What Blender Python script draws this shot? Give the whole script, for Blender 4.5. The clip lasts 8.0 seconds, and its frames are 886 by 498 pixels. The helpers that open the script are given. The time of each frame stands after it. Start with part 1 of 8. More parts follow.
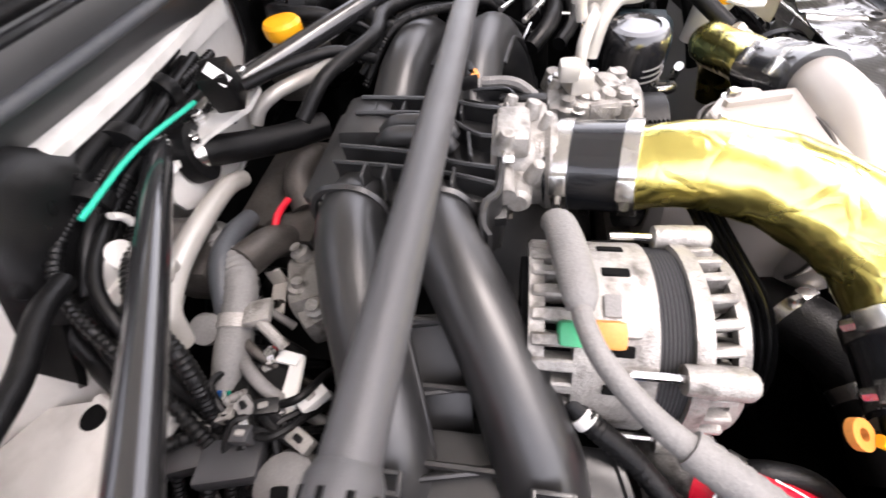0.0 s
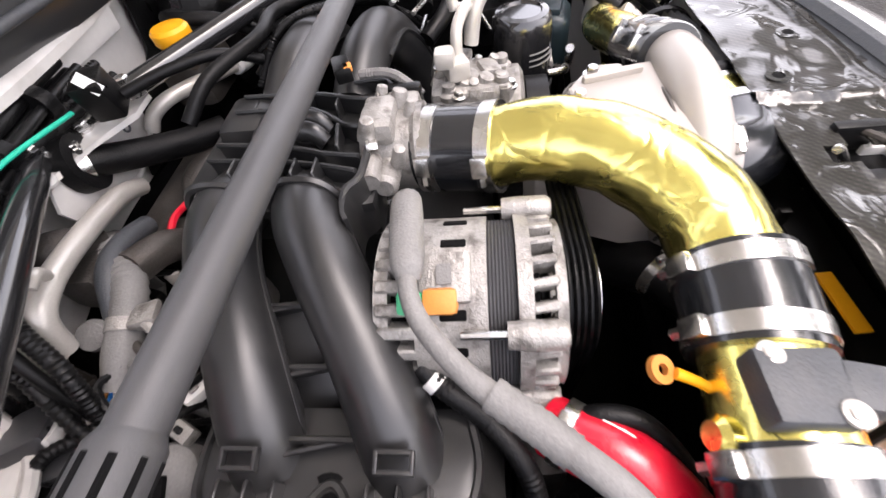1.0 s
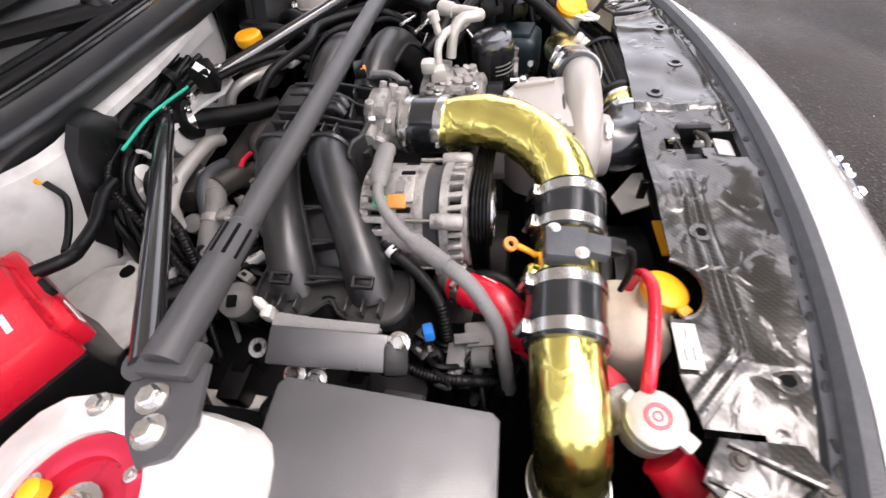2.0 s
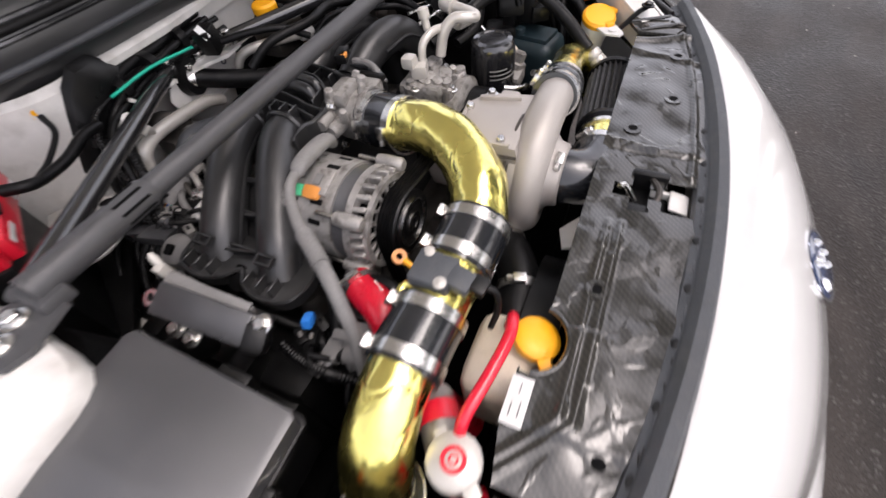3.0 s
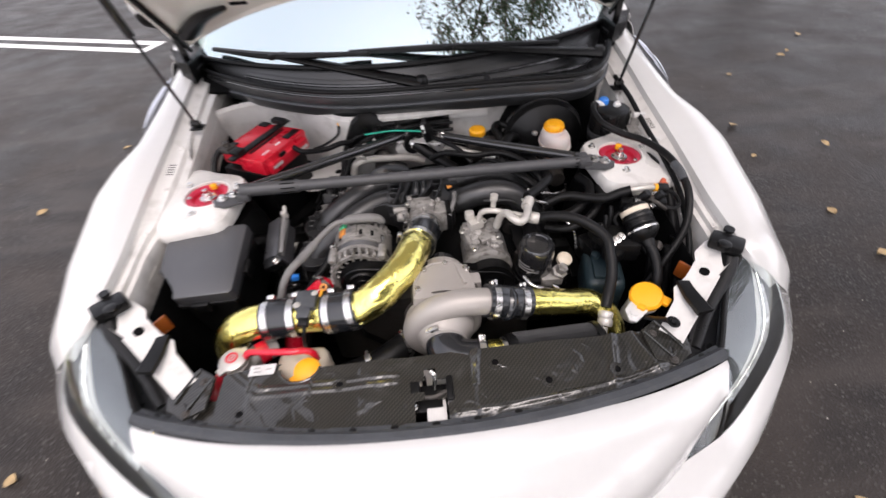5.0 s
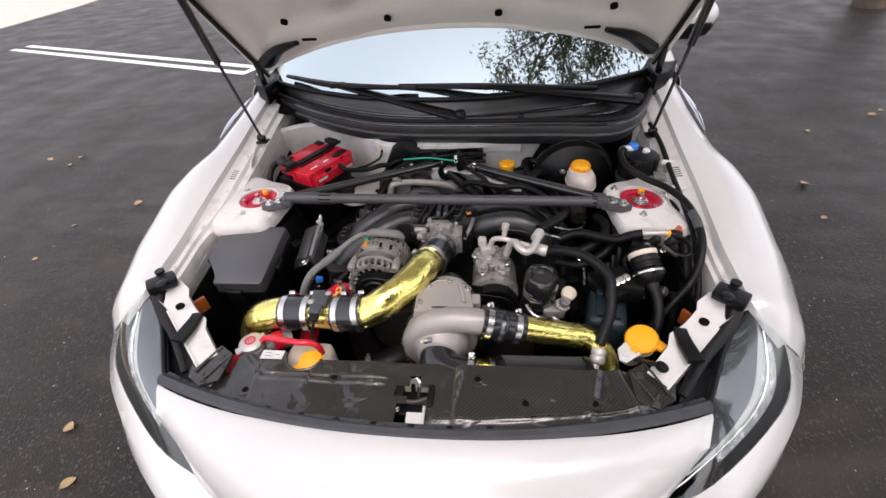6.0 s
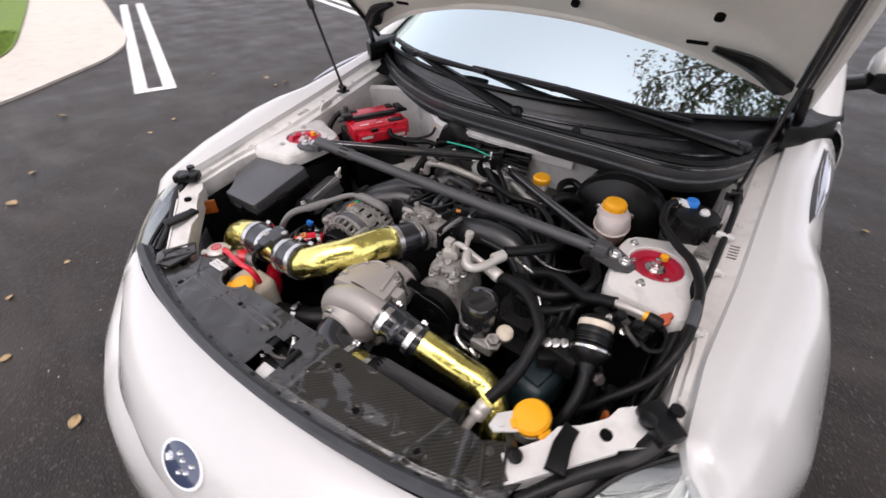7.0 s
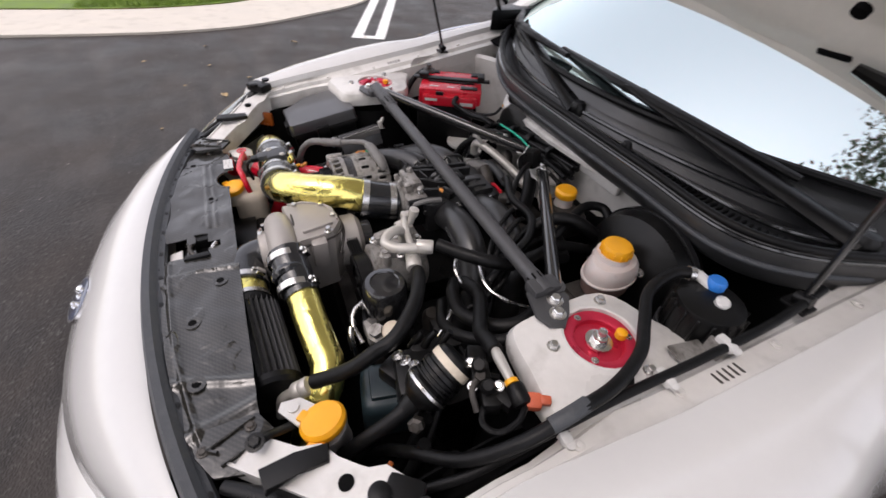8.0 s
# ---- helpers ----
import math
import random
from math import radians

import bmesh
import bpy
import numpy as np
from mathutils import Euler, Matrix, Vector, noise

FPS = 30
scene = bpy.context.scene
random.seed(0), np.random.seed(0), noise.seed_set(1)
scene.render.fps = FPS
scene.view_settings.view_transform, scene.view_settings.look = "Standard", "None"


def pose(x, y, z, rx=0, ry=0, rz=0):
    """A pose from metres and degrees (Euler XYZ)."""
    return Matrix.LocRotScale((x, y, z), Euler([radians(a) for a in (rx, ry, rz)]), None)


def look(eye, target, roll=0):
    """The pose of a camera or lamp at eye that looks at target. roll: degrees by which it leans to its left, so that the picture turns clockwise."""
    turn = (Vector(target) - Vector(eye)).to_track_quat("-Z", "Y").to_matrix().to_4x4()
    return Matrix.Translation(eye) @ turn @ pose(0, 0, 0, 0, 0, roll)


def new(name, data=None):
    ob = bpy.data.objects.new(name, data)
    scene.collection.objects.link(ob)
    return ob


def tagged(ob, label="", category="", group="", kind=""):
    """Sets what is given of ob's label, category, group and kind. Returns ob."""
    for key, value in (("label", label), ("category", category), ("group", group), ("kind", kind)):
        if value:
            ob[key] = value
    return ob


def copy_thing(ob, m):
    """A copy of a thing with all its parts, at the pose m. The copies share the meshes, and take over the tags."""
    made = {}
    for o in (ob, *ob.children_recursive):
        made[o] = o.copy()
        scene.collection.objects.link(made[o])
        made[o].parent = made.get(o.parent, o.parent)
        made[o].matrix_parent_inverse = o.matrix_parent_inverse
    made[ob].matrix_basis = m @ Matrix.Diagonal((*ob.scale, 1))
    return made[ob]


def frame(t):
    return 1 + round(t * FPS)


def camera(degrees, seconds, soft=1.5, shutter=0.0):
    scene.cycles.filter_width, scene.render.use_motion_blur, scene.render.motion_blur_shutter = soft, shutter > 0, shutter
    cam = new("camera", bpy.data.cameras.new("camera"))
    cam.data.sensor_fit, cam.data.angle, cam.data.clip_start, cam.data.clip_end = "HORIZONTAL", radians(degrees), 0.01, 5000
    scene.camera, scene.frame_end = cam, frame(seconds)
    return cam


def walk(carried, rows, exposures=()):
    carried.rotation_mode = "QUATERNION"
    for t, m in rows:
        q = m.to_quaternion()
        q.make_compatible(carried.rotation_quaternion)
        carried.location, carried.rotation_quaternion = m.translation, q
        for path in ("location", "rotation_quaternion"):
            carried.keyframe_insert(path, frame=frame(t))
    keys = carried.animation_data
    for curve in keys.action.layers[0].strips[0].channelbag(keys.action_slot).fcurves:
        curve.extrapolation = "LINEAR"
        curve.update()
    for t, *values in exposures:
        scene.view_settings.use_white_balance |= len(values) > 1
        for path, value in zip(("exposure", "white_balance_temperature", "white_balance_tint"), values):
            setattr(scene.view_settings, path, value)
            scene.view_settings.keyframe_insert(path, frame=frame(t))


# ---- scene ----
cam = camera(94.0, 8.0, soft=1.5, shutter=0.3)
PATH = [
    (0, (-0.304, -0.089, 0.983), (0.907, 0.25, -0.572), -10.0),
    (0.5, (-0.279, -0.156, 0.956), (0.926, 0.105, -0.618), -10.7),
    (1, (-0.315, -0.185, 0.977), (0.893, 0.071, -0.596), -11.8),
    (1.5, (-0.443, -0.222, 1.028), (0.79, 0.045, -0.524), -10.9),
    (1.7, (-0.504, -0.235, 1.051), (0.727, 0.059, -0.497), -10.7),
    (2.8, (-0.514, -0.468, 1.123), (0.569, 0.1, -0.46), -9.8),
    (3, (-0.435, -0.473, 1.089), (0.613, 0.155, -0.494), -9.4),
    (3.5, (-0.225, -0.493, 1.055), (0.683, 0.301, -0.54), -8.7),
    (4, (-0.027, -0.585, 1.072), (0.688, 0.386, -0.524), -8.9),
    (4.5, (0.049, -0.65, 1.214), (0.451, 0.564, -0.325), -8.6),
    (5, (0.024, -0.877, 1.366), (0.071, 0.562, -0.022), -4.6),
    (5.2, (0.018, -0.942, 1.412), (-0.012, 0.534, 0.062), -3.6),
    (6.3, (0.237, -0.935, 1.373), (-0.13, 0.583, 0.123), -3.7),
    (6.5, (0.325, -0.902, 1.363), (-0.192, 0.576, 0.119), -2.3),
    (7, (0.515, -0.748, 1.329), (-0.359, 0.531, 0.063), 0.5),
    (7.5, (0.691, -0.53, 1.3), (-0.448, 0.503, 0.023), 3.7),
    (8, (0.737, -0.378, 1.247), (-0.601, 0.33, -0.06), 5.0),
]
EXPOSURES = [(0, 1.45, 6850, 19), (1.0, 1.16, 6800, 19), (1.7, 1.0, 6800, 19), (3.0, 0.30, 6750, 18), (3.5, 0.36, 6720, 18), (4.0, 0.50, 6700, 18), (4.5, 0.50, 6650, 17), (5.2, 0.04, 6750, 18), (6.5, -0.06, 6680, 18), (8, -0.2, 6720, 18)]
walk(cam, [(t, look(eye, target, roll)) for t, eye, target, roll in PATH], EXPOSURES)

# ---- world and light ----
world = bpy.data.worlds.new("overcast_sky")
scene.world = world
world.use_nodes = True
wn, wl = world.node_tree.nodes, world.node_tree.links
sky = wn.new("ShaderNodeTexSky")
sky.sky_type, sky.sun_disc = "NISHITA", False
sky.sun_elevation, sky.sun_rotation = radians(63), radians(169)
sky.air_density, sky.dust_density, sky.ozone_density = 1.0, 3.0, 1.0
soft_sky = wn.new("ShaderNodeHueSaturation")
soft_sky.inputs["Saturation"].default_value = 0.32
soft_sky.inputs["Value"].default_value = 2.55
wl.new(sky.outputs[0], soft_sky.inputs["Color"])
wl.new(soft_sky.outputs[0], wn["Background"].inputs[0])
wn["Background"].inputs[1].default_value = 0.15
sun_data = bpy.data.lights.new("sun", "SUN")
sun_data.energy, sun_data.angle, sun_data.color = 0.45, radians(26), (1.0, 0.97, 0.92)
sun = new("sun", sun_data)
sun.matrix_world = look((0.6, -3.2, 6.4), (0, 0, 0))


# ---- materials ----
def surf(name, col, rough=0.5, metal=0.0, var=0.25, scale=12.0, fine=180.0, bump=0.15, coat=0.0, dirt=None, dirt_amount=0.0, spec=0.5, stretch=(1, 1, 1)):
    """A procedural surface: base colour varied at two scales, roughness varied, fine relief, and optional patchy dirt."""
    m = bpy.data.materials.new(name)
    m.use_nodes = True
    n, l = m.node_tree.nodes, m.node_tree.links
    b = n["Principled BSDF"]
    b.inputs["Metallic"].default_value = metal
    b.inputs["Coat Weight"].default_value = coat
    b.inputs["Coat Roughness"].default_value = 0.06
    b.inputs["Specular IOR Level"].default_value = spec
    tc = n.new("ShaderNodeTexCoord")
    mp = n.new("ShaderNodeMapping")
    mp.inputs["Scale"].default_value = stretch
    l.new(tc.outputs["Object"], mp.inputs["Vector"])
    big = n.new("ShaderNodeTexNoise")
    big.inputs["Scale"].default_value, big.inputs["Detail"].default_value = scale, 5
    small = n.new("ShaderNodeTexNoise")
    small.inputs["Scale"].default_value, small.inputs["Detail"].default_value = fine, 3
    l.new(mp.outputs[0], big.inputs["Vector"])
    l.new(mp.outputs[0], small.inputs["Vector"])
    mixn = n.new("ShaderNodeMix")
    mixn.data_type = "FLOAT"
    mixn.inputs[0].default_value = 0.4
    l.new(big.outputs["Fac"], mixn.inputs[2])
    l.new(small.outputs["Fac"], mixn.inputs[3])
    ramp = n.new("ShaderNodeMapRange")
    ramp.inputs["From Min"].default_value, ramp.inputs["From Max"].default_value = 0.3, 0.7
    ramp.inputs["To Min"].default_value, ramp.inputs["To Max"].default_value = 1 - var, 1 + var
    l.new(mixn.outputs[0], ramp.inputs["Value"])
    colour = n.new("ShaderNodeVectorMath")
    colour.operation = "SCALE"
    colour.inputs[0].default_value = col
    l.new(ramp.outputs[0], colour.inputs["Scale"])
    out = colour.outputs[0]
    if dirt:
        spots = n.new("ShaderNodeTexNoise")
        spots.inputs["Scale"].default_value, spots.inputs["Detail"].default_value = scale * 2.3, 8
        l.new(tc.outputs["Object"], spots.inputs["Vector"])
        cut = n.new("ShaderNodeMapRange")
        cut.inputs["From Min"].default_value, cut.inputs["From Max"].default_value = 0.52, 0.72
        cut.inputs["To Max"].default_value = dirt_amount
        l.new(spots.outputs["Fac"], cut.inputs["Value"])
        blend = n.new("ShaderNodeMix")
        blend.data_type = "RGBA"
        l.new(cut.outputs[0], blend.inputs[0])
        l.new(out, blend.inputs[6])
        blend.inputs[7].default_value = (*dirt, 1)
        out = blend.outputs[2]
    l.new(out, b.inputs["Base Color"])
    rr = n.new("ShaderNodeMapRange")
    rr.inputs["From Min"].default_value, rr.inputs["From Max"].default_value = 0.3, 0.7
    rr.inputs["To Min"].default_value, rr.inputs["To Max"].default_value = max(0.02, rough * 0.75), min(1.0, rough * 1.25)
    l.new(big.outputs["Fac"], rr.inputs["Value"])
    l.new(rr.outputs[0], b.inputs["Roughness"])
    if bump:
        bp = n.new("ShaderNodeBump")
        bp.inputs["Strength"].default_value, bp.inputs["Distance"].default_value = bump, 0.002
        l.new(small.outputs["Fac"], bp.inputs["Height"])
        l.new(bp.outputs[0], b.inputs["Normal"])
    return m


def base_of(m):
    return m.node_tree.nodes, m.node_tree.links, m.node_tree.nodes["Principled BSDF"]


M = {}
M["paint"] = surf("white_body_paint", (0.585, 0.577, 0.560), 0.22, 0, 0.02, 3, 60, 0, coat=1.0)
M["bay"] = surf("white_bay_paint", (0.65, 0.63, 0.60), 0.34, 0, 0.06, 9, 90, 0.02, coat=0.4, dirt=(0.22, 0.2, 0.17), dirt_amount=0.35)
M["hood_cream"] = surf("cream_hood_primer", (0.90, 0.87, 0.79), 0.45, 0, 0.04, 6, 90, 0.02, coat=0.2)
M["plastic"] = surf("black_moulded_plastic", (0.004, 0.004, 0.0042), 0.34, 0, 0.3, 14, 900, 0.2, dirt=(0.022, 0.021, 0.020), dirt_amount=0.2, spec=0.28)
M["cowl"] = surf("satin_cowl_plastic", (0.027, 0.0275, 0.0285), 0.38, 0, 0.2, 10, 900, 0.10, spec=0.8)
M["lid"] = surf("dark_grey_textured_plastic", (0.034, 0.034, 0.037), 0.34, 0, 0.12, 10, 1500, 0.25, dirt=(0.08, 0.077, 0.074), dirt_amount=0.15, spec=1.0, coat=0.35)
M["manifold"] = surf("black_satin_nylon", (0.0135, 0.0135, 0.014), 0.38, 0, 0.25, 18, 1100, 0.06, dirt=(0.04, 0.038, 0.036), dirt_amount=0.3, spec=0.75)
M["rubber"] = surf("black_rubber", (0.004, 0.004, 0.0043), 0.42, 0, 0.3, 30, 500, 0.25, dirt=(0.02, 0.019, 0.018), dirt_amount=0.25, spec=0.22)
M["silicone"] = surf("black_silicone", (0.012, 0.013, 0.015), 0.22, 0, 0.2, 25, 400, 0.1, coat=0.6)
# near-black carries deep shade in its colour, besides truly matt-black parts
M["dark"] = surf("matt_black_and_shade", (0.003, 0.003, 0.0032), 0.9, 0, 0.4, 20, 200, 0.4, spec=0.1)
# dark blotches: grime, plus painted shade for the recesses between casting lumps
M["alloy"] = surf("cast_aluminium", (0.31, 0.296, 0.278), 0.42, 0.4, 0.3, 30, 700, 0.4, dirt=(0.06, 0.05, 0.042), dirt_amount=0.8)
an, al, ab = base_of(M["alloy"])
lumps = an.new("ShaderNodeTexNoise")
lumps.inputs["Scale"].default_value, lumps.inputs["Detail"].default_value = 90, 3
al.new(an["Texture Coordinate"].outputs["Object"], lumps.inputs["Vector"])
cast = an.new("ShaderNodeBump")
cast.inputs["Strength"].default_value, cast.inputs["Distance"].default_value = 0.5, 0.004
al.new(lumps.outputs["Fac"], cast.inputs["Height"])
al.new(ab.inputs["Normal"].links[0].from_socket, cast.inputs["Normal"])
al.new(cast.outputs[0], ab.inputs["Normal"])
M["blower"] = surf("bead_blasted_aluminium", (0.37, 0.342, 0.315), 0.45, 0.3, 0.06, 12, 1500, 0.15, dirt=(0.3, 0.28, 0.26), dirt_amount=0.2)
M["steel"] = surf("zinc_plated_steel", (0.66, 0.65, 0.63), 0.25, 1.0, 0.15, 40, 600, 0.1)
M["dull_steel"] = surf("dull_stained_steel", (0.075, 0.068, 0.062), 0.5, 0.6, 0.35, 35, 500, 0.3, dirt=(0.05, 0.036, 0.027), dirt_amount=0.5)
M["bar"] = surf("grey_powder_coat", (0.062, 0.062, 0.065), 0.42, 0.2, 0.08, 20, 1600, 0.2)
M["bar_gloss"] = surf("gloss_black_tube", (0.014, 0.014, 0.015), 0.22, 0, 0.1, 20, 900, 0.03, coat=1.0)
M["red_plastic"] = surf("red_plastic_cover", (0.62, 0.012, 0.03), 0.3, 0, 0.1, 14, 800, 0.05, coat=0.3)
M["red_hose"] = surf("red_silicone", (0.62, 0.01, 0.03), 0.28, 0, 0.08, 20, 500, 0.1, coat=0.3)
M["red_metal"] = surf("red_anodised_aluminium", (0.6, 0.03, 0.07), 0.32, 0.5, 0.1, 30, 800, 0.05)
M["orange"] = surf("orange_yellow_plastic", (0.90, 0.40, 0.01), 0.38, 0, 0.05, 20, 600, 0.05)
M["orange_dull"] = surf("faded_orange_plastic", (0.62, 0.24, 0.05), 0.5, 0, 0.15, 30, 600, 0.1)
M["boot_orange"] = surf("faded_red_orange_rubber", (0.55, 0.11, 0.05), 0.5, 0, 0.15, 30, 600, 0.1)
M["blue"] = surf("blue_plastic", (0.02, 0.19, 0.62), 0.35, 0, 0.06, 20, 600, 0.05)
M["green"] = surf("green_plastic", (0.05, 0.42, 0.2), 0.4, 0, 0.08, 20, 600, 0.05)
M["teal_wire"] = surf("teal_green_wire", (0.0, 0.45, 0.3), 0.4, 0, 0.05, 20, 600, 0.05)
M["teal_can"] = surf("dark_teal_paint", (0.012, 0.025, 0.031), 0.5, 0, 0.15, 20, 600, 0.1)
M["grey_hose"] = surf("dusty_grey_loom_tape", (0.16, 0.155, 0.15), 0.6, 0, 0.25, 40, 500, 0.3)
M["cream"] = surf("cream_plastic", (0.62, 0.54, 0.43), 0.42, 0, 0.1, 20, 400, 0.08, dirt=(0.3, 0.24, 0.17), dirt_amount=0.25)
M["white_plastic"] = surf("white_plastic", (0.62, 0.61, 0.59), 0.4, 0, 0.05, 20, 500, 0.05, dirt=(0.4, 0.37, 0.33), dirt_amount=0.2)
M["pipe"] = surf("pale_aluminium_pipe", (0.52, 0.495, 0.455), 0.38, 0.35, 0.1, 25, 600, 0.1)
M["fluid"] = surf("brownish_fluid_in_plastic", (0.32, 0.2, 0.17), 0.35, 0, 0.1, 20, 300, 0.05)
M["label"] = surf("white_paper_label", (0.8, 0.8, 0.78), 0.5, 0, 0.03, 20, 300, 0.0)
M["ink"] = surf("dark_print", (0.06, 0.06, 0.07), 0.5, 0, 0.1, 20, 300, 0.0)
M["copper"] = surf("bare_copper", (0.6, 0.3, 0.16), 0.35, 1.0, 0.2, 60, 600, 0.1)
M["chrome"] = surf("chrome", (0.8, 0.8, 0.82), 0.08, 1.0, 0.05, 20, 300, 0.0)
M["badge_blue"] = surf("dark_blue_enamel", (0.02, 0.035, 0.09), 0.12, 0, 0.1, 20, 300, 0.0, coat=1.0)
M["lamp_grey"] = surf("lamp_housing_grey", (0.050, 0.053, 0.057), 0.22, 0, 0.45, 16, 300, 0.0, coat=0.5)
# pale, partly diffuse colour puts the mirrored sky into the reflector
M["lamp_chrome"] = surf("metallised_lamp_reflector", (0.80, 0.81, 0.82), 0.25, 0.4, 0.45, 45, 70, 1.0)
M["lamp_black"] = surf("headlamp_black_bezel", (0.045, 0.045, 0.048), 0.3, 0, 0.1, 20, 300, 0.0)
M["amber"] = surf("amber_reflector", (0.26, 0.065, 0.012), 0.25, 0, 0.1, 20, 300, 0.0)
M["tyre"] = surf("tyre_rubber", (0.02, 0.02, 0.021), 0.8, 0, 0.2, 20, 300, 0.3)
M["line_paint"] = surf("worn_white_road_paint", (0.72, 0.72, 0.70), 0.7, 0, 0.08, 6, 300, 0.4, dirt=(0.25, 0.24, 0.24), dirt_amount=0.5)
M["concrete"] = surf("pale_concrete", (0.52, 0.48, 0.42), 0.85, 0, 0.1, 3, 150, 0.4, dirt=(0.3, 0.27, 0.23), dirt_amount=0.3)
M["soil"] = surf("brown_mulch", (0.26, 0.13, 0.085), 0.9, 0, 0.4, 20, 200, 0.8)
M["grass"] = surf("grass_blades", (0.15, 0.24, 0.03), 0.6, 0, 0.4, 6, 90, 0.2)
M["lawn"] = surf("short_turf", (0.12, 0.19, 0.03), 0.9, 0, 0.4, 5, 160, 0.8)
M["leaf"] = surf("dry_leaf", (0.36, 0.25, 0.12), 0.6, 0, 0.35, 60, 500, 0.3)
M["foliage"] = surf("tree_leaves", (0.05, 0.09, 0.03), 0.5, 0, 0.4, 3, 50, 0.1)
M["bark"] = surf("tree_bark", (0.12, 0.09, 0.07), 0.9, 0, 0.4, 15, 120, 0.8)


def asphalt():
    m = surf("dark_asphalt", (0.021, 0.0166, 0.0138), 0.46, 0, 0.8, 2.6, 300, 0.6, spec=0.22)
    n, l, b = base_of(m)
    src = b.inputs["Base Color"].links[0].from_socket
    tc = n.new("ShaderNodeTexCoord")
    vor = n.new("ShaderNodeTexVoronoi")
    vor.inputs["Scale"].default_value = 140
    l.new(tc.outputs["Object"], vor.inputs["Vector"])
    chips = n.new("ShaderNodeMapRange")
    chips.inputs["From Min"].default_value, chips.inputs["From Max"].default_value = 0.72, 1.0
    chips.inputs["To Max"].default_value = 0.28
    l.new(vor.outputs["Color"], chips.inputs["Value"])
    mix = n.new("ShaderNodeMix")
    mix.data_type = "RGBA"
    l.new(chips.outputs[0], mix.inputs[0])
    l.new(src, mix.inputs[6])
    mix.inputs[7].default_value = (0.27, 0.255, 0.24, 1)
    # long pale drag marks
    mp = n.new("ShaderNodeMapping")
    mp.inputs["Scale"].default_value, mp.inputs["Rotation"].default_value = (0.6, 2.0, 1), (0, 0, radians(35))
    l.new(tc.outputs["Object"], mp.inputs["Vector"])
    streak = n.new("ShaderNodeTexNoise")
    streak.inputs["Scale"].default_value, streak.inputs["Detail"].default_value, streak.inputs["Distortion"].default_value = 1.6, 8, 1.2
    l.new(mp.outputs[0], streak.inputs["Vector"])
    sr = n.new("ShaderNodeMapRange")
    sr.inputs["From Min"].default_value, sr.inputs["From Max"].default_value, sr.inputs["To Max"].default_value = 0.46, 0.70, 0.75
    l.new(streak.outputs["Fac"], sr.inputs["Value"])
    mix2 = n.new("ShaderNodeMix")
    mix2.data_type = "RGBA"
    l.new(sr.outputs[0], mix2.inputs[0])
    l.new(mix.outputs[2], mix2.inputs[6])
    mix2.inputs[7].default_value = (0.052, 0.043, 0.037, 1)
    l.new(mix2.outputs[2], b.inputs["Base Color"])
    bp = b.inputs["Normal"].links[0].from_node
    l.new(vor.outputs["Distance"], bp.inputs["Height"])
    bp.inputs["Distance"].default_value = 0.003
    return m


def gold_foil():
    """Crinkled reflective gold heat tape: mirror-like with creases and overlapping wraps."""
    m = surf("gold_heat_reflective_tape", (0.95, 0.83, 0.23), 0.24, 1.0, 0.06, 30, 300, 0, coat=0.8)
    n, l, b = base_of(m)
    b.inputs["Coat Roughness"].default_value = 0.14
    tc = n.new("ShaderNodeTexCoord")
    warp = n.new("ShaderNodeTexNoise")
    warp.inputs["Scale"].default_value = 22
    l.new(tc.outputs["Object"], warp.inputs["Vector"])
    add = n.new("ShaderNodeMix")
    add.data_type = "VECTOR"
    add.inputs[0].default_value = 0.06
    l.new(tc.outputs["Object"], add.inputs[4])
    l.new(warp.outputs["Color"], add.inputs[5])
    crease = n.new("ShaderNodeTexVoronoi")
    crease.feature = "DISTANCE_TO_EDGE"
    crease.inputs["Scale"].default_value = 20
    l.new(add.outputs[1], crease.inputs["Vector"])
    soft = n.new("ShaderNodeTexNoise")
    soft.inputs["Scale"].default_value, soft.inputs["Detail"].default_value = 24, 3
    l.new(tc.outputs["Object"], soft.inputs["Vector"])
    cl = n.new("ShaderNodeMapRange")
    cl.inputs["From Max"].default_value = 0.12
    l.new(crease.outputs["Distance"], cl.inputs["Value"])
    b1 = n.new("ShaderNodeBump")
    b1.inputs["Strength"].default_value, b1.inputs["Distance"].default_value = 0.22, 0.002
    l.new(cl.outputs[0], b1.inputs["Height"])
    b2 = n.new("ShaderNodeBump")
    b2.inputs["Strength"].default_value, b2.inputs["Distance"].default_value = 0.30, 0.005
    l.new(soft.outputs["Fac"], b2.inputs["Height"])
    l.new(b1.outputs[0], b2.inputs["Normal"])
    l.new(b2.outputs[0], b.inputs["Normal"])
    return m


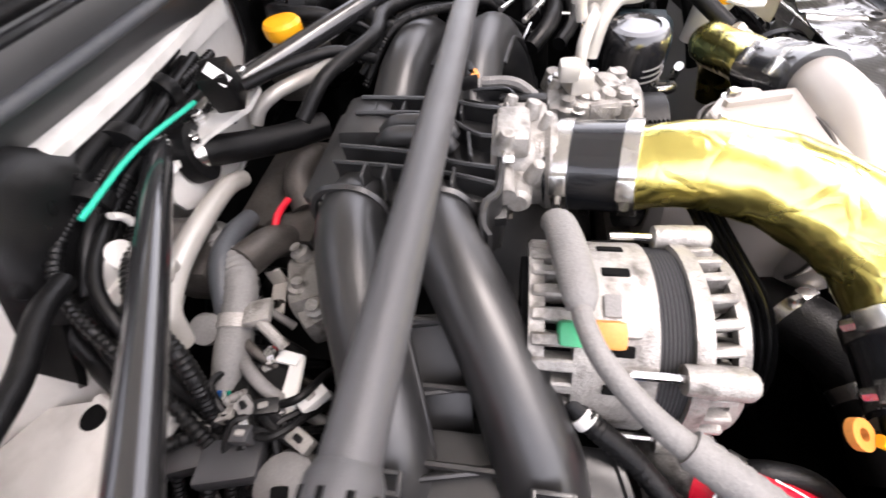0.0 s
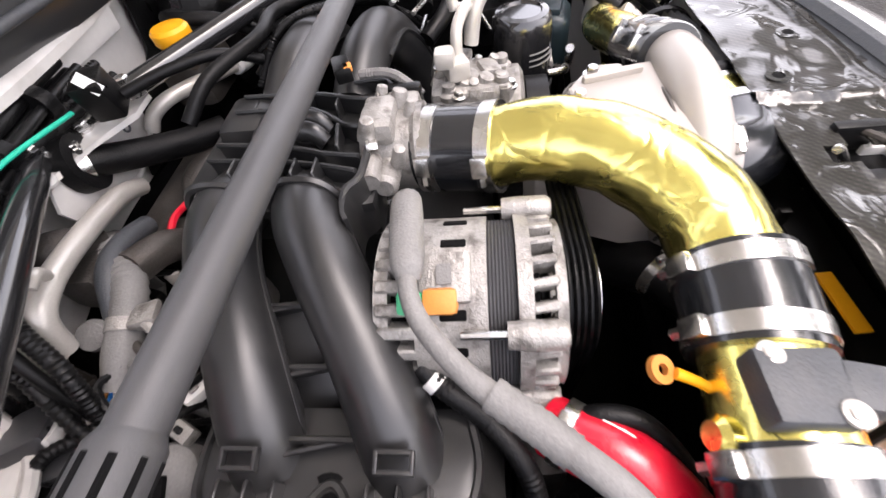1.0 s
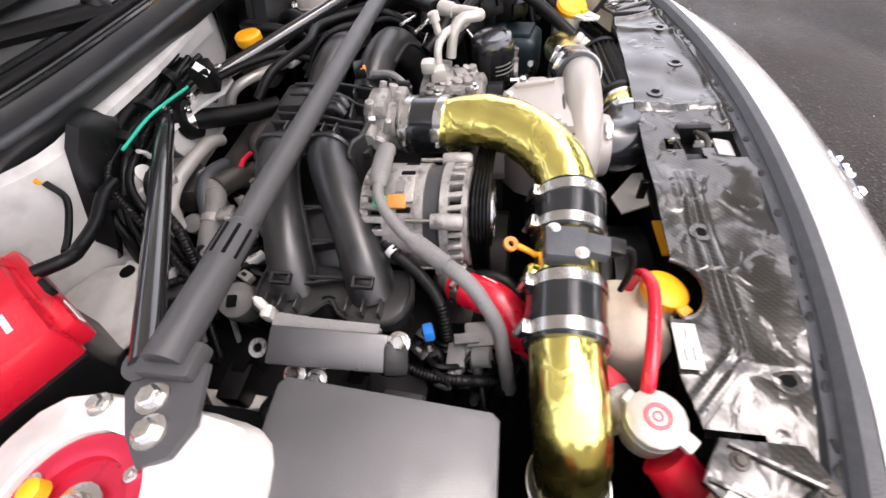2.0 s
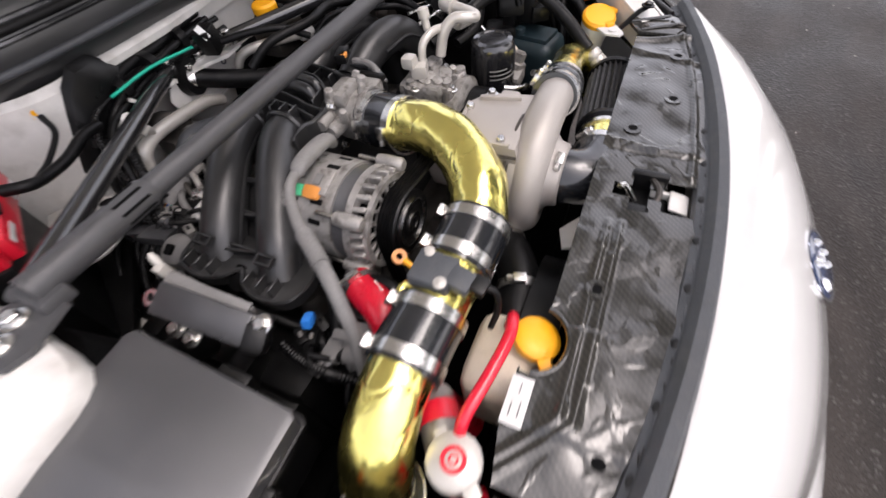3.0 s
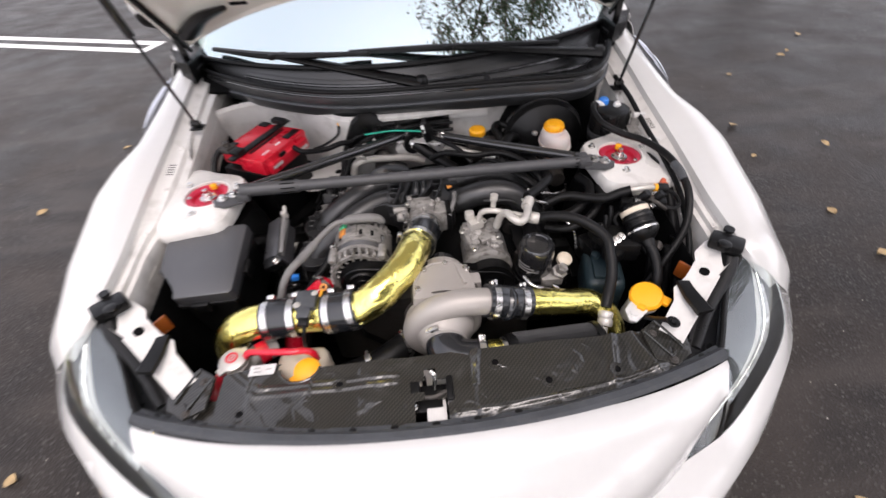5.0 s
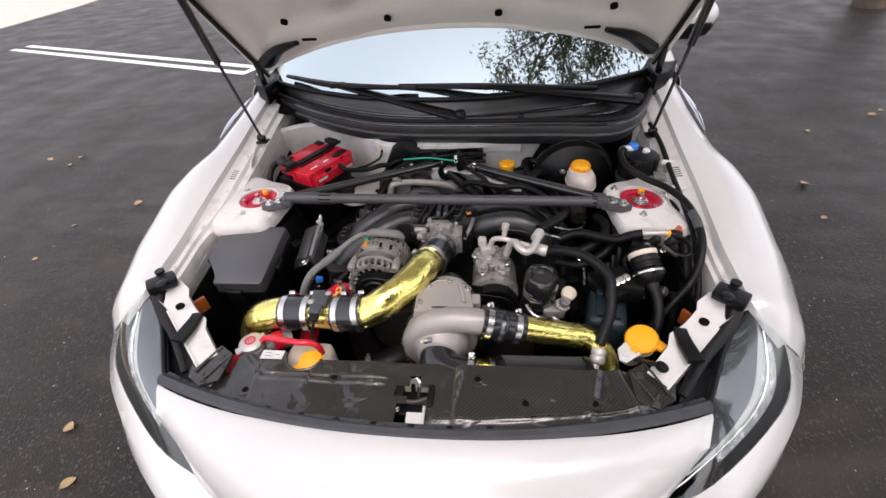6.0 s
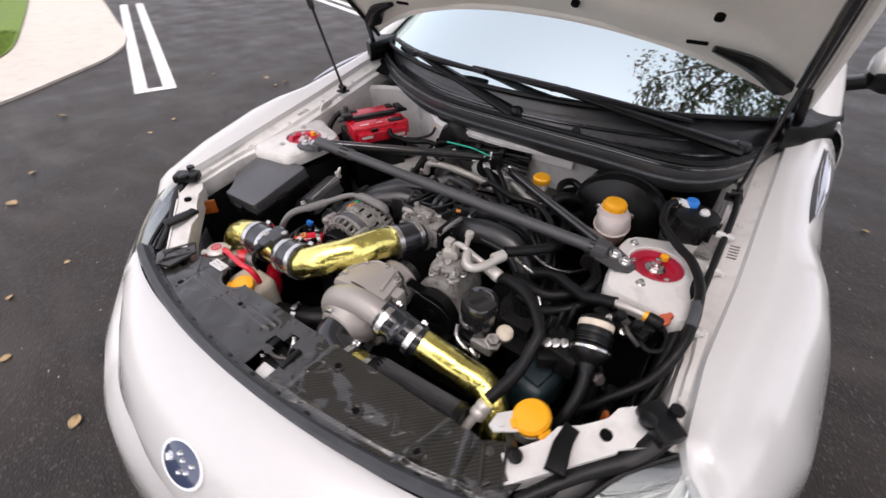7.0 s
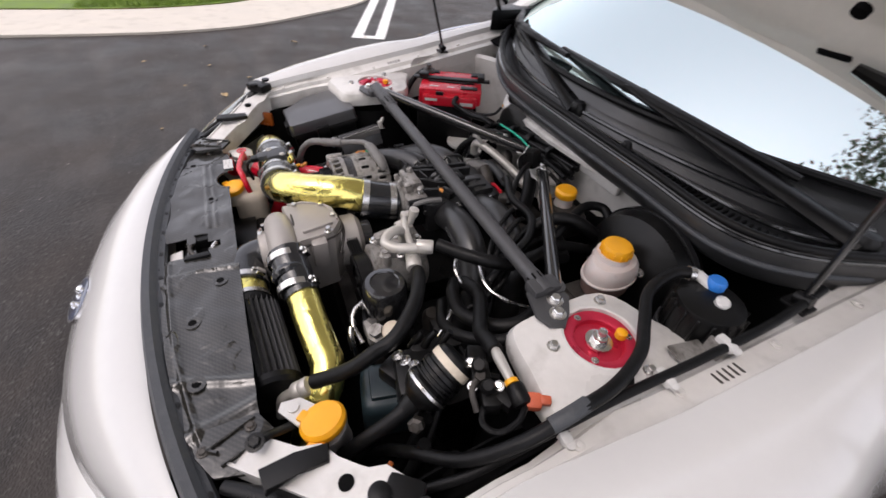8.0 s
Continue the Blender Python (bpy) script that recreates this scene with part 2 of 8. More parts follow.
def carbon():
    """Clear-coated woven sheet with a 2x2 twill of about 4 mm, scuffed."""
    m = surf("carbon_weave_under_clear_coat", (0.03, 0.03, 0.028), 0.4, 0.0, 0.1, 8, 300, 0, coat=0.9, spec=0.22)
    n, l, b = base_of(m)
    tc = n.new("ShaderNodeTexCoord")
    mp = n.new("ShaderNodeMapping")
    mp.inputs["Rotation"].default_value = (0, 0, radians(45))
    l.new(tc.outputs["Object"], mp.inputs["Vector"])
    w = n.new("ShaderNodeTexWave")
    w.inputs["Scale"].default_value = 56
    w.inputs["Distortion"].default_value = 0.3
    ch = n.new("ShaderNodeTexChecker")
    ch.inputs["Scale"].default_value = 330
    l.new(mp.outputs[0], w.inputs["Vector"])
    l.new(mp.outputs[0], ch.inputs["Vector"])
    ch.inputs["Color1"].default_value = (0.022, 0.020, 0.0165, 1)
    ch.inputs["Color2"].default_value = (0.034, 0.032, 0.026, 1)
    mix = n.new("ShaderNodeMix")
    mix.data_type, mix.blend_type = "RGBA", "MULTIPLY"
    mix.inputs[0].default_value = 0.62
    l.new(ch.outputs["Color"], mix.inputs[6])
    l.new(w.outputs["Color"], mix.inputs[7])
    scuff = n.new("ShaderNodeTexNoise")
    scuff.inputs["Scale"].default_value, scuff.inputs["Detail"].default_value, scuff.inputs["Distortion"].default_value = 9, 8, 1.5
    l.new(tc.outputs["Object"], scuff.inputs["Vector"])
    cut = n.new("ShaderNodeMapRange")
    cut.inputs["From Min"].default_value, cut.inputs["From Max"].default_value, cut.inputs["To Max"].default_value = 0.6, 0.8, 0.3
    l.new(scuff.outputs["Fac"], cut.inputs["Value"])
    mix2 = n.new("ShaderNodeMix")
    mix2.data_type = "RGBA"
    l.new(cut.outputs[0], mix2.inputs[0])
    l.new(mix.outputs[2], mix2.inputs[6])
    mix2.inputs[7].default_value = (0.09, 0.088, 0.08, 1)
    l.new(mix2.outputs[2], b.inputs["Base Color"])
    cr = n.new("ShaderNodeMapRange")
    cr.inputs["To Min"].default_value, cr.inputs["To Max"].default_value = 0.03, 0.12
    l.new(scuff.outputs["Fac"], cr.inputs["Value"])
    l.new(cr.outputs[0], b.inputs["Coat Roughness"])
    b.inputs["Coat IOR"].default_value = 1.6
    b.inputs["Coat Weight"].default_value = 1.0
    wave = n.new("ShaderNodeTexNoise")
    wave.inputs["Scale"].default_value, wave.inputs["Detail"].default_value, wave.inputs["Distortion"].default_value = 15, 2.5, 0.8
    l.new(tc.outputs["Object"], wave.inputs["Vector"])
    bp = n.new("ShaderNodeBump")
    bp.inputs["Strength"].default_value, bp.inputs["Distance"].default_value = 0.22, 0.008
    l.new(wave.outputs["Fac"], bp.inputs["Height"])
    crinkle = n.new("ShaderNodeTexNoise")
    crinkle.inputs["Scale"].default_value, crinkle.inputs["Detail"].default_value, crinkle.inputs["Distortion"].default_value = 24, 1.5, 1.0
    l.new(tc.outputs["Object"], crinkle.inputs["Vector"])
    peaks = n.new("ShaderNodeMapRange")
    peaks.inputs["From Min"].default_value, peaks.inputs["From Max"].default_value = 0.54, 0.72
    l.new(crinkle.outputs["Fac"], peaks.inputs["Value"])
    bp2 = n.new("ShaderNodeBump")
    bp2.inputs["Strength"].default_value, bp2.inputs["Distance"].default_value = 0.5, 0.003
    l.new(peaks.outputs[0], bp2.inputs["Height"])
    l.new(bp.outputs[0], bp2.inputs["Normal"])
    l.new(bp2.outputs[0], b.inputs["Coat Normal"])
    return m


def glass(name, tint=(0.85, 0.9, 0.9), rough=0.01):
    m = surf(name, tint, rough, 0, 0.0, 3, 30, 0)
    n, l, b = base_of(m)
    b.inputs["Transmission Weight"].default_value = 1.0
    b.inputs["IOR"].default_value = 1.5
    return m


M["asphalt"], M["gold"], M["carbon"] = asphalt(), gold_foil(), carbon()
M["lens"] = glass("clear_headlamp_lens")
base_of(M["lens"])[2].inputs["IOR"].default_value = 1.55
M["windscreen"] = glass("windscreen_glass", (0.5, 0.62, 0.6))
base_of(M["windscreen"])[2].inputs["IOR"].default_value = 26.0
base_of(M["windscreen"])[2].inputs["Specular Tint"].default_value = (0.84, 1.0, 0.985, 1)
M["pleat"] = surf("oiled_pleated_gauze", (0.022, 0.022, 0.023), 0.6, 0, 0.3, 60, 700, 0.3)
M["seal"] = surf("dusty_seal_rubber", (0.050, 0.054, 0.060), 0.5, 0, 0.25, 30, 500, 0.25, dirt=(0.09, 0.088, 0.085), dirt_amount=0.3)
M["tank"] = surf("translucent_white_tank", (0.62, 0.55, 0.52), 0.35, 0, 0.05, 20, 300, 0.05)
base_of(M["tank"])[2].inputs["Subsurface Weight"].default_value = 0.3
base_of(M["tank"])[2].inputs["Subsurface Radius"].default_value = (0.02, 0.012, 0.01)


# ---- helpers for shapes; all places are in the world's metres ----
def finish(name, bm, mat, smooth=True):
    me = bpy.data.meshes.new(name)
    bmesh.ops.recalc_face_normals(bm, faces=bm.faces)
    bm.to_mesh(me)
    bm.free()
    if smooth:
        me.polygons.foreach_set("use_smooth", [True] * len(me.polygons))
        me.set_sharp_from_angle(angle=radians(38))
    me.materials.append(M[mat] if isinstance(mat, str) else mat)
    return me


def thing(name, base, label, category, group="", kind=""):
    ob = new(name)
    ob.empty_display_size = 0.05
    ob.location = base
    return tagged(ob, label, category, group, kind)


def part(name, bm, mat, parent, label="", smooth=True):
    ob = new(name, finish(name, bm, mat, smooth))
    ob.parent = parent
    if parent.parent is None:
        ob.matrix_parent_inverse = Matrix.Translation(-parent.location)
    return tagged(ob, label)


def solo(name, bm, mat, label, category, group="", kind="", smooth=True):
    return tagged(new(name, finish(name, bm, mat, smooth)), label, category, group, kind)


def join(*bms):
    out = bms[0]
    for b in bms[1:]:
        me = bpy.data.meshes.new("tmp")
        b.to_mesh(me)
        out.from_mesh(me)
        b.free()
        bpy.data.meshes.remove(me)
    return out


def spline(pts, sub):
    """Catmull-Rom through the points."""
    p = [np.array(q, float) for q in pts]
    if len(p) < 3 or sub <= 1:
        return p
    p = [2 * p[0] - p[1], *p, 2 * p[-1] - p[-2]]
    out = []
    for a, b, c, d in zip(p, p[1:], p[2:], p[3:]):
        for k in range(sub):
            t = k / sub
            out.append(0.5 * (2 * b + (c - a) * t + (2 * a - 5 * b + 4 * c - d) * t * t + (3 * b - a - 3 * c + d) * t**3))
    return [*out, p[-2]]


def ring_frames(path):
    tang = [np.array(path[min(i + 1, len(path) - 1)]) - path[max(i - 1, 0)] for i in range(len(path))]
    tang = [t / (np.linalg.norm(t) + 1e-9) for t in tang]
    ref = np.array((0, 0, 1.0)) if abs(tang[0][2]) < 0.9 else np.array((1.0, 0, 0))
    u = np.cross(tang[0], ref)
    u /= np.linalg.norm(u)
    for t in tang:
        u = u - t * (u @ t)
        u /= np.linalg.norm(u)
        yield t, u, np.cross(t, u)


def tube(pts, r, n=14, sub=6, caps=True, flat=1.0, wobble=0.0, rib=None):
    """A pipe along a smooth line. r: one radius, or one for each point. flat: height over width. rib: (pitch, depth) of rings."""
    rows = [np.array((*p, r if not isinstance(r, (list, tuple)) else r[i])) for i, p in enumerate(pts)]
    path = spline(rows, sub)
    if rib:
        fine, length = [path[0]], 0.0
        for a, b in zip(path, path[1:]):
            k = max(1, int(np.linalg.norm(b[:3] - a[:3]) / (rib[0] / 2)))
            fine += [a + (b - a) * (j + 1) / k for j in range(k)]
        path = fine
    bm = bmesh.new()
    rings = []
    for i, (row, (t, u, v)) in enumerate(zip(path, ring_frames([q[:3] for q in path]))):
        rad = row[3] + ((rib[1] if i % 2 else 0.0) if rib else 0.0)
        ring = []
        for k in range(n):
            a = 2 * math.pi * k / n
            w = rad
            if wobble:
                w *= 1 + wobble * noise.noise(Vector(row[:3]) * 45 + Vector((math.cos(a), math.sin(a), 0)) * 1.7)
            ring.append(bm.verts.new(row[:3] + w * (math.cos(a) * u + flat * math.sin(a) * v)))
        rings.append(ring)
    for a, b in zip(rings, rings[1:]):
        for k in range(n):
            bm.faces.new((a[k], a[(k + 1) % n], b[(k + 1) % n], b[k]))
    if caps:
        bm.faces.new(rings[0][::-1])
        bm.faces.new(rings[-1])
    return bm


def axes(axis):
    d = Vector(axis).normalized()
    return d.to_track_quat("Z", "Y").to_matrix().to_4x4()


def lathe(prof, base, axis=(0, 0, 1), n=28, squash=1.0):
    """A turned shape: (radius, height) pairs along the axis from the base."""
    bm = bmesh.new()
    m = Matrix.Translation(base) @ axes(axis)
    rings = []
    for r, h in prof:
        rings.append([bm.verts.new(m @ Vector((r * math.cos(2 * math.pi * k / n), squash * r * math.sin(2 * math.pi * k / n), h))) for k in range(n)])
    for a, b in zip(rings, rings[1:]):
        for k in range(n):
            bm.faces.new((a[k], a[(k + 1) % n], b[(k + 1) % n], b[k]))
    bm.faces.new(rings[0][::-1])
    bm.faces.new(rings[-1])
    return bm


def ring(r, inner, h, base, axis=(0, 0, 1), n=28):
    """A flat ring or short pipe with a hole."""
    bm = bmesh.new()
    m = Matrix.Translation(base) @ axes(axis)
    loops = []
    for rad, z in ((inner, 0), (r, 0), (r, h), (inner, h)):
        loops.append([bm.verts.new(m @ Vector((rad * math.cos(2 * math.pi * k / n), rad * math.sin(2 * math.pi * k / n), z))) for k in range(n)])
    for i in range(4):
        a, b = loops[i], loops[(i + 1) % 4]
        for k in range(n):
            bm.faces.new((a[k], a[(k + 1) % n], b[(k + 1) % n], b[k]))
    return bm


def rbox(c, s, bev=0.004, rot=(0, 0, 0), seg=2, taper=1.0):
    """A box with rounded edges, its centre, size and turn in degrees. taper: the top's size over the bottom's."""
    bm = bmesh.new()
    bmesh.ops.create_cube(bm, size=1)
    for v in bm.verts:
        k = taper if v.co.z > 0 else 1.0
        v.co = Vector((v.co.x * s[0] * k, v.co.y * s[1] * k, v.co.z * s[2]))
    if bev:
        bmesh.ops.bevel(bm, geom=bm.edges[:], offset=min(bev, 0.45 * min(s)), segments=seg, affect="EDGES", profile=0.6)
    bm.transform(pose(*c, *rot))
    return bm


def prism(poly, z0, z1, bev=0.0, m=None, seg=2):
    """A plate: a plan of (x, y) pairs between two heights; m lays it elsewhere."""
    bm = bmesh.new()
    low = [bm.verts.new((x, y, z0)) for x, y in poly]
    top = [bm.verts.new((x, y, z1)) for x, y in poly]
    bm.faces.new(low[::-1])
    lid = bm.faces.new(top)
    for k in range(len(poly)):
        j = (k + 1) % len(poly)
        bm.faces.new((low[k], low[j], top[j], top[k]))
    if bev:
        bmesh.ops.bevel(bm, geom=list(lid.edges), offset=bev, segments=seg, affect="EDGES", profile=0.6)
    if m is not None:
        bm.transform(m)
    return bm


def sheet(rows, thick=0.002, closed=False):
    """A skin through rows of points, with thickness on its inner side."""
    g = np.array(rows, float)
    du = np.gradient(g, axis=0)
    dv = np.gradient(g, axis=1)
    nrm = np.cross(du, dv)
    nrm /= np.linalg.norm(nrm, axis=2, keepdims=True) + 1e-9
    back = g - nrm * thick
    bm = bmesh.new()
    h, w = g.shape[:2]
    a = [[bm.verts.new(g[i, j]) for j in range(w)] for i in range(h)]
    b = [[bm.verts.new(back[i, j]) for j in range(w)] for i in range(h)]
    for i in range(h - 1):
        for j in range(w - 1):
            bm.faces.new((a[i][j], a[i + 1][j], a[i + 1][j + 1], a[i][j + 1]))
            bm.faces.new((b[i][j], b[i][j + 1], b[i + 1][j + 1], b[i + 1][j]))
    edge = [(i, 0) for i in range(h)] + [(h - 1, j) for j in range(1, w)] + [(i, w - 1) for i in range(h - 2, -1, -1)] + [(0, j) for j in range(w - 2, 0, -1)]
    for (i, j), (k, q) in zip(edge, edge[1:] + edge[:1]):
        bm.faces.new((a[i][j], a[k][q], b[k][q], b[i][j]))
    return bm


def mirror(bm):
    bm.transform(Matrix.Diagonal((-1, 1, 1, 1)))
    bmesh.ops.reverse_faces(bm, faces=bm.faces)
    return bm


def hexbolt(c, axis=(0, 0, 1), r=0.006, h=0.005, flange=True):
    bm = lathe([(r, 0), (r, h * 0.8), (r * 0.8, h)], c, axis, 6)
    if flange:
        bm = join(bm, lathe([(r * 1.5, -0.001), (r * 1.5, 0.001), (r * 1.2, 0.0015)], c, axis, 16))
    return bm


def unit(v):
    v = np.array(v, float)
    return v / np.linalg.norm(v)


def clamp(parent, c, axis, r, w=0.013, side=(0, 0, 1), label="bright worm-drive hose clamp"):
    """A band clamp with its screw housing, a part of a hose."""
    a = unit(axis)
    c = np.array(c, float)
    band = part("clamp", ring(r + 0.0015, r - 0.002, w, c - a * w / 2, a, 36), "steel", parent, label)
    s = unit(np.array(side, float) - a * (np.array(side, float) @ a))
    t = np.cross(a, s)
    at = c + s * (r + 0.005)
    m = Matrix((( *a, 0), (*t, 0), (*s, 0), (0, 0, 0, 1))).transposed()
    m.translation = at
    house = rbox((0, 0, 0), (w * 1.1, 0.018, 0.009), 0.002)
    house.transform(m)
    part("screw_housing", house, "steel", band)
    part("screw", join(lathe([(0.0042, 0), (0.0042, 0.008), (0.003, 0.009)], at + t * 0.009, t, 6)), "steel", band)
    return band


# ---- ground ----
def plane(x0, x1, y0, y1, z, nx=2, ny=2):
    bm = bmesh.new()
    vs = [[bm.verts.new((x0 + (x1 - x0) * i / (nx - 1), y0 + (y1 - y0) * j / (ny - 1), z)) for j in range(ny)] for i in range(nx)]
    for i in range(nx - 1):
        for j in range(ny - 1):
            bm.faces.new((vs[i][j], vs[i + 1][j], vs[i + 1][j + 1], vs[i][j + 1]))
    return bm


solo("ground", plane(-400, 400, -400, 400, 0), "asphalt", "dark weathered asphalt of a parking lot", "ground", kind="structure")

# painted double line with a squared end, on the car's right-hand side
def hairpin(end, way):
    """Two painted stripes joined by a short bar at their end."""
    end, way = np.array(end), unit(way)
    across = np.array((-way[1], way[0]))

    def stripe(a0, a1, s0, s1):
        return prism([tuple(end + way * a + across * s) for a, s in ((a0, s0), (a1, s0), (a1, s1), (a0, s1))], 0.0005, 0.004)

    bm = join(stripe(0, 5.4, -0.175, -0.065), stripe(0, 5.4, 0.065, 0.175), stripe(0, 0.1, -0.065, 0.065))
    return solo("road_marking", bm, "line_paint", "worn white painted double line on the asphalt", "road marking", kind="structure", smooth=False)


hairpin((-3.95, 0.975), (-0.92, 0.39))
hairpin((-2.76, 4.15), (-0.94, 0.34))


# ---- the car ----
car = thing("car", (0, 0.5, 0), "white two-door sports coupe with its bonnet propped open", "car")


def at(table, y):
    ys = [row[0] for row in table]
    return [float(np.interp(y, ys, [row[k] for row in table])) for k in range(1, len(table[0]))]


# y, then x and z of the wing's inner edge, crown, shoulder, side and lower side
WING = [
    (-0.385, 0.698, 0.704, 0.704, 0.702, 0.718, 0.690, 0.750, 0.655, 0.774, 0.575),
    (-0.36, 0.655, 0.748, 0.680, 0.752, 0.712, 0.738, 0.760, 0.68, 0.786, 0.58),
    (-0.345, 0.640, 0.764, 0.672, 0.768, 0.712, 0.750, 0.764, 0.69, 0.790, 0.585),
    (-0.20, 0.635, 0.790, 0.682, 0.802, 0.748, 0.778, 0.814, 0.69, 0.840, 0.60),
    (0.00, 0.652, 0.815, 0.712, 0.832, 0.780, 0.806, 0.830, 0.72, 0.845, 0.62),
    (0.10, 0.656, 0.830, 0.716, 0.846, 0.780, 0.814, 0.820, 0.73, 0.836, 0.62),
    (0.20, 0.660, 0.845, 0.714, 0.853, 0.766, 0.816, 0.800, 0.74, 0.818, 0.62),
    (0.40, 0.668, 0.880, 0.716, 0.883, 0.768, 0.838, 0.800, 0.76, 0.818, 0.62),
    (0.62, 0.676, 0.915, 0.720, 0.920, 0.778, 0.872, 0.822, 0.77, 0.842, 0.62),
]


def wing():
    rows = []
    for y in np.linspace(-0.385, 0.62, 41):
        q = at(WING, y)
        prof = [(q[0] - 0.004, q[1] - 0.014), *[(q[2 * k], q[2 * k + 1]) for k in range(5)]]
        arch = 0.31 + math.sqrt(max(0.0, 0.345**2 - (y + 0.02) ** 2)) if abs(y + 0.02) < 0.345 else 0.0
        low = max(0.18, arch)
        if low > prof[-1][1] - 0.01:
            prof[-1] = (prof[-1][0], low + 0.01)
        prof.append((prof[-1][0] - 0.006, low))
        pts = spline([(x, y, z) for x, z in prof[1:]], 5)
        rows.append([(prof[0][0], y, prof[0][1]), *pts])
    return sheet(rows, 0.0015)


def ledge(y):
    """The gutter narrows ahead of the strut tower."""
    return float(np.interp(y, (-0.16, -0.06), (0.42, 1.0)))


def gutter():
    """The flanged channel inside the wing, with its step."""
    rows = []
    for y in np.linspace(-0.34, 0.6, 24):
        x, z = at(WING, y)[:2]
        rows.append([(x - w, y, z - d) for w, d in zip([q * ledge(y) for q in (0.003, 0.016, 0.038, 0.045, 0.062, 0.068)], (0.012, 0.022, 0.024, 0.034, 0.038, 0.075))])
    return sheet(rows, 0.002)


def apron():
    rows = []
    for y in np.linspace(-0.34, 0.56, 20):
        x, z = at(WING, y)[:2]
        x -= 0.068 * ledge(y)
        rows.append([(x, y, z - 0.07), (x - 0.003, y, z - 0.11), (x - 0.006, y, z - 0.15)])
    return sheet(rows, 0.003)


for side in (1, -1):
    def m(bm):
        return bm if side > 0 else mirror(bm)
    w = part("front_wing", m(wing()), "paint", car)
    part("wing_gutter", m(gutter()), "bay", w)
    part("inner_apron", m(apron()), "bay", car)
    # black scoop behind the wheel with a bright insert
    scoop = part("side_vent", m(tube([(0.738, 0.232, 0.846), (0.742, 0.285, 0.853), (0.746, 0.37, 0.864), (0.748, 0.46, 0.875), (0.749, 0.545, 0.889)], [0.003, 0.011, 0.013, 0.010, 0.003], 14, 6, flat=0.4)), "cowl", w, "black side vent")
    part("vent_insert", m(tube([(0.748, 0.262, 0.853), (0.7545, 0.35, 0.8645), (0.757, 0.45, 0.8755), (0.756, 0.538, 0.889)], [0.002, 0.0095, 0.0105, 0.002], 12, 6, flat=0.7)), "chrome", scoop, "bright metal insert")
    # stamped vent slots and bolts along the gutter
    for k in range(5):
        y = 0.062 + 0.009 * k
        x, z = at(WING, y)[:2]
        part('vent_slot', m(rbox((x - 0.019, y + 0.022, z - 0.0195), (0.024, 0.0042, 0.003), 0.001, (0, -8, 0), seg=1)), 'dull_steel', w)
    for y in (-0.26, -0.12, 0.03, 0.19, 0.34):
        x, z = at(WING, y)[:2]
        part("bolt", m(hexbolt((x - 0.028 * ledge(y), y, z - 0.0225), r=0.005, h=0.004)), "bay", w)


# edges of the headlamps: inner and outer, from the rear corner to the front tip
LAMP_IN = [(0.640, -0.338, 0.742), (0.580, -0.405, 0.722), (0.530, -0.498, 0.690), (0.500, -0.552, 0.645), (0.408, -0.642, 0.572)]
LAMP_OUT = [(0.676, -0.344, 0.744), (0.702, -0.402, 0.692), (0.684, -0.475, 0.635), (0.535, -0.598, 0.590), (0.416, -0.652, 0.566)]


def nose():
    """Painted bumper cover: the upper nose between the lamps and the lower part that wraps to the wheels."""
    # half width, centre y, end y, centre z, end z
    up = [(0.515, -0.605, -0.535, 0.700, 0.694), (0.513, -0.615, -0.543, 0.703, 0.694), (0.50, -0.670, -0.580, 0.686, 0.670), (0.475, -0.720, -0.600, 0.646, 0.636), (0.44, -0.753, -0.632, 0.598, 0.595), (0.41, -0.775, -0.650, 0.553, 0.566)]
    rows = []
    for hw, yc, ye, zc, ze in up:
        rows.append([(hw * u, yc + (ye - yc) * abs(u) ** 3.0, zc + (ze - zc) * u * u) for u in np.linspace(-1, 1, 41)])
    # the last row meets the lower bumper
    rows[-1] = [(x, -0.775 + 0.123 * (abs(x) / 0.41) ** 2.2, 0.556 + 0.010 * (x / 0.41) ** 2) for x in np.linspace(-0.41, 0.41, 41)]
    rows[-2] = [(x, y - 0.006 * (1 - abs(x) / 0.45), z) for x, y, z in rows[-2]]
    return sheet(np.array(rows)[:, ::-1], 0.0025)


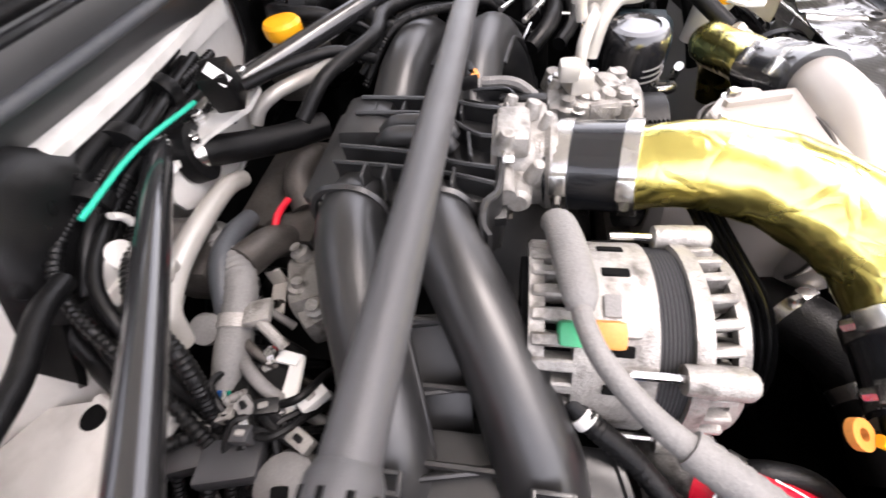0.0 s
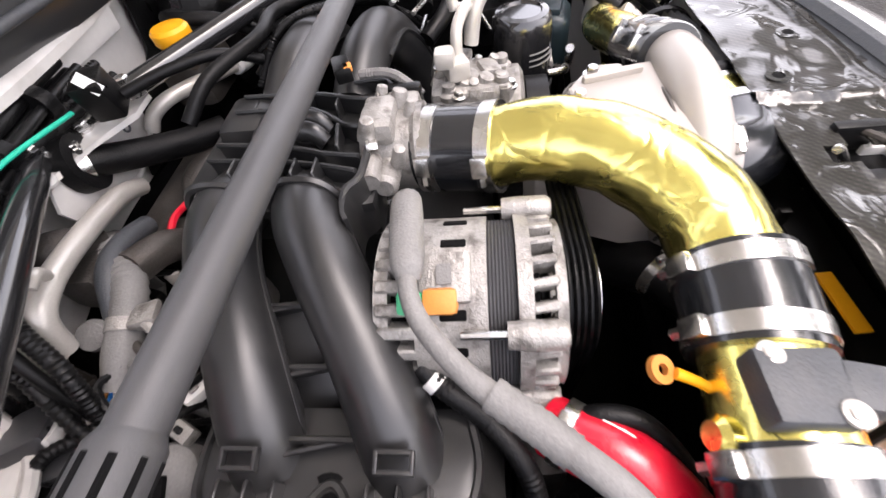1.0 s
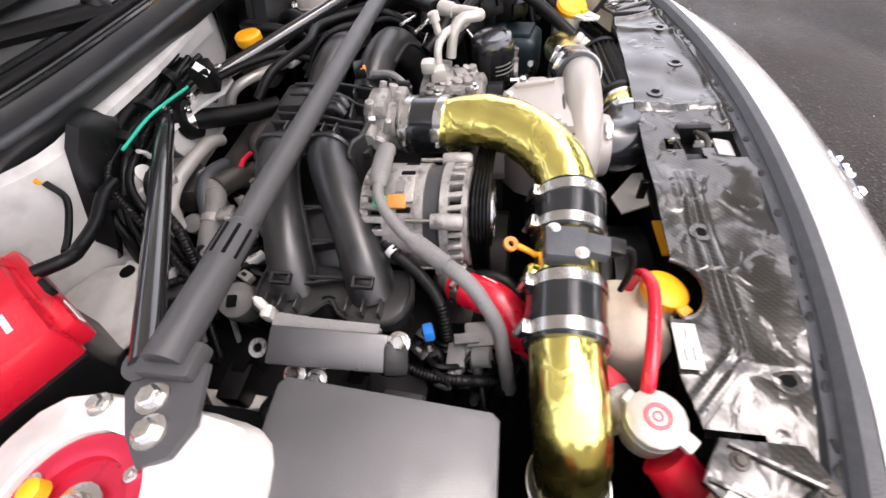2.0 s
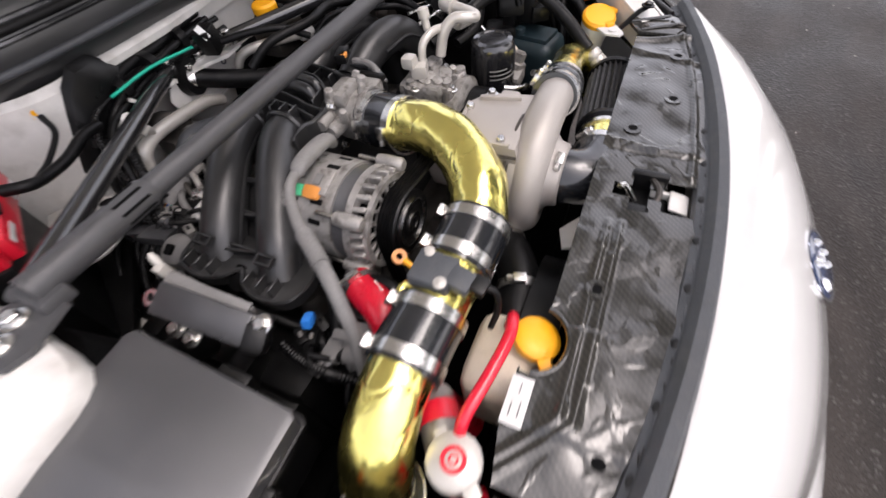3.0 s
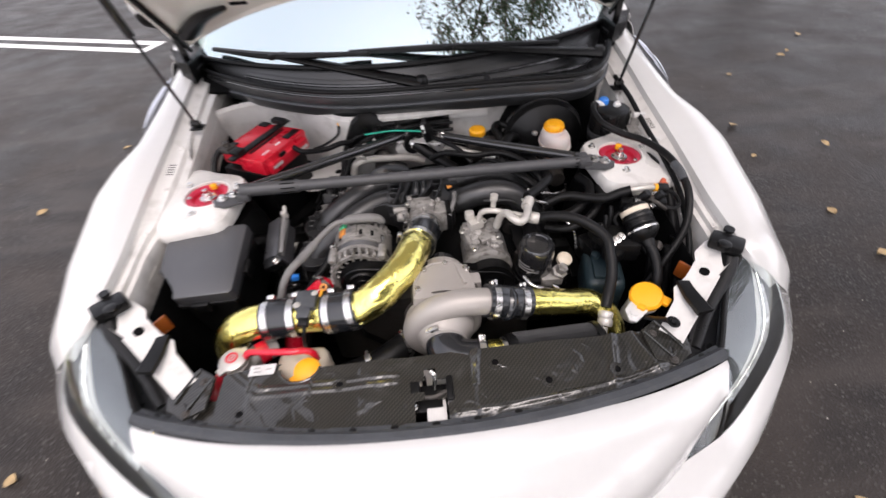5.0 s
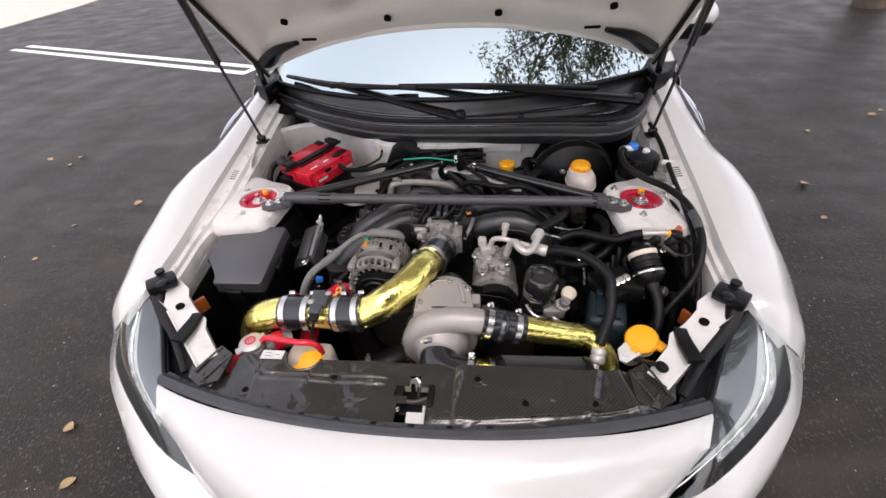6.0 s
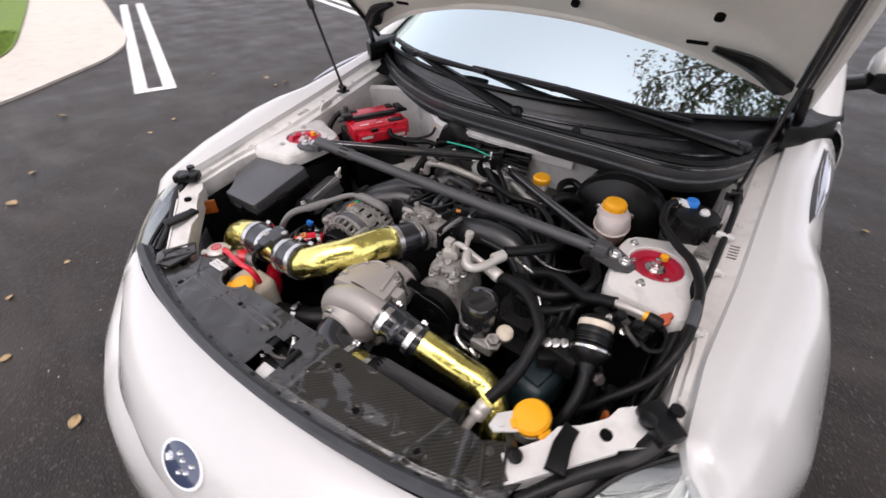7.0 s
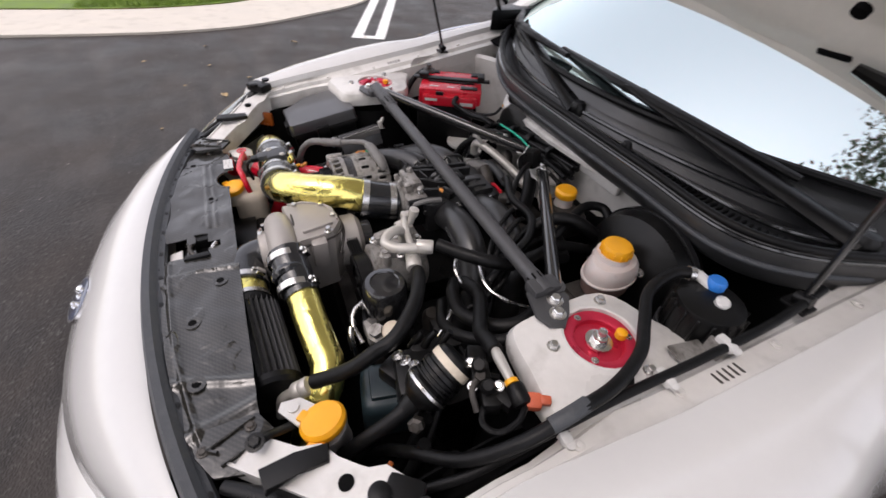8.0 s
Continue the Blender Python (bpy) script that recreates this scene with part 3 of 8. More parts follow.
def lower_bumper():
    low = [(0.790, -0.802, -0.360, 0.50, 0.52), (0.800, -0.818, -0.362, 0.44, 0.44), (0.80, -0.82, -0.362, 0.30, 0.30), (0.79, -0.79, -0.362, 0.20, 0.20)]
    # upper edge: along the nose, then along the lamp's outer edge to its rear corner
    edge = [np.array((x, -0.775 + 0.123 * (x / 0.41) ** 2.2, 0.556 + 0.010 * (x / 0.41) ** 2)) for x in np.linspace(0, 0.40, 16)]
    edge += [p - np.array((0, 0, 0.003)) for p in spline(LAMP_OUT[::-1], 6)]
    run = np.concatenate([[0], np.cumsum([np.linalg.norm(q - p) for p, q in zip(edge, edge[1:])])])
    us = np.linspace(-1, 1, 81)
    top = []
    for u in us:
        p = [float(np.interp(abs(u) * run[-1], run, [e[i] for e in edge])) for i in range(3)]
        top.append((math.copysign(p[0], u), p[1], p[2]))
    rows = [top]
    for hw, yc, ye, zc, ze in low:
        rows.append([(hw * u, yc + (ye - yc) * abs(u) ** 3.0, zc + (ze - zc) * abs(u) ** 2) for u in us])
    # the skin swells outwards between the lamp and the lower bumper
    swell = []
    for k, out, wide in ((0.30, 0.012, 0.031), (0.65, 0.014, 0.018)):
        row = []
        for u, p, q in zip(us, rows[0], rows[1]):
            p, q = np.array(p), np.array(q)
            w = unit((q[0], q[1] + 0.25, 0))
            row.append(tuple(p * (1 - k) + q * k + w * out * min(1.0, abs(u) * 2.5) + np.array((math.copysign(wide * abs(u) ** 5, u), 0, 0))))
        swell.append(row)
    rows[1:1] = swell
    return sheet(np.array(rows)[:, ::-1], 0.0025)


bumper = part("bumper_cover", nose(), "paint", car)
part("lower_bumper", lower_bumper(), "paint", car)

# badge: oval, chrome rim, dark blue field with small bright studs
badge_axis = (0, -0.66, 0.75)
badge = part("badge", lathe([(0.030, 0), (0.034, 0.004), (0.030, 0.007), (0.0, 0.0075)], (0, -0.738, 0.628), badge_axis, 32, 0.0 + 1.0), "badge_blue", car, "oval chrome-rimmed badge with a dark blue field")
badge.data.transform(Matrix.Translation((0, -0.738, 0.628)) @ Matrix.Diagonal((1.5, 0.88, 0.88, 1)) @ Matrix.Translation((0, 0.738, -0.628)))
rim = ring(0.0362, 0.0325, 0.009, (0, -0.736, 0.626), badge_axis, 40)
rim.transform(Matrix.Translation((0, -0.736, 0.626)) @ Matrix.Diagonal((1.5, 0.88, 0.88, 1)) @ Matrix.Translation((0, 0.736, -0.626)))
part("badge_rim", rim, "chrome", badge)
for bx, bu, br in ((-0.034, 0.006, 0.010), (0.006, 0.012, 0.005), (0.022, 0.004, 0.005), (0.002, -0.008, 0.005), (0.028, -0.012, 0.005), (-0.012, -0.014, 0.005)):
    part("badge_stud", lathe([(br, 0.006), (br * 0.6, 0.011), (0.0005, 0.012)], (bx * 0.88, -0.738 - bu * 0.66, 0.628 - bu * 0.58), badge_axis, 8), "chrome", badge)


# headlamps


def lamp_grid(inset=0.0, depth=0.0):
    """The lamp's skin between its inner and outer edge, from the rear to the front tip."""
    a, b = spline(LAMP_IN, 8), spline(LAMP_OUT, 8)
    rows = []
    for v in np.linspace(inset, 1 - inset, 14):
        row = []
        for u in np.linspace(inset, 1 - inset, 18):
            k = u * (len(a) - 1)
            i = min(int(k), len(a) - 2)
            f = k - i
            w = (a[i] * (1 - f) + a[i + 1] * f) * (1 - v) + (b[i] * (1 - f) + b[i + 1] * f) * v
            bulge = 0.014 * math.sin(math.pi * v) * math.sin(math.pi * min(1, u + 0.12))
            row.append(w + unit((0.35, -0.6, 0.72)) * (bulge - depth))
        rows.append(row)
    return rows


def lamp_at(u, v, depth):
    """A place inside the lamp: u from the rear to the front tip, v from the inner to the outer edge, depth below the lens."""
    g = lamp_grid(0.0, depth)
    return g[int(round(v * 13))][int(round(u * 17))]


for side in (1, -1):
    def m(bm):
        return bm if side > 0 else mirror(bm)
    lamp = part("headlight", m(sheet(lamp_grid(0.04, 0.075), 0.004)), "lamp_black", car, "headlight with a clear lens and black bezel")
    lens = part("lens", m(sheet(lamp_grid(0.0, 0.0), 0.003)), "lens", lamp)
    lens.visible_shadow = False
    part("lamp_rim", m(tube(LAMP_IN, 0.005, 8, 8)), "plastic", lamp)
    cover = [row[:] for row in lamp_grid(0.0, 0.010)][:7]
    part("housing_top", m(sheet(cover, 0.003)), "lamp_grey", lamp, "dark grey plastic lamp top")
    part("reflector", m(sheet([r[1:13] for r in lamp_grid(0.0, 0.024)[8:13]], 0.003)), "lamp_chrome", lamp, "crumpled-looking chrome reflector")
    # white sheet paints the bright reflection along the strip's chrome edge
    part("strip_bezel", m(sheet([r[1:15] for r in lamp_grid(0.0, 0.018)[6:9]], 0.003)), "white_plastic", lamp, "daytime running light strip, chrome edge's reflection painted white")
    part("light_strip", m(tube([lamp_at(u, 0.66, 0.016) for u in (0.05, 0.2, 0.4, 0.6, 0.8, 0.92)], 0.002, 8, 6)), "steel", lamp)
    look_out = (0.3, -0.75, 0.5)
    eye_a, eye_b = lamp_at(0.42, 0.69, 0.062), lamp_at(0.65, 0.62, 0.058)
    part("projector", m(join(ring(0.030, 0.024, 0.022, eye_a, look_out, 32), lathe([(0.024, 0.0), (0.021, 0.012), (0.013, 0.019), (0.001, 0.021)], eye_a, look_out))), "chrome", lamp, "chrome projector lamp")
    part("high_beam", m(ring(0.024, 0.015, 0.010, eye_b, look_out, 28)), "chrome", lamp)
    part("lamp_back", m(sheet(lamp_grid(0.02, 0.095), 0.006)), "plastic", lamp)

# front wheels
for x in (-0.72, 0.72):
    wheel = part("wheel", lathe([(0.31, -0.09), (0.318, -0.06), (0.318, 0.06), (0.31, 0.09), (0.22, 0.1), (0.21, 0.0), (0.22, -0.1)], (x, -0.02, 0.316), (1, 0, 0), 48), "tyre", car)
    part("rim", join(ring(0.215, 0.19, 0.16, (x - 0.08, -0.02, 0.316), (1, 0, 0), 48), *[rbox((x + (0.05 if x > 0 else -0.05), -0.02 + 0.1 * math.cos(k * 1.2566), 0.316 + 0.1 * math.sin(k * 1.2566)), (0.02, 0.2, 0.035), 0.006, (math.degrees(k * 1.2566), 0, 0)) for k in range(5)]), "alloy", wheel)


# doors, sills, roof and glasshouse that close the car behind the wings
def flank():
    rows = []
    for y in np.linspace(0.625, 3.36, 36):
        k = (y - 0.62) / 2.3
        sh = 0.03 * math.sin(k * 5)
        hz = 0.93 + 0.03 * k
        tuck = 0.035 * max(0.0, 1 - k / 0.35)
        rows.append([(0.70 - 0.02 * k, y, hz), (0.78 - 0.02 * k, y, hz - 0.03), (0.845 - tuck, y, 0.80 + 0.02 * k), (0.86 + sh * 0.3 - tuck, y, 0.66), (0.875 - tuck, y, 0.45), (0.86 - tuck, y, 0.2)])
        pull = 1 - 0.14 * max(0.0, (y - 2.85) / 0.51) ** 2
        rows[-1] = [(px * pull, py, pz) for px, py, pz in rows[-1]]
    return sheet([spline(r, 4) for r in rows], 0.002)


for side in (1, -1):
    def m(bm):
        return bm if side > 0 else mirror(bm)
    part("body_side", m(flank()), "paint", car)
    part("door_handle", m(tube([(0.872, 1.55, 0.78), (0.89, 1.6, 0.785), (0.89, 1.7, 0.785), (0.872, 1.75, 0.78)], 0.011, 10)), "paint", car)
    # screen pillar
    part("screen_pillar", m(tube([(0.735, 0.60, 0.925), (0.70, 0.80, 1.03), (0.62, 1.12, 1.19), (0.55, 1.42, 1.275)], [0.030, 0.034, 0.034, 0.032], 12, 6, flat=0.6)), "paint", car)
    mir = part("door_mirror", m(lathe([(0.02, -0.08), (0.042, -0.068), (0.054, -0.032), (0.057, 0.016), (0.050, 0.056), (0.028, 0.078), (0.004, 0.084)], (0.872, 0.86, 1.03), (1, 0.05, 0.06), 28, 1.0)), "paint", car, "white door mirror")
    mir.data.transform(Matrix.Translation((0, 0.86, 1.03)) @ Matrix.Diagonal((1, 0.85, 0.95, 1)) @ Matrix.Translation((0, -0.86, -1.03)))
    low = lathe([(0.02, -0.076), (0.041, -0.064), (0.053, -0.032), (0.056, 0.016), (0.049, 0.053), (0.028, 0.074), (0.004, 0.080)], (0.872, 0.868, 1.008), (1, 0.05, 0.06), 28)
    part("mirror_lower", m(low), "plastic", mir, "black lower mirror shell")
    part("mirror_arm", m(rbox((0.80, 0.87, 0.975), (0.13, 0.05, 0.035), 0.012, (0, -18, 0))), "plastic", mir)
    # black corner trim between wing, screen and mirror
    part("corner_trim", m(prism([(0.655, 0.47), (0.70, 0.50), (0.765, 0.62), (0.77, 0.85), (0.72, 0.80), (0.66, 0.60)], 0.885, 0.948, 0.008)), "plastic", car)


def roof():
    rows = []
    for y in np.linspace(1.36, 3.1, 22):
        k = (y - 1.36) / 1.74
        z = 1.285 - 0.30 * k**2.6
        rows.append([(0.57 * u, y - 0.13 * (1 - u * u) * max(0.0, 1 - 6 * k), z - 0.05 * u * u) for u in np.linspace(-1, 1, 19)])
    return sheet(np.array(rows)[:, ::-1], 0.003)


part("roof", roof(), "paint", car)


def side_glass(s):
    """Dark door and quarter windows between the waistline and the roof."""
    rows = []
    for y in np.linspace(0.64, 3.08, 26):
        k = (y - 0.62) / 2.3
        low = (0.698 - 0.02 * k, y, 0.928 + 0.03 * k)
        if y < 1.38:
            q = (y - 0.60) / 0.78
            top = (0.735 - 0.165 * q, y, 0.925 + 0.31 * q)
        else:
            q = (y - 1.36) / 1.74
            top = (0.572, y, 1.235 - 0.30 * q**2.6)
        rows.append([low, top] if top[2] > low[2] + 0.004 else [low, (0.60, y, low[2] + 0.004)])
    rows = [[(s * px, py, pz) for px, py, pz in r] for r in rows]
    return sheet(rows, 0.004)


for s in (1, -1):
    part("side_window", side_glass(s), "bar_gloss", car, "dark tinted side window")
    rear_wheel = part("wheel", lathe([(0.31, -0.09), (0.318, -0.06), (0.318, 0.06), (0.31, 0.09), (0.22, 0.1), (0.21, 0.0), (0.22, -0.1)], (s * 0.75, 2.55, 0.316), (1, 0, 0), 48), "tyre", car)
    part("rim", ring(0.215, 0.05, 0.10, (s * 0.78 - 0.05, 2.55, 0.316), (1, 0, 0), 40), "alloy", rear_wheel)
part("boot_lid", sheet([[(u * hw, y, z - 0.02 * u * u) for u in np.linspace(1, -1, 15)] for y, hw, z in ((3.02, 0.68, 1.00), (3.12, 0.68, 0.985), (3.26, 0.655, 0.98), (3.36, 0.63, 0.975))], 0.004), "paint", car)
part("tail_panel", sheet([[(u * hw, y - 0.10 * u * u, z) for u in np.linspace(1, -1, 15)] for y, hw, z in ((3.36, 0.63, 0.975), (3.42, 0.70, 0.88), (3.45, 0.74, 0.70), (3.46, 0.75, 0.48), (3.40, 0.74, 0.22))], 0.004), "paint", car)
part("floor_pan", rbox((0, 1.6, 0.20), (1.5, 3.5, 0.03), 0.01), "dark", car)


def screen(lift=0.0):
    rows = []
    for v in np.linspace(0, 1, 20):
        row = []
        for u in np.linspace(-1, 1, 31):
            base = np.array((0.70 * u, 0.335 + 0.29 * u * u, 0.935 - 0.012 * u * u))
            top = np.array((0.54 * u, 1.24 + 0.14 * u * u, 1.285 - 0.03 * u * u))
            p = base * (1 - v) + top * v
            row.append(p + np.array((0, -0.45, 0.9)) * (0.035 * math.sin(math.pi * v) + lift))
        rows.append(row)
    return np.array(rows)[:, ::-1]


part("windscreen", sheet(screen(), 0.004), "windscreen", car, "clean curved windscreen that mirrors sky and tree")
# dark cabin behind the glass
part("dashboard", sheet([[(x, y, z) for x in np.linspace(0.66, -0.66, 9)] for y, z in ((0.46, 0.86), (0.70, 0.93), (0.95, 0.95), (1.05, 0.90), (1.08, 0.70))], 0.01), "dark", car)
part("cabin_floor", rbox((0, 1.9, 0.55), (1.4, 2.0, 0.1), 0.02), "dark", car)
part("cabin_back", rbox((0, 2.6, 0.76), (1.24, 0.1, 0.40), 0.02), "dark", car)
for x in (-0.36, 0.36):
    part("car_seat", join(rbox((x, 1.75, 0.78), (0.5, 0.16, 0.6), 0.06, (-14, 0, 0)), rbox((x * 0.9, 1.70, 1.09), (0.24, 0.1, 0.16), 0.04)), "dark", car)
part("screen_band", tube([(0.70 * u, 0.330 + 0.29 * u * u, 0.937 - 0.012 * u * u) for u in np.linspace(-1, 1, 15)], 0.008, 8, 3), "rubber", car)


# scuttle: the black cowl tray under the screen with its lip, seal, and grille
COWL = [(-0.66, 0.56), (-0.60, 0.50), (-0.44, 0.385), (-0.27, 0.297), (-0.13, 0.262), (0.10, 0.250), (0.30, 0.245), (0.46, 0.238), (0.54, 0.275), (0.60, 0.36), (0.66, 0.50)]


def cowl_y(x):
    return float(np.interp(x, [q[0] for q in COWL_FINE], [q[1] for q in COWL_FINE]))


COWL_FINE = spline(COWL, 6)


def cowl():
    rows = []
    for u in np.linspace(-1, 1, 61):
        x, s = 0.66 * u, u * u
        f, g = cowl_y(x), 0.337 + 0.29 * s
        g = max(g, f + 0.03)
        d = g - f
        rows.append([(x, f + 0.03, 0.815), (x, f + 0.004, 0.845), (x, f - 0.002, 0.882), (x, f + 0.004, 0.894), (x, f + 0.012, 0.895), (x, f + 0.018, 0.884), (x, f + 0.25 * d, 0.874), (x, f + 0.55 * d, 0.872), (x, f + 0.70 * d, 0.90), (x, f + 0.74 * d, 0.905), (x, f + 0.80 * d, 0.90), (x, g, 0.928 - 0.012 * s)])
    return sheet(np.array(rows)[::-1], 0.003)


cowl_panel = part("cowl_panel", cowl(), "cowl", car, "black plastic scuttle panel")
part("bonnet_seal", tube([(0.65 * u, cowl_y(0.65 * u) + 0.004, 0.897) for u in np.linspace(-1, 1, 41)], 0.007, 10, 2), "rubber", cowl_panel, "soft black rubber bonnet seal")
part("lip_seal", tube([(0.62 * u, cowl_y(0.62 * u) - 0.004, 0.856) for u in np.linspace(-1, 1, 41)], 0.0055, 10, 2), "seal", cowl_panel, "dusty grey lip seal")
part("cowl_clip", join(lathe([(0.012, 0), (0.012, 0.02), (0.008, 0.03), (0.002, 0.033)], (0.224, 0.276, 0.875)), rbox((0.224, 0.272, 0.882), (0.03, 0.02, 0.012), 0.004)), "plastic", cowl_panel)
for lo, hi, f in ((-0.50, 0.57, 0.62), (0.05, 0.58, 0.30)):
    part("cowl_ridge", tube([(x, cowl_y(x) + f * max(0.03, 0.337 + 0.29 * (x / 0.66) ** 2 - cowl_y(x)), 0.889 + 0.015 * (f - 0.3)) for x in np.linspace(lo, hi, 25)], 0.005, 8, 2), "bar_gloss", cowl_panel, "glossy raised edge")
part("front_lip", tube([(0.63 * u, cowl_y(0.63 * u) - 0.002, 0.886) for u in np.linspace(-1, 1, 41)], 0.004, 8, 2), "bar_gloss", cowl_panel, "glossy front edge")
for k in range(26):
    x = 0.28 + k * 0.0105
    part("grille_slat", rbox((x, cowl_y(x) + 0.045, 0.880), (0.004, 0.045, 0.006), 0.001, seg=1), "plastic", cowl_panel)


# wipers
def wiper(name, pivot, elbow, tip, mid):
    w = part("wiper", tube([pivot, elbow], [0.026, 0.015], 10, 2, flat=0.55), "plastic", car, "black windscreen wiper")
    part("pivot_cap", lathe([(0.018, -0.01), (0.018, 0.012), (0.013, 0.02), (0.002, 0.022)], pivot), "plastic", w)
    part("blade", join(tube([mid, elbow, tip], [0.008, 0.013, 0.008], 8, 8, flat=0.8), rbox(elbow, (0.05, 0.02, 0.016), 0.005, (0, 0, 12))), "rubber", w)


wiper("wiper", (0.585, 0.395, 0.895), (0.134, 0.352, 0.965), (-0.16, 0.395, 0.962), (0.46, 0.412, 0.932))
wiper("wiper", (0.04, 0.305, 0.89), (-0.364, 0.40, 0.968), (-0.60, 0.56, 0.955), (-0.10, 0.36, 0.965))

# ---- bonnet, propped open ----
HOOD_P, HOOD_UP = np.array((0, 0.31, 1.17)), radians(42)
HOOD_Y, HOOD_N = np.array((0, -math.cos(HOOD_UP), math.sin(HOOD_UP))), np.array((0, math.sin(HOOD_UP), math.cos(HOOD_UP)))


def on_hood(x, d, lift=0.0):
    """A place on the bonnet's underside: x across, d metres up its slope from the first holes; lift: towards its outer skin."""
    return HOOD_P + np.array((x, 0, 0)) + HOOD_Y * d + HOOD_N * lift


def hood_ends(u):
    rear = -0.055 - 0.235 * abs(u) ** 2.1
    front = 0.93 - 0.11 * abs(u) ** 2.2
    return rear, front


def hood_half(v):
    return 0.675 - 0.05 * v - 0.09 * v**3


def hood_sheet(lift, crown, rim=0.0, thick=0.0015, ribs=False):
    rows = []
    for v in np.linspace(0, 1, 45):
        row = []
        for u in np.linspace(-1, 1, 61):
            r, f = hood_ends(u)
            d = r + rim + (f - r - 2 * rim) * v
            x = (hood_half(v) - rim) * u
            h = lift + crown * (1 - u * u) * (0.3 + 0.7 * math.sin(math.pi * min(1, v * 0.8 + 0.1)))
            if ribs:
                # pressed channels round the rim and a raised frame inside
                e = min((1 - abs(u)) * 0.6, v * 0.9, (1 - v) * 0.9)
                h += 0.018 * (1 / (1 + math.exp(-(e - 0.085) * 90)))
                h -= 0.014 * math.exp(-(((abs(u) - 0.42) / 0.07) ** 2)) * (1 if 0.12 < v < 0.9 else 0.3)
                h -= 0.012 * math.exp(-(((v - 0.5) / 0.05) ** 2))
            row.append(on_hood(x, d, h))
        rows.append(row)
    return sheet(np.array(rows), thick)


hood = part("bonnet", hood_sheet(0.045, 0.03), "paint", car, "raised white bonnet")
part("inner_frame", hood_sheet(0.0, 0.012, 0.012, 0.0015, True), "hood_cream", hood, "cream-white pressed inner frame")
edge = []
for u in np.linspace(-1, 1, 41):
    edge.append(on_hood(hood_half(0) * u, hood_ends(u)[0] + 0.004, 0.02))
part("rear_lip", tube(edge, 0.014, 10, 2, flat=1.7), "hood_cream", hood)
for s in (-1, 1):
    side_line = [on_hood(s * (hood_half(v) - 0.004), hood_ends(1)[0] + (hood_ends(1)[1] - hood_ends(1)[0]) * v, 0.02) for v in np.linspace(0, 1, 16)]
    part("side_lip", tube(side_line, 0.016, 10, 2, flat=1.5), "hood_cream", hood)
    part("edge_seal", tube([p - HOOD_N * 0.028 - np.array((s * 0.02, 0, 0)) for p in side_line], 0.007, 8, 2), "rubber", hood, "black rubber edge seal")
    # gas strut and hinge
    foot, head = np.array((s * 0.604, 0.263, 0.853)), on_hood(s * 0.615, 0.22, -0.015)
    mid = foot * 0.45 + head * 0.55
    st = part("gas_strut", tube([mid, head], 0.010, 12, 1), "bar_gloss", car, "thin black gas strut")
    part("rod", tube([foot, mid], 0.0045, 10, 1), "bar_gloss", st)
    part("ball_end", join(lathe([(0.009, -0.01), (0.009, 0.012)], foot, (s, 0, 0.2), 12), rbox(foot - np.array((0, 0, 0.012)), (0.035, 0.03, 0.006), 0.002)), "plastic", st)
    part("hinge", join(tube([(s * 0.672, 0.58, 0.915), (s * 0.672, 0.52, 0.93), on_hood(s * 0.65, -0.20, 0.0)], 0.011, 8, 5, flat=0.5), rbox((s * 0.672, 0.56, 0.91), (0.04, 0.09, 0.012), 0.003)), "plastic", car)
    part("hinge_cover", tube([on_hood(s * 0.60, -0.19, -0.01), on_hood(s * 0.53, -0.12, -0.012), on_hood(s * 0.45, -0.085, -0.01)], [0.034, 0.026, 0.012], 8, 5, flat=0.6), "plastic", hood)
for x, d in ((0.443, 0.005), (0.15, 0.0), (-0.15, 0.0), (-0.443, 0.005), (0.30, 0.42), (-0.30, 0.42), (0.0, 0.45), (0.5, 0.5), (-0.5, 0.5)):
    c = on_hood(x, d, 0.004)
    part("frame_hole", lathe([(0.010, -0.004), (0.010, 0.004), (0.006, 0.0045)], on_hood(x, d, -0.0005 if d < 0.1 else 0.016), tuple(-HOOD_N), 16), "dark", hood)
for x in (0.413, -0.413):
    slot = rbox((0, 0, 0), (0.045, 0.010, 0.010), 0.003)
    slot.transform(Matrix.Translation(on_hood(x, -0.09, 0.004)) @ Matrix.Rotation(-HOOD_UP, 4, "X"))
    part("frame_slot", slot, "dark", hood)


# ---- engine bay shell ----
def firewall():
    """Bulkhead: flat in the middle, and bowed round the battery and the brake servo."""
    line = spline([(0.60, 0.24), (0.62, 0.33), (0.52, 0.40), (0.36, 0.36), (0.24, 0.315), (0.0, 0.30), (-0.17, 0.26), (-0.27, 0.32), (-0.42, 0.435), (-0.56, 0.42), (-0.64, 0.32), (-0.60, 0.15)], 5)
    rows = []
    for z in (0.62, 0.68, 0.74, 0.795, 0.815, 0.825):
        rows.append([(p[0], p[1] + (0.012 if z > 0.82 else 0.0), z) for p in line])
    return sheet(rows, 0.004)


part("firewall", firewall(), "bay", car, "white painted bulkhead")
part("bulkhead_flange", sheet([[(x, y, 0.804), (x, y - 0.002, 0.814), (x, y + 0.003, 0.819), (x, y + 0.016, 0.821)] for x, y in ((-0.105, 0.266), (-0.09, 0.266), (-0.04, 0.265), (0.02, 0.264), (0.10, 0.271), (0.18, 0.282), (0.25, 0.296))], 0.002), "bay", car, "pale painted flange along the bulkhead top")
MAT = ((0.11, 0.300, 0.700), (0.20, 0.297, 0.705), (0.26, 0.306, 0.735), (0.30, 0.320, 0.800), (0.36, 0.344, 0.812), (0.45, 0.370, 0.812), (0.52, 0.383, 0.812), (0.58, 0.352, 0.812))
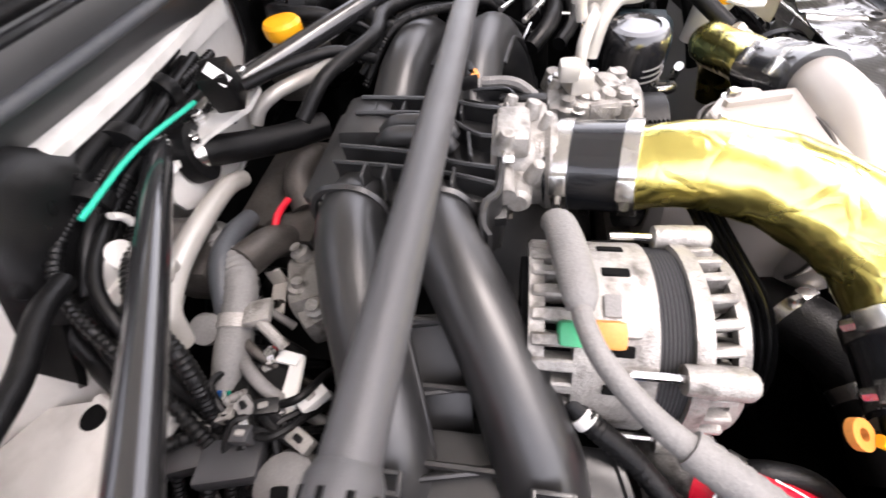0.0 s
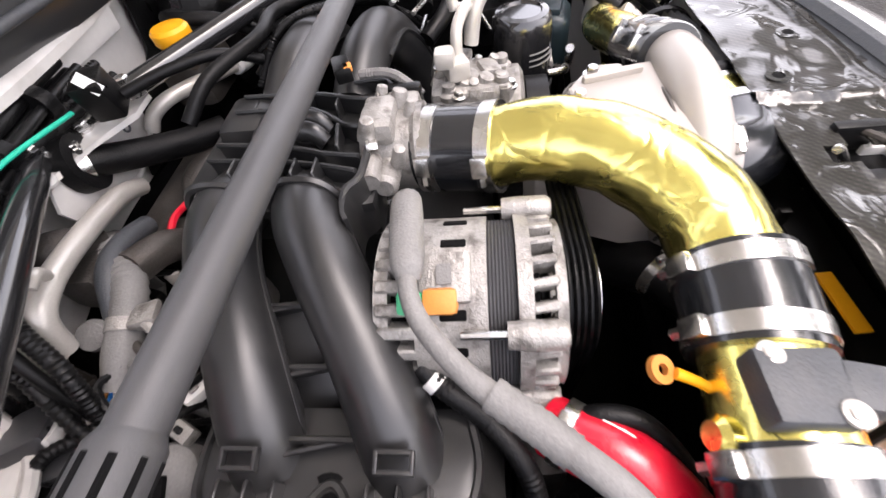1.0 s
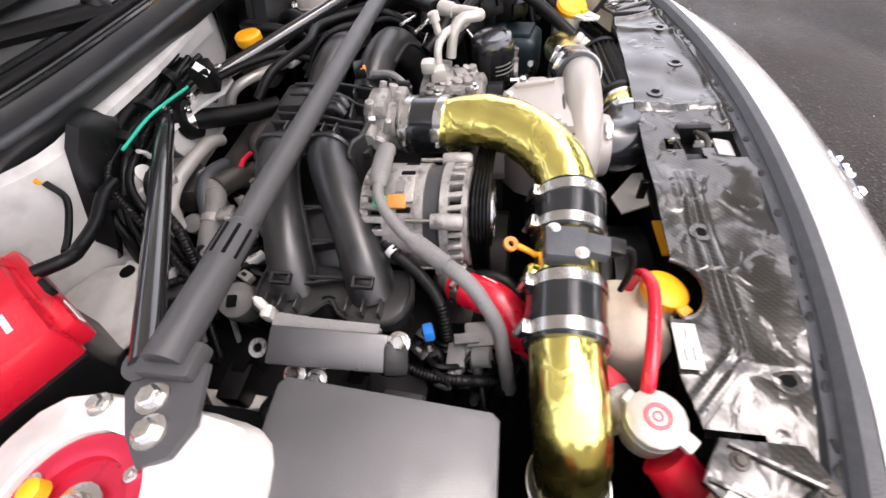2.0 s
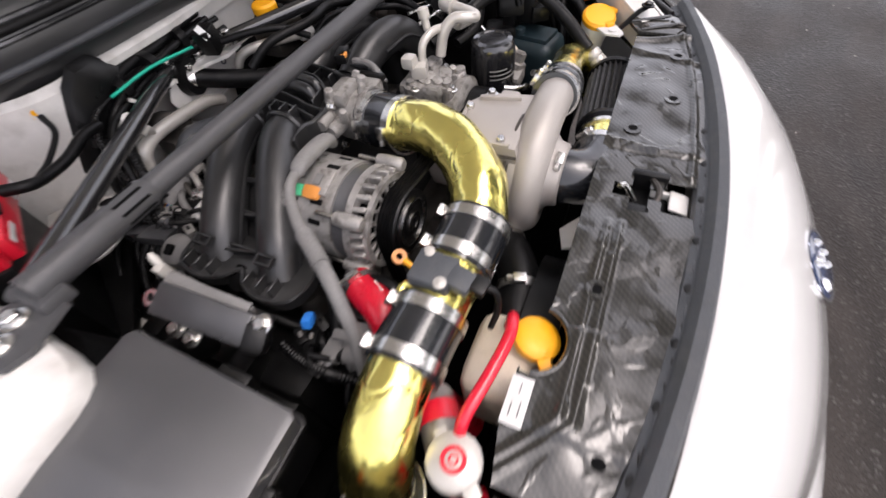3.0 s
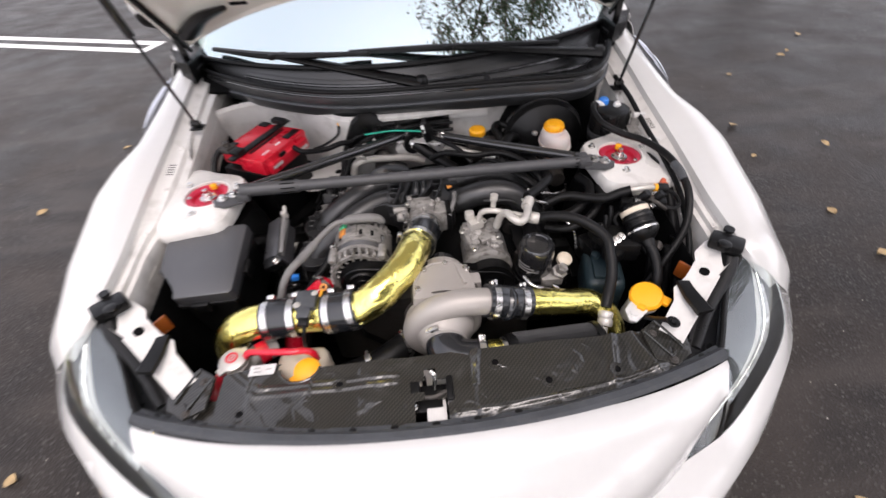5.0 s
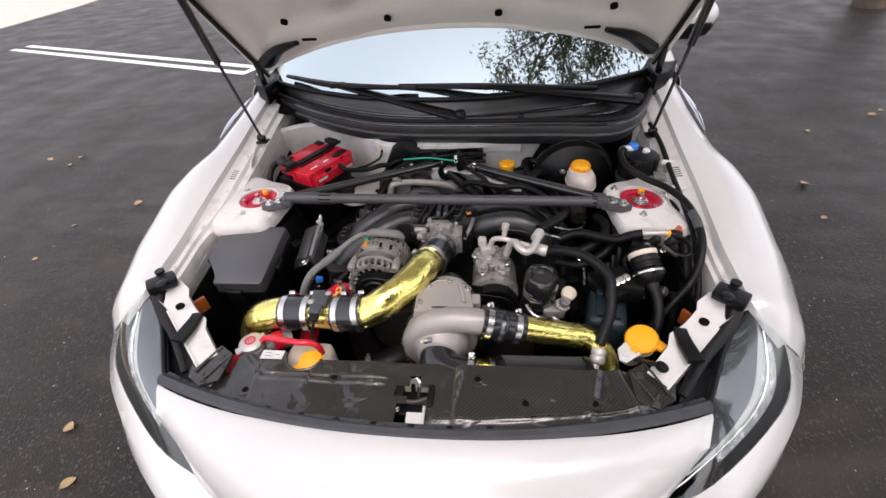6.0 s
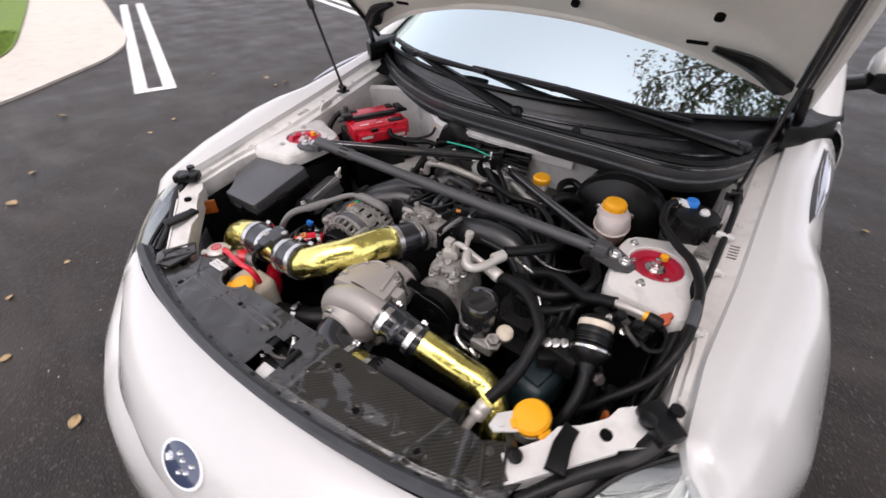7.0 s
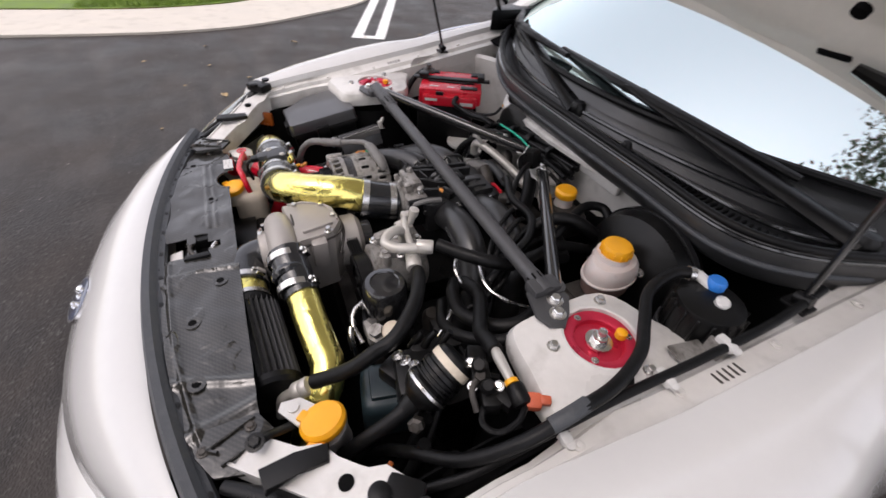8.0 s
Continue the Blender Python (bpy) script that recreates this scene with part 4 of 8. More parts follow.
part("bulkhead_mat", sheet([[(x, y, 0.625), (x, y - 0.006, 0.64), (x, y - 0.006, top - 0.02), (x, y, top)] for x, y, top in MAT], 0.003), "plastic", car, "black insulation on the bulkhead")
# lower bay in near-black: the shade between the parts is put into colour
part("tunnel_mat", rbox((0, 0.33, 0.42), (1.2, 0.06, 0.40), 0.02), "dark", car, "near-black lower bulkhead panel with the bay's shade in its colour")
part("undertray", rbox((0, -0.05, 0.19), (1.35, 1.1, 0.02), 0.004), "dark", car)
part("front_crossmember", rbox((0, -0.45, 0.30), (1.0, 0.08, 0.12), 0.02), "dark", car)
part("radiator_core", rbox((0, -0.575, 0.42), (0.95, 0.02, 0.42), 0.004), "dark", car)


def tower(s):
    """Strut tower: a wide shoulder with a raised round top."""
    rows = []
    plan = [(-0.085, -0.07), (-0.07, -0.122), (0.0, -0.136), (0.085, -0.132), (0.10, 0.0), (0.085, 0.14), (0.0, 0.115), (-0.085, 0.07)]
    for k, z in ((0.92, 0.752), (0.925, 0.760), (0.93, 0.772), (0.88, 0.784), (0.80, 0.787)):
        pts = [(s * (0.52 + x * k), y * k, z) for x, y in plan]
        row = spline([*pts, pts[0]], 4)
        rows.append(row if s < 0 else row[::-1])
    for r, z in ((0.063, 0.7885), (0.056, 0.792), (0.052, 0.791), (0.0515, 0.770)):
        row = []
        for p in rows[0]:
            a = math.atan2(p[1], p[0] - s * 0.52)
            row.append((s * 0.517 + r * math.cos(a), r * math.sin(a), z))
        rows.append(row)
    return sheet(rows, 0.0015)


for s in (-1, 1):
    tw = part("strut_tower", tower(s), "bay", car, "white strut tower with a red camber plate")
    # skirt coloured near-black to paint the shade in the gap below the tower
    part("tower_skirt", lathe([(0.145, 0.30), (0.140, 0.50), (0.128, 0.66), (0.108, 0.735)], (s * 0.535, -0.005, 0), n=36), "dark", tw, "tower wall with deep shade put in as near-black")
    ct = (s * 0.517, 0.0, 0.0)
    plate = part("camber_plate", lathe([(0.0505, 0.776), (0.0505, 0.786), (0.044, 0.787), (0.036, 0.783), (0.033, 0.772), (0.031, 0.752), (0.012, 0.750)], ct, n=44), "red_metal", tw, "red anodised camber plate")
    part("damper_rod", join(lathe([(0.017, 0.750), (0.017, 0.781), (0.011, 0.783), (0.010, 0.792), (0.006, 0.793), (0.006, 0.803), (0.003, 0.804)], ct, n=20), hexbolt((ct[0], ct[1], 0.781), r=0.013, h=0.009)), "steel", plate)
    part("adjuster_knob", lathe([(0.008, 0.0), (0.008, 0.010), (0.005, 0.012)], (ct[0] + 0.008, ct[1] + 0.030, 0.786)), "orange", plate, "small yellow adjuster knob")
    for a in (20, 140, 260):
        part("stud", hexbolt((ct[0] + 0.073 * math.cos(radians(a)), ct[1] + 0.073 * math.sin(radians(a)), 0.788), r=0.0062, h=0.009), "steel", tw)
    for a in (70, 190, 310):
        part("plate_bolt", hexbolt((ct[0] + 0.042 * math.cos(radians(a)), ct[1] + 0.042 * math.sin(radians(a)), 0.787), r=0.0035, h=0.004), "steel", plate)


# white side panels beside the radiator that carry the lamps
def support(s):
    a, d = np.array((0.582, -0.318)), unit((-0.133, -0.128))
    n2 = np.array((0.69, -0.72))
    prof = [(-0.03, 0.0), (0.0, -0.012), (0.03, -0.018), (0.05, -0.008), (0.09, -0.010), (0.12, -0.018), (0.145, -0.006), (0.215, -0.004), (0.262, 0.012), (0.268, 0.036), (0.20, 0.038), (0.06, 0.037), (0.02, 0.045), (-0.03, 0.045)]

    def z(p):
        return 0.762 - 0.30 * max(0.0, p)

    bm = prism([tuple(a + d * p + n2 * q) for p, q in prof], -0.0012, 0.0012)
    lip = prism([tuple(a + d * p + n2 * q) for p, q in ((0.06, 0.037), (0.258, 0.036), (0.258, 0.040), (0.06, 0.041))], -0.03, 0.004)
    inner = prism([tuple(a + d * p + n2 * q) for p, q in ((0.0, -0.012), (0.215, -0.004), (0.215, -0.002), (0.0, -0.010))], -0.05, -0.002)
    bm = join(bm, lip, inner)
    for v in bm.verts:
        v.co.z += z((np.array(v.co[:2]) - a) @ d)
    return bm if s > 0 else mirror(bm)


for s in (1, -1):
    sp = part("lamp_support", support(s), "bay", car, "white stamped steel lamp support", smooth=False)
    for x, y, z in ((0.546, -0.372, 0.745),):
        part("hole", lathe([(0.009, -0.002), (0.009, 0.0028), (0.005, 0.003)], (s * x, y, z)), "dark", sp)
    # rubber trim that lies between the support and the lamp
    line = [(s * x, y, z) for x, y, z in ((0.618, -0.325, 0.768), (0.590, -0.375, 0.742), (0.535, -0.430, 0.718), (0.475, -0.505, 0.698))]
    part("lamp_trim", tube(line, [0.016, 0.015, 0.012, 0.008], 10, 6, flat=0.6), "plastic", sp, "black moulded trim")
    part("trim_bracket", rbox((s * 0.602, -0.330, 0.775), (0.060, 0.042, 0.022), 0.007, (0, 0, s * -40)), "plastic", sp)
    part("bracket_boss", join(lathe([(0.012, 0), (0.012, 0.008), (0.008, 0.010)], (s * 0.585, -0.345, 0.782), n=18), lathe([(0.010, 0), (0.010, 0.006)], (s * 0.615, -0.308, 0.786), n=18)), "plastic", sp)
    part("tongue", prism([(s * 0.490, -0.380), (s * 0.513, -0.384), (s * 0.510, -0.420), (s * 0.520, -0.456), (s * 0.490, -0.460), (s * 0.486, -0.420)], 0.730, 0.739, 0.003), "plastic", sp)
# near-black liners beside the aprons; shade ahead of the towers is in their colour
for s in (1, -1):
    rows = []
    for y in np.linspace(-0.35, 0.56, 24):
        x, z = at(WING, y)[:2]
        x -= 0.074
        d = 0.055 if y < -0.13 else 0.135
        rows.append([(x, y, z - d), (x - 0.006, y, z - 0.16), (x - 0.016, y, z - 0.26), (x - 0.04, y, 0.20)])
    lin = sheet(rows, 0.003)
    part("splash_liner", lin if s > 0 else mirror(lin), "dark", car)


# ---- radiator cover, its seal and the latch ----
def masked(rows, keep, thick=0.002):
    """A skin with holes: faces are kept where keep(centre) is true; the rims get thickness."""
    bm = bmesh.new()
    g = np.array(rows, float)
    h, w = g.shape[:2]
    top = [[bm.verts.new(g[i, j]) for j in range(w)] for i in range(h)]
    low = [[bm.verts.new(g[i, j] - (0, 0, thick)) for j in range(w)] for i in range(h)]
    kept = {(i, j) for i in range(h - 1) for j in range(w - 1) if keep(*(g[i, j] + g[i + 1, j + 1])[:2] / 2)}
    for i, j in kept:
        bm.faces.new((top[i][j], top[i + 1][j], top[i + 1][j + 1], top[i][j + 1]))
        bm.faces.new((low[i][j], low[i][j + 1], low[i + 1][j + 1], low[i + 1][j]))
        for (di, dj), (a, b) in (((-1, 0), ((i, j), (i, j + 1))), ((1, 0), ((i + 1, j + 1), (i + 1, j))), ((0, -1), ((i + 1, j), (i, j))), ((0, 1), ((i, j + 1), (i + 1, j + 1)))):
            if (i + di, j + dj) not in kept:
                bm.faces.new((top[a[0]][a[1]], top[b[0]][b[1]], low[b[0]][b[1]], low[a[0]][a[1]]))
    bmesh.ops.delete(bm, geom=[v for v in bm.verts if not v.link_faces], context="VERTS")
    return bm


def cover_z(x, y):
    z = 0.692 - 0.012 * x * x
    z += 0.004 / (1 + math.exp(-(x - 0.072) * 900))
    # pressed beads
    if x < -0.06:
        d = y + 0.497 - 0.85 * max(0.0, -0.315 - x)
        z += 0.0026 * (math.exp(-(((d - 0.007) / 0.004) ** 2)) + math.exp(-(((d + 0.007) / 0.004) ** 2)))
    if y > -0.53:
        z += 0.0045 * math.exp(-(((x - 0.081 - 0.17 * (y + 0.485)) / 0.0042) ** 2))
    z -= 0.004 / (1 + math.exp(-(abs(x) - 0.33) * 600)) if x < 0 else 0.0
    z += 0.005 * math.exp(-(((x - 0.325 - 0.3 * (y + 0.5)) / 0.007) ** 2)) + 0.006 * math.exp(-(((x - 0.385 + 0.25 * (y + 0.5)) / 0.010) ** 2))
    if x > 0.03:
        z += 0.0035 * math.exp(-(((y - front_line(x) - 0.014) / 0.004) ** 2))
    # hand-formed sheet: shallow waves
    z += 0.0014 * math.sin(31 * x + 14 * y + 2.0 * math.sin(9 * x)) + 0.0008 * math.sin(57 * x - 40 * y + 1) + 0.0007 * math.sin(90 * y + 12 * x)
    z += 0.0018 * noise.noise(Vector((x * 26, y * 30, 0.3)))
    return z


def front_line(x):
    return -0.588 + 0.235 * x * x + 0.25 * abs(x) ** 4


rows = []
for x in np.linspace(-0.425, 0.435, 245):
    r = -0.457 if x > -0.22 else -0.443
    if x < -0.34:
        r -= (abs(x) - 0.34) * 0.2
    f = front_line(x)
    rows.append([(x, y, cover_z(x, y)) for y in np.linspace(f, r, 61)])


def cover_keep(x, y):
    if abs(x + 0.006) < 0.010 and -0.552 < y < -0.486:
        return False
    if -0.040 < x < 0.030 and -0.530 < y < -0.508:
        return False
    if -0.034 < x < 0.024 and y < -0.545:
        return False
    if ((x + 0.245) / 0.038) ** 2 + ((y + 0.452) / 0.032) ** 2 < 1:
        return False
    if x < -0.385 and y > -0.50:
        return False
    return True


notch = [(-0.245 + 0.0375 * math.cos(radians(a)), -0.452 + 0.0315 * math.sin(radians(a))) for a in range(186, 355, 8)]
cover = thing("radiator_cover", (0, -0.52, 0.66), "glossy scuffed carbon-weave cooling panel over the radiator", "panel")
part("panel", masked(rows, cover_keep), "carbon", cover)
part("notch_edge", tube([(x, y, cover_z(x, y) - 0.001) for x, y in notch], 0.0028, 8, 3), "carbon", cover)


def seal_sheet():
    rows = []
    for x in np.linspace(-0.515, 0.515, 61):
        a = front_line(x) + 0.006
        b = -0.607 + 0.28 * x * x + 0.10 * abs(x) ** 4
        m2 = a * 0.45 + b * 0.55
        rows.append([(x, a, 0.684), (x, a - 0.002, 0.691), (x, m2 + 0.004, 0.693), (x, m2, 0.697), (x, b + 0.012, 0.699), (x, b + 0.006, 0.706), (x, b - 0.002, 0.707), (x, b - 0.006, 0.699)])
    return sheet(rows, 0.003)


seal = part("front_seal", seal_sheet(), "seal", cover, "dusty black rubber seal strip")
for x in np.linspace(-0.48, 0.48, 15):
    y = front_line(x) - 0.004
    part("seal_clip", join(lathe([(0.009, 0), (0.009, 0.002), (0.006, 0.003)], (x, y, 0.6925)), rbox((x + 0.02, y, 0.694), (0.012, 0.005, 0.003), 0.001, seg=1)), "plastic", seal)
for k in range(34):
    x = -0.495 + 0.03 * k
    a, b = front_line(x) + 0.006, -0.607 + 0.28 * x * x + 0.10 * abs(x) ** 4
    turn = math.degrees(math.atan(0.5 * x))
    part("seal_pad", rbox((x, a * 0.68 + b * 0.32, 0.6935), (0.017 if k % 3 else 0.009, 0.0055, 0.004), 0.0012, (0, 0, turn), seg=1), "seal" if k % 3 else "plastic", seal)
    part("seal_notch", rbox((x + 0.012, a * 0.30 + b * 0.70, 0.6985), (0.004, 0.007, 0.003), 0.001, (0, 0, turn), seg=1), "plastic", seal)
for x, y in ((-0.167, -0.496), (0.114, -0.490), (-0.337, -0.531), (0.321, -0.530), (0.20, -0.535)):
    z = cover_z(x, y)
    clip = part("push_clip", ring(0.0125, 0.0065, 0.0028, (x, y, z - 0.0005)), "carbon", cover)
    part("clip_head", lathe([(0.006, 0), (0.006, 0.0012), (0.003, 0.0016)], (x, y, z + 0.0003), n=14), "dark", clip)
part("warning_label", rbox((-0.313, -0.452, cover_z(-0.313, -0.452) + 0.0022), (0.047, 0.021, 0.0008), 0.0), "white_plastic", cover, "white warning label with small print", smooth=False)
for dx, wdt, dy in ((-0.010, 0.012, 0.004), (-0.008, 0.014, -0.004), (0.012, 0.010, 0.0)):
    part("print_bar", rbox((-0.313 + dx, -0.452 + dy, cover_z(-0.313, -0.452) + 0.003), (wdt, 0.0012, 0.0006), 0.0), "grey_hose", cover, smooth=False)

latch = thing("bonnet_latch", (0, -0.53, 0.64), "black and bright steel bonnet latch in its opening", "latch")
part("latch_body", join(rbox((-0.005, -0.53, 0.655), (0.08, 0.05, 0.03), 0.004), rbox((0.028, -0.527, 0.682), (0.012, 0.045, 0.03), 0.003), rbox((-0.035, -0.52, 0.68), (0.02, 0.03, 0.02), 0.003)), "plastic", latch)
part("striker_slot", join(rbox((0.002, -0.566, 0.678), (0.034, 0.024, 0.004), 0.002, (12, 0, 0)), rbox((0.016, -0.552, 0.672), (0.006, 0.040, 0.014), 0.002)), "bay", latch, "pale painted latch plate")
part("hook", tube([(0.0, -0.515, 0.67), (0.003, -0.50, 0.69), (-0.004, -0.492, 0.694)], 0.004, 8, 5), "steel", latch)
part("lever", tube([(-0.03, -0.535, 0.685), (0.0, -0.54, 0.692), (0.024, -0.53, 0.69)], 0.004, 8, 5), "dull_steel", latch)
for x in (-0.038, 0.03):
    part("latch_bolt", hexbolt((x, -0.545, 0.676), r=0.006), "steel", latch)

# ---- engine ----
engine = thing("engine", (0, 0, 0.25), "dirty cast-alloy flat-four engine under its intake", "engine")
# crankcase, heads and cam covers coloured near-black to carry the bay's deep shade
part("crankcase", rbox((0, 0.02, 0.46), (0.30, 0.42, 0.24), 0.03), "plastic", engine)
part("front_cover", join(rbox((0, -0.215, 0.48), (0.52, 0.05, 0.24), 0.03), lathe([(0.085, 0), (0.085, 0.03), (0.07, 0.035)], (0.0, -0.24, 0.42), (0, -1, 0))), "dull_steel", engine)
for s in (-1, 1):
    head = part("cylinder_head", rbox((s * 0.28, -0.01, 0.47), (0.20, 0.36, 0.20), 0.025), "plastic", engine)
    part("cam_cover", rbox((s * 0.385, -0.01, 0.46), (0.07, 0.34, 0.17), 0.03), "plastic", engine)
    for k, y in enumerate((-0.13, 0.0, 0.1)):
        part("head_boss", lathe([(0.022, 0), (0.022, 0.03), (0.015, 0.04)], (s * 0.25, y, 0.565)), "dull_steel", head)
    for y in (-0.10, 0.06):
        coil = part("ignition_coil", join(rbox((s * 0.36, y, 0.575), (0.05, 0.035, 0.05), 0.008), lathe([(0.014, 0), (0.014, 0.05)], (s * 0.36, y, 0.53))), "plastic", head)
        part("plug", rbox((s * 0.335, y, 0.592), (0.03, 0.022, 0.02), 0.004), "dark", coil)
part("water_housing", join(tube([(-0.02, 0.16, 0.62), (-0.06, 0.16, 0.67), (-0.10, 0.17, 0.685)], 0.018, 14), rbox((0.0, 0.16, 0.62), (0.10, 0.07, 0.08), 0.015)), "dull_steel", engine)
part("rear_housing", join(rbox((0.05, 0.19, 0.61), (0.16, 0.09, 0.10), 0.02), tube([(0.0, 0.15, 0.655), (0.04, 0.17, 0.672), (0.09, 0.165, 0.668)], 0.016, 12, 4)), "dull_steel", engine)

# intake manifold with its ribbed plenum and four runners
mani = thing("intake_manifold", (0, 0, 0.6), "satin black plastic intake manifold with curved runners", "manifold")


def wall(pts, z0, z1, thick=0.0035):
    """An upright moulded web along a wavy line."""
    return sheet([[(p[0], p[1], z0), (p[0], p[1], z1)] for p in spline(pts, 6)], thick)


pl = part("plenum", join(rbox((0.016, -0.002, 0.706), (0.205, 0.205, 0.066), 0.010), rbox((0.06, 0.06, 0.735), (0.09, 0.06, 0.04), 0.014)), "manifold", mani)
RIBS = [
    [(0.088, 0.07), (0.080, -0.02), (0.062, -0.07), (0.055, -0.097)],
    [(0.052, 0.07), (0.047, -0.013), (0.030, -0.045), (0.003, -0.073), (-0.002, -0.094)],
    [(-0.018, 0.07), (-0.029, 0.0), (-0.041, -0.039), (-0.050, -0.06), (-0.058, -0.096)],
    [(-0.048, 0.07), (-0.059, -0.012), (-0.064, -0.035), (-0.071, -0.062), (-0.083, -0.096)],
]
for pts in RIBS:
    part("rib", wall(pts, 0.722, 0.757, 0.0035), "manifold", pl)
    part("rib_edge", tube([(x, y, 0.757) for x, y in pts], 0.0026, 6, 5), "manifold", pl)
for k in range(5):
    y = 0.03 - 0.022 * k
    part("cross_rib", rbox((-0.074 - 0.1 * (0.03 - y), y, 0.749), (0.026, 0.003, 0.034), 0.001, seg=1), "manifold", pl)
for k in range(4):
    y = 0.05 - 0.034 * k
    part("cross_rib", rbox((0.064, y, 0.740), (0.03, 0.003, 0.034), 0.001, seg=1), "manifold", pl)
part("rim_wall", join(wall([(0.122, -0.06), (0.117, -0.104), (0.06, -0.107), (0.0, -0.105)], 0.722, 0.748, 0.0035), tube([(0.122, -0.06, 0.748), (0.117, -0.104, 0.748), (0.06, -0.107, 0.748), (0.0, -0.105, 0.748)], 0.0024, 6, 5)), "manifold", pl)
part("step_rib", rbox((-0.020, -0.068, 0.752), (0.045, 0.004, 0.018), 0.001, (0, 0, 8), seg=1), "manifold", pl)
for x in (0.016, -0.008):
    part("moulded_boss", tube([(x, -0.048, 0.745), (x + 0.003, -0.034, 0.757), (x + 0.006, 0.012, 0.758), (x + 0.008, 0.03, 0.746)], 0.0105, 12, 5), "manifold", pl)
part("plenum_flange", prism([(-0.10, -0.108), (0.115, -0.112), (0.122, -0.05), (0.122, 0.09), (0.10, 0.11), (-0.07, 0.11), (-0.092, 0.08), (-0.105, 0.02), (-0.108, -0.06)], 0.722, 0.731, 0.002), "manifold", pl)
part("front_web", join(wall([(-0.002, -0.100), (-0.058, -0.101), (-0.090, -0.099), (-0.108, -0.088), (-0.135, -0.088), (-0.150, -0.094)], 0.690, 0.752, 0.004), tube([(-0.002, -0.100, 0.752), (-0.058, -0.101, 0.753), (-0.090, -0.099, 0.753), (-0.108, -0.088, 0.752), (-0.135, -0.088, 0.744), (-0.150, -0.094, 0.732)], 0.0034, 6, 5)), "manifold", pl)
for x, y in ((0.108, -0.105), (0.113, 0.075), (-0.08, 0.09), (0.115, -0.02)):
    part("flange_bolt", hexbolt((x, y, 0.732), r=0.0055, h=0.006), "steel", pl)
# the plenum is narrow and sits a little behind the engine's middle
for ob in (pl, *pl.children):
    ob.data.transform(pose(0.001, 0.011, 0) @ Matrix.Diagonal((0.74, 0.86, 1, 1)))
RUN = {
    "a": [(-0.045, -0.018, 0.718), (-0.090, -0.029, 0.733), (-0.142, -0.057, 0.727), (-0.190, -0.085, 0.707), (-0.232, -0.106, 0.681), (-0.260, -0.117, 0.652)],
    "b": [(-0.045, 0.052, 0.718), (-0.090, 0.046, 0.733), (-0.142, 0.029, 0.727), (-0.190, 0.009, 0.707), (-0.232, -0.006, 0.681), (-0.260, -0.014, 0.652)],
    "c": [(0.09, -0.035, 0.715), (0.16, -0.04, 0.738), (0.23, -0.05, 0.735), (0.275, -0.065, 0.695), (0.295, -0.08, 0.635), (0.30, -0.085, 0.59)],
    "d": [(0.09, 0.05, 0.715), (0.16, 0.045, 0.738), (0.23, 0.035, 0.735), (0.275, 0.022, 0.695), (0.295, 0.01, 0.635), (0.30, 0.005, 0.59)],
}
for key, pts in RUN.items():
    rn = part("runner", tube(pts, [0.029, 0.029, 0.0285, 0.0285, 0.030, 0.031], 24, 7, flat=1.05), "manifold", mani)
    part("seam", tube([(p[0], p[1] - 0.0295, p[2]) for p in pts[1:]], 0.003, 6, 6), "manifold", rn)
    mouth = [(-0.072, pts[1][1] + 0.006 + dy, z) for dy, z in ((0.034, 0.722), (0.031, 0.742), (0.015, 0.759), (-0.015, 0.759), (-0.031, 0.742), (-0.034, 0.722))]
    if key in "ab":
        part("runner_collar", tube(mouth, 0.004, 6, 4), "manifold", rn)
        x, y, z = -0.267, pts[5][1], 0.701
        loop = join(rbox((x + 0.005, y, z + 0.001), (0.003, 0.026, 0.006), 0.001), rbox((x - 0.006, y, z - 0.002), (0.003, 0.026, 0.006), 0.001), rbox((x, y - 0.0115, z), (0.013, 0.003, 0.006), 0.001, (0, -14, 0)), rbox((x, y + 0.0115, z), (0.013, 0.003, 0.006), 0.001, (0, -14, 0)))
        part("moulded_loop", loop, "manifold", rn)
        for dy in (-0.02, 0.0, 0.02):
            part("gusset", rbox((x - 0.020, y + dy, z - 0.026), (0.020, 0.003, 0.022), 0.001, seg=1), "manifold", rn)
fl = spline([(-0.225, -0.160), (-0.265, -0.168), (-0.296, -0.155), (-0.304, -0.118), (-0.294, -0.088), (-0.276, -0.068), (-0.296, -0.045), (-0.304, -0.012), (-0.292, 0.024), (-0.262, 0.032), (-0.225, 0.030)], 4)
part("runner_flange", prism([tuple(p) for p in fl], 0.650, 0.670, 0.004), "manifold", mani)
part("flange_rim", tube([(p[0], p[1], 0.670) for p in fl], 0.0035, 6, 2), "manifold", mani)
part("runner_flange", prism([(0.245, -0.143), (0.335, -0.148), (0.345, -0.038), (0.335, 0.062), (0.245, 0.057), (0.237, -0.008), (0.25, -0.038), (0.237, -0.068)], 0.575, 0.602, 0.006), "manifold", mani)
for x, y, z in ((-0.160, -0.012, 0.712), (-0.203, -0.040, 0.695), (-0.250, -0.064, 0.682)):
    part("runner_bridge", join(rbox((x, y, z - 0.012), (0.004, 0.085, 0.026), 0.001, (0, -20, 12), seg=1), tube([(x - 0.001, y + 0.042, z), (x - 0.001, y - 0.042, z)], 0.0026, 6, 2)), "manifold", mani)
part("port_hole", lathe([(0.016, -0.02), (0.018, 0.0), (0.014, 0.002)], (-0.285, -0.066, 0.662), (-0.5, 0, 0.8), 20), "dark", mani)
part("bridge_panel", rbox((-0.190, -0.030, 0.672), (0.10, 0.06, 0.004), 0.001, (0, -34, 8)), "manifold", mani)

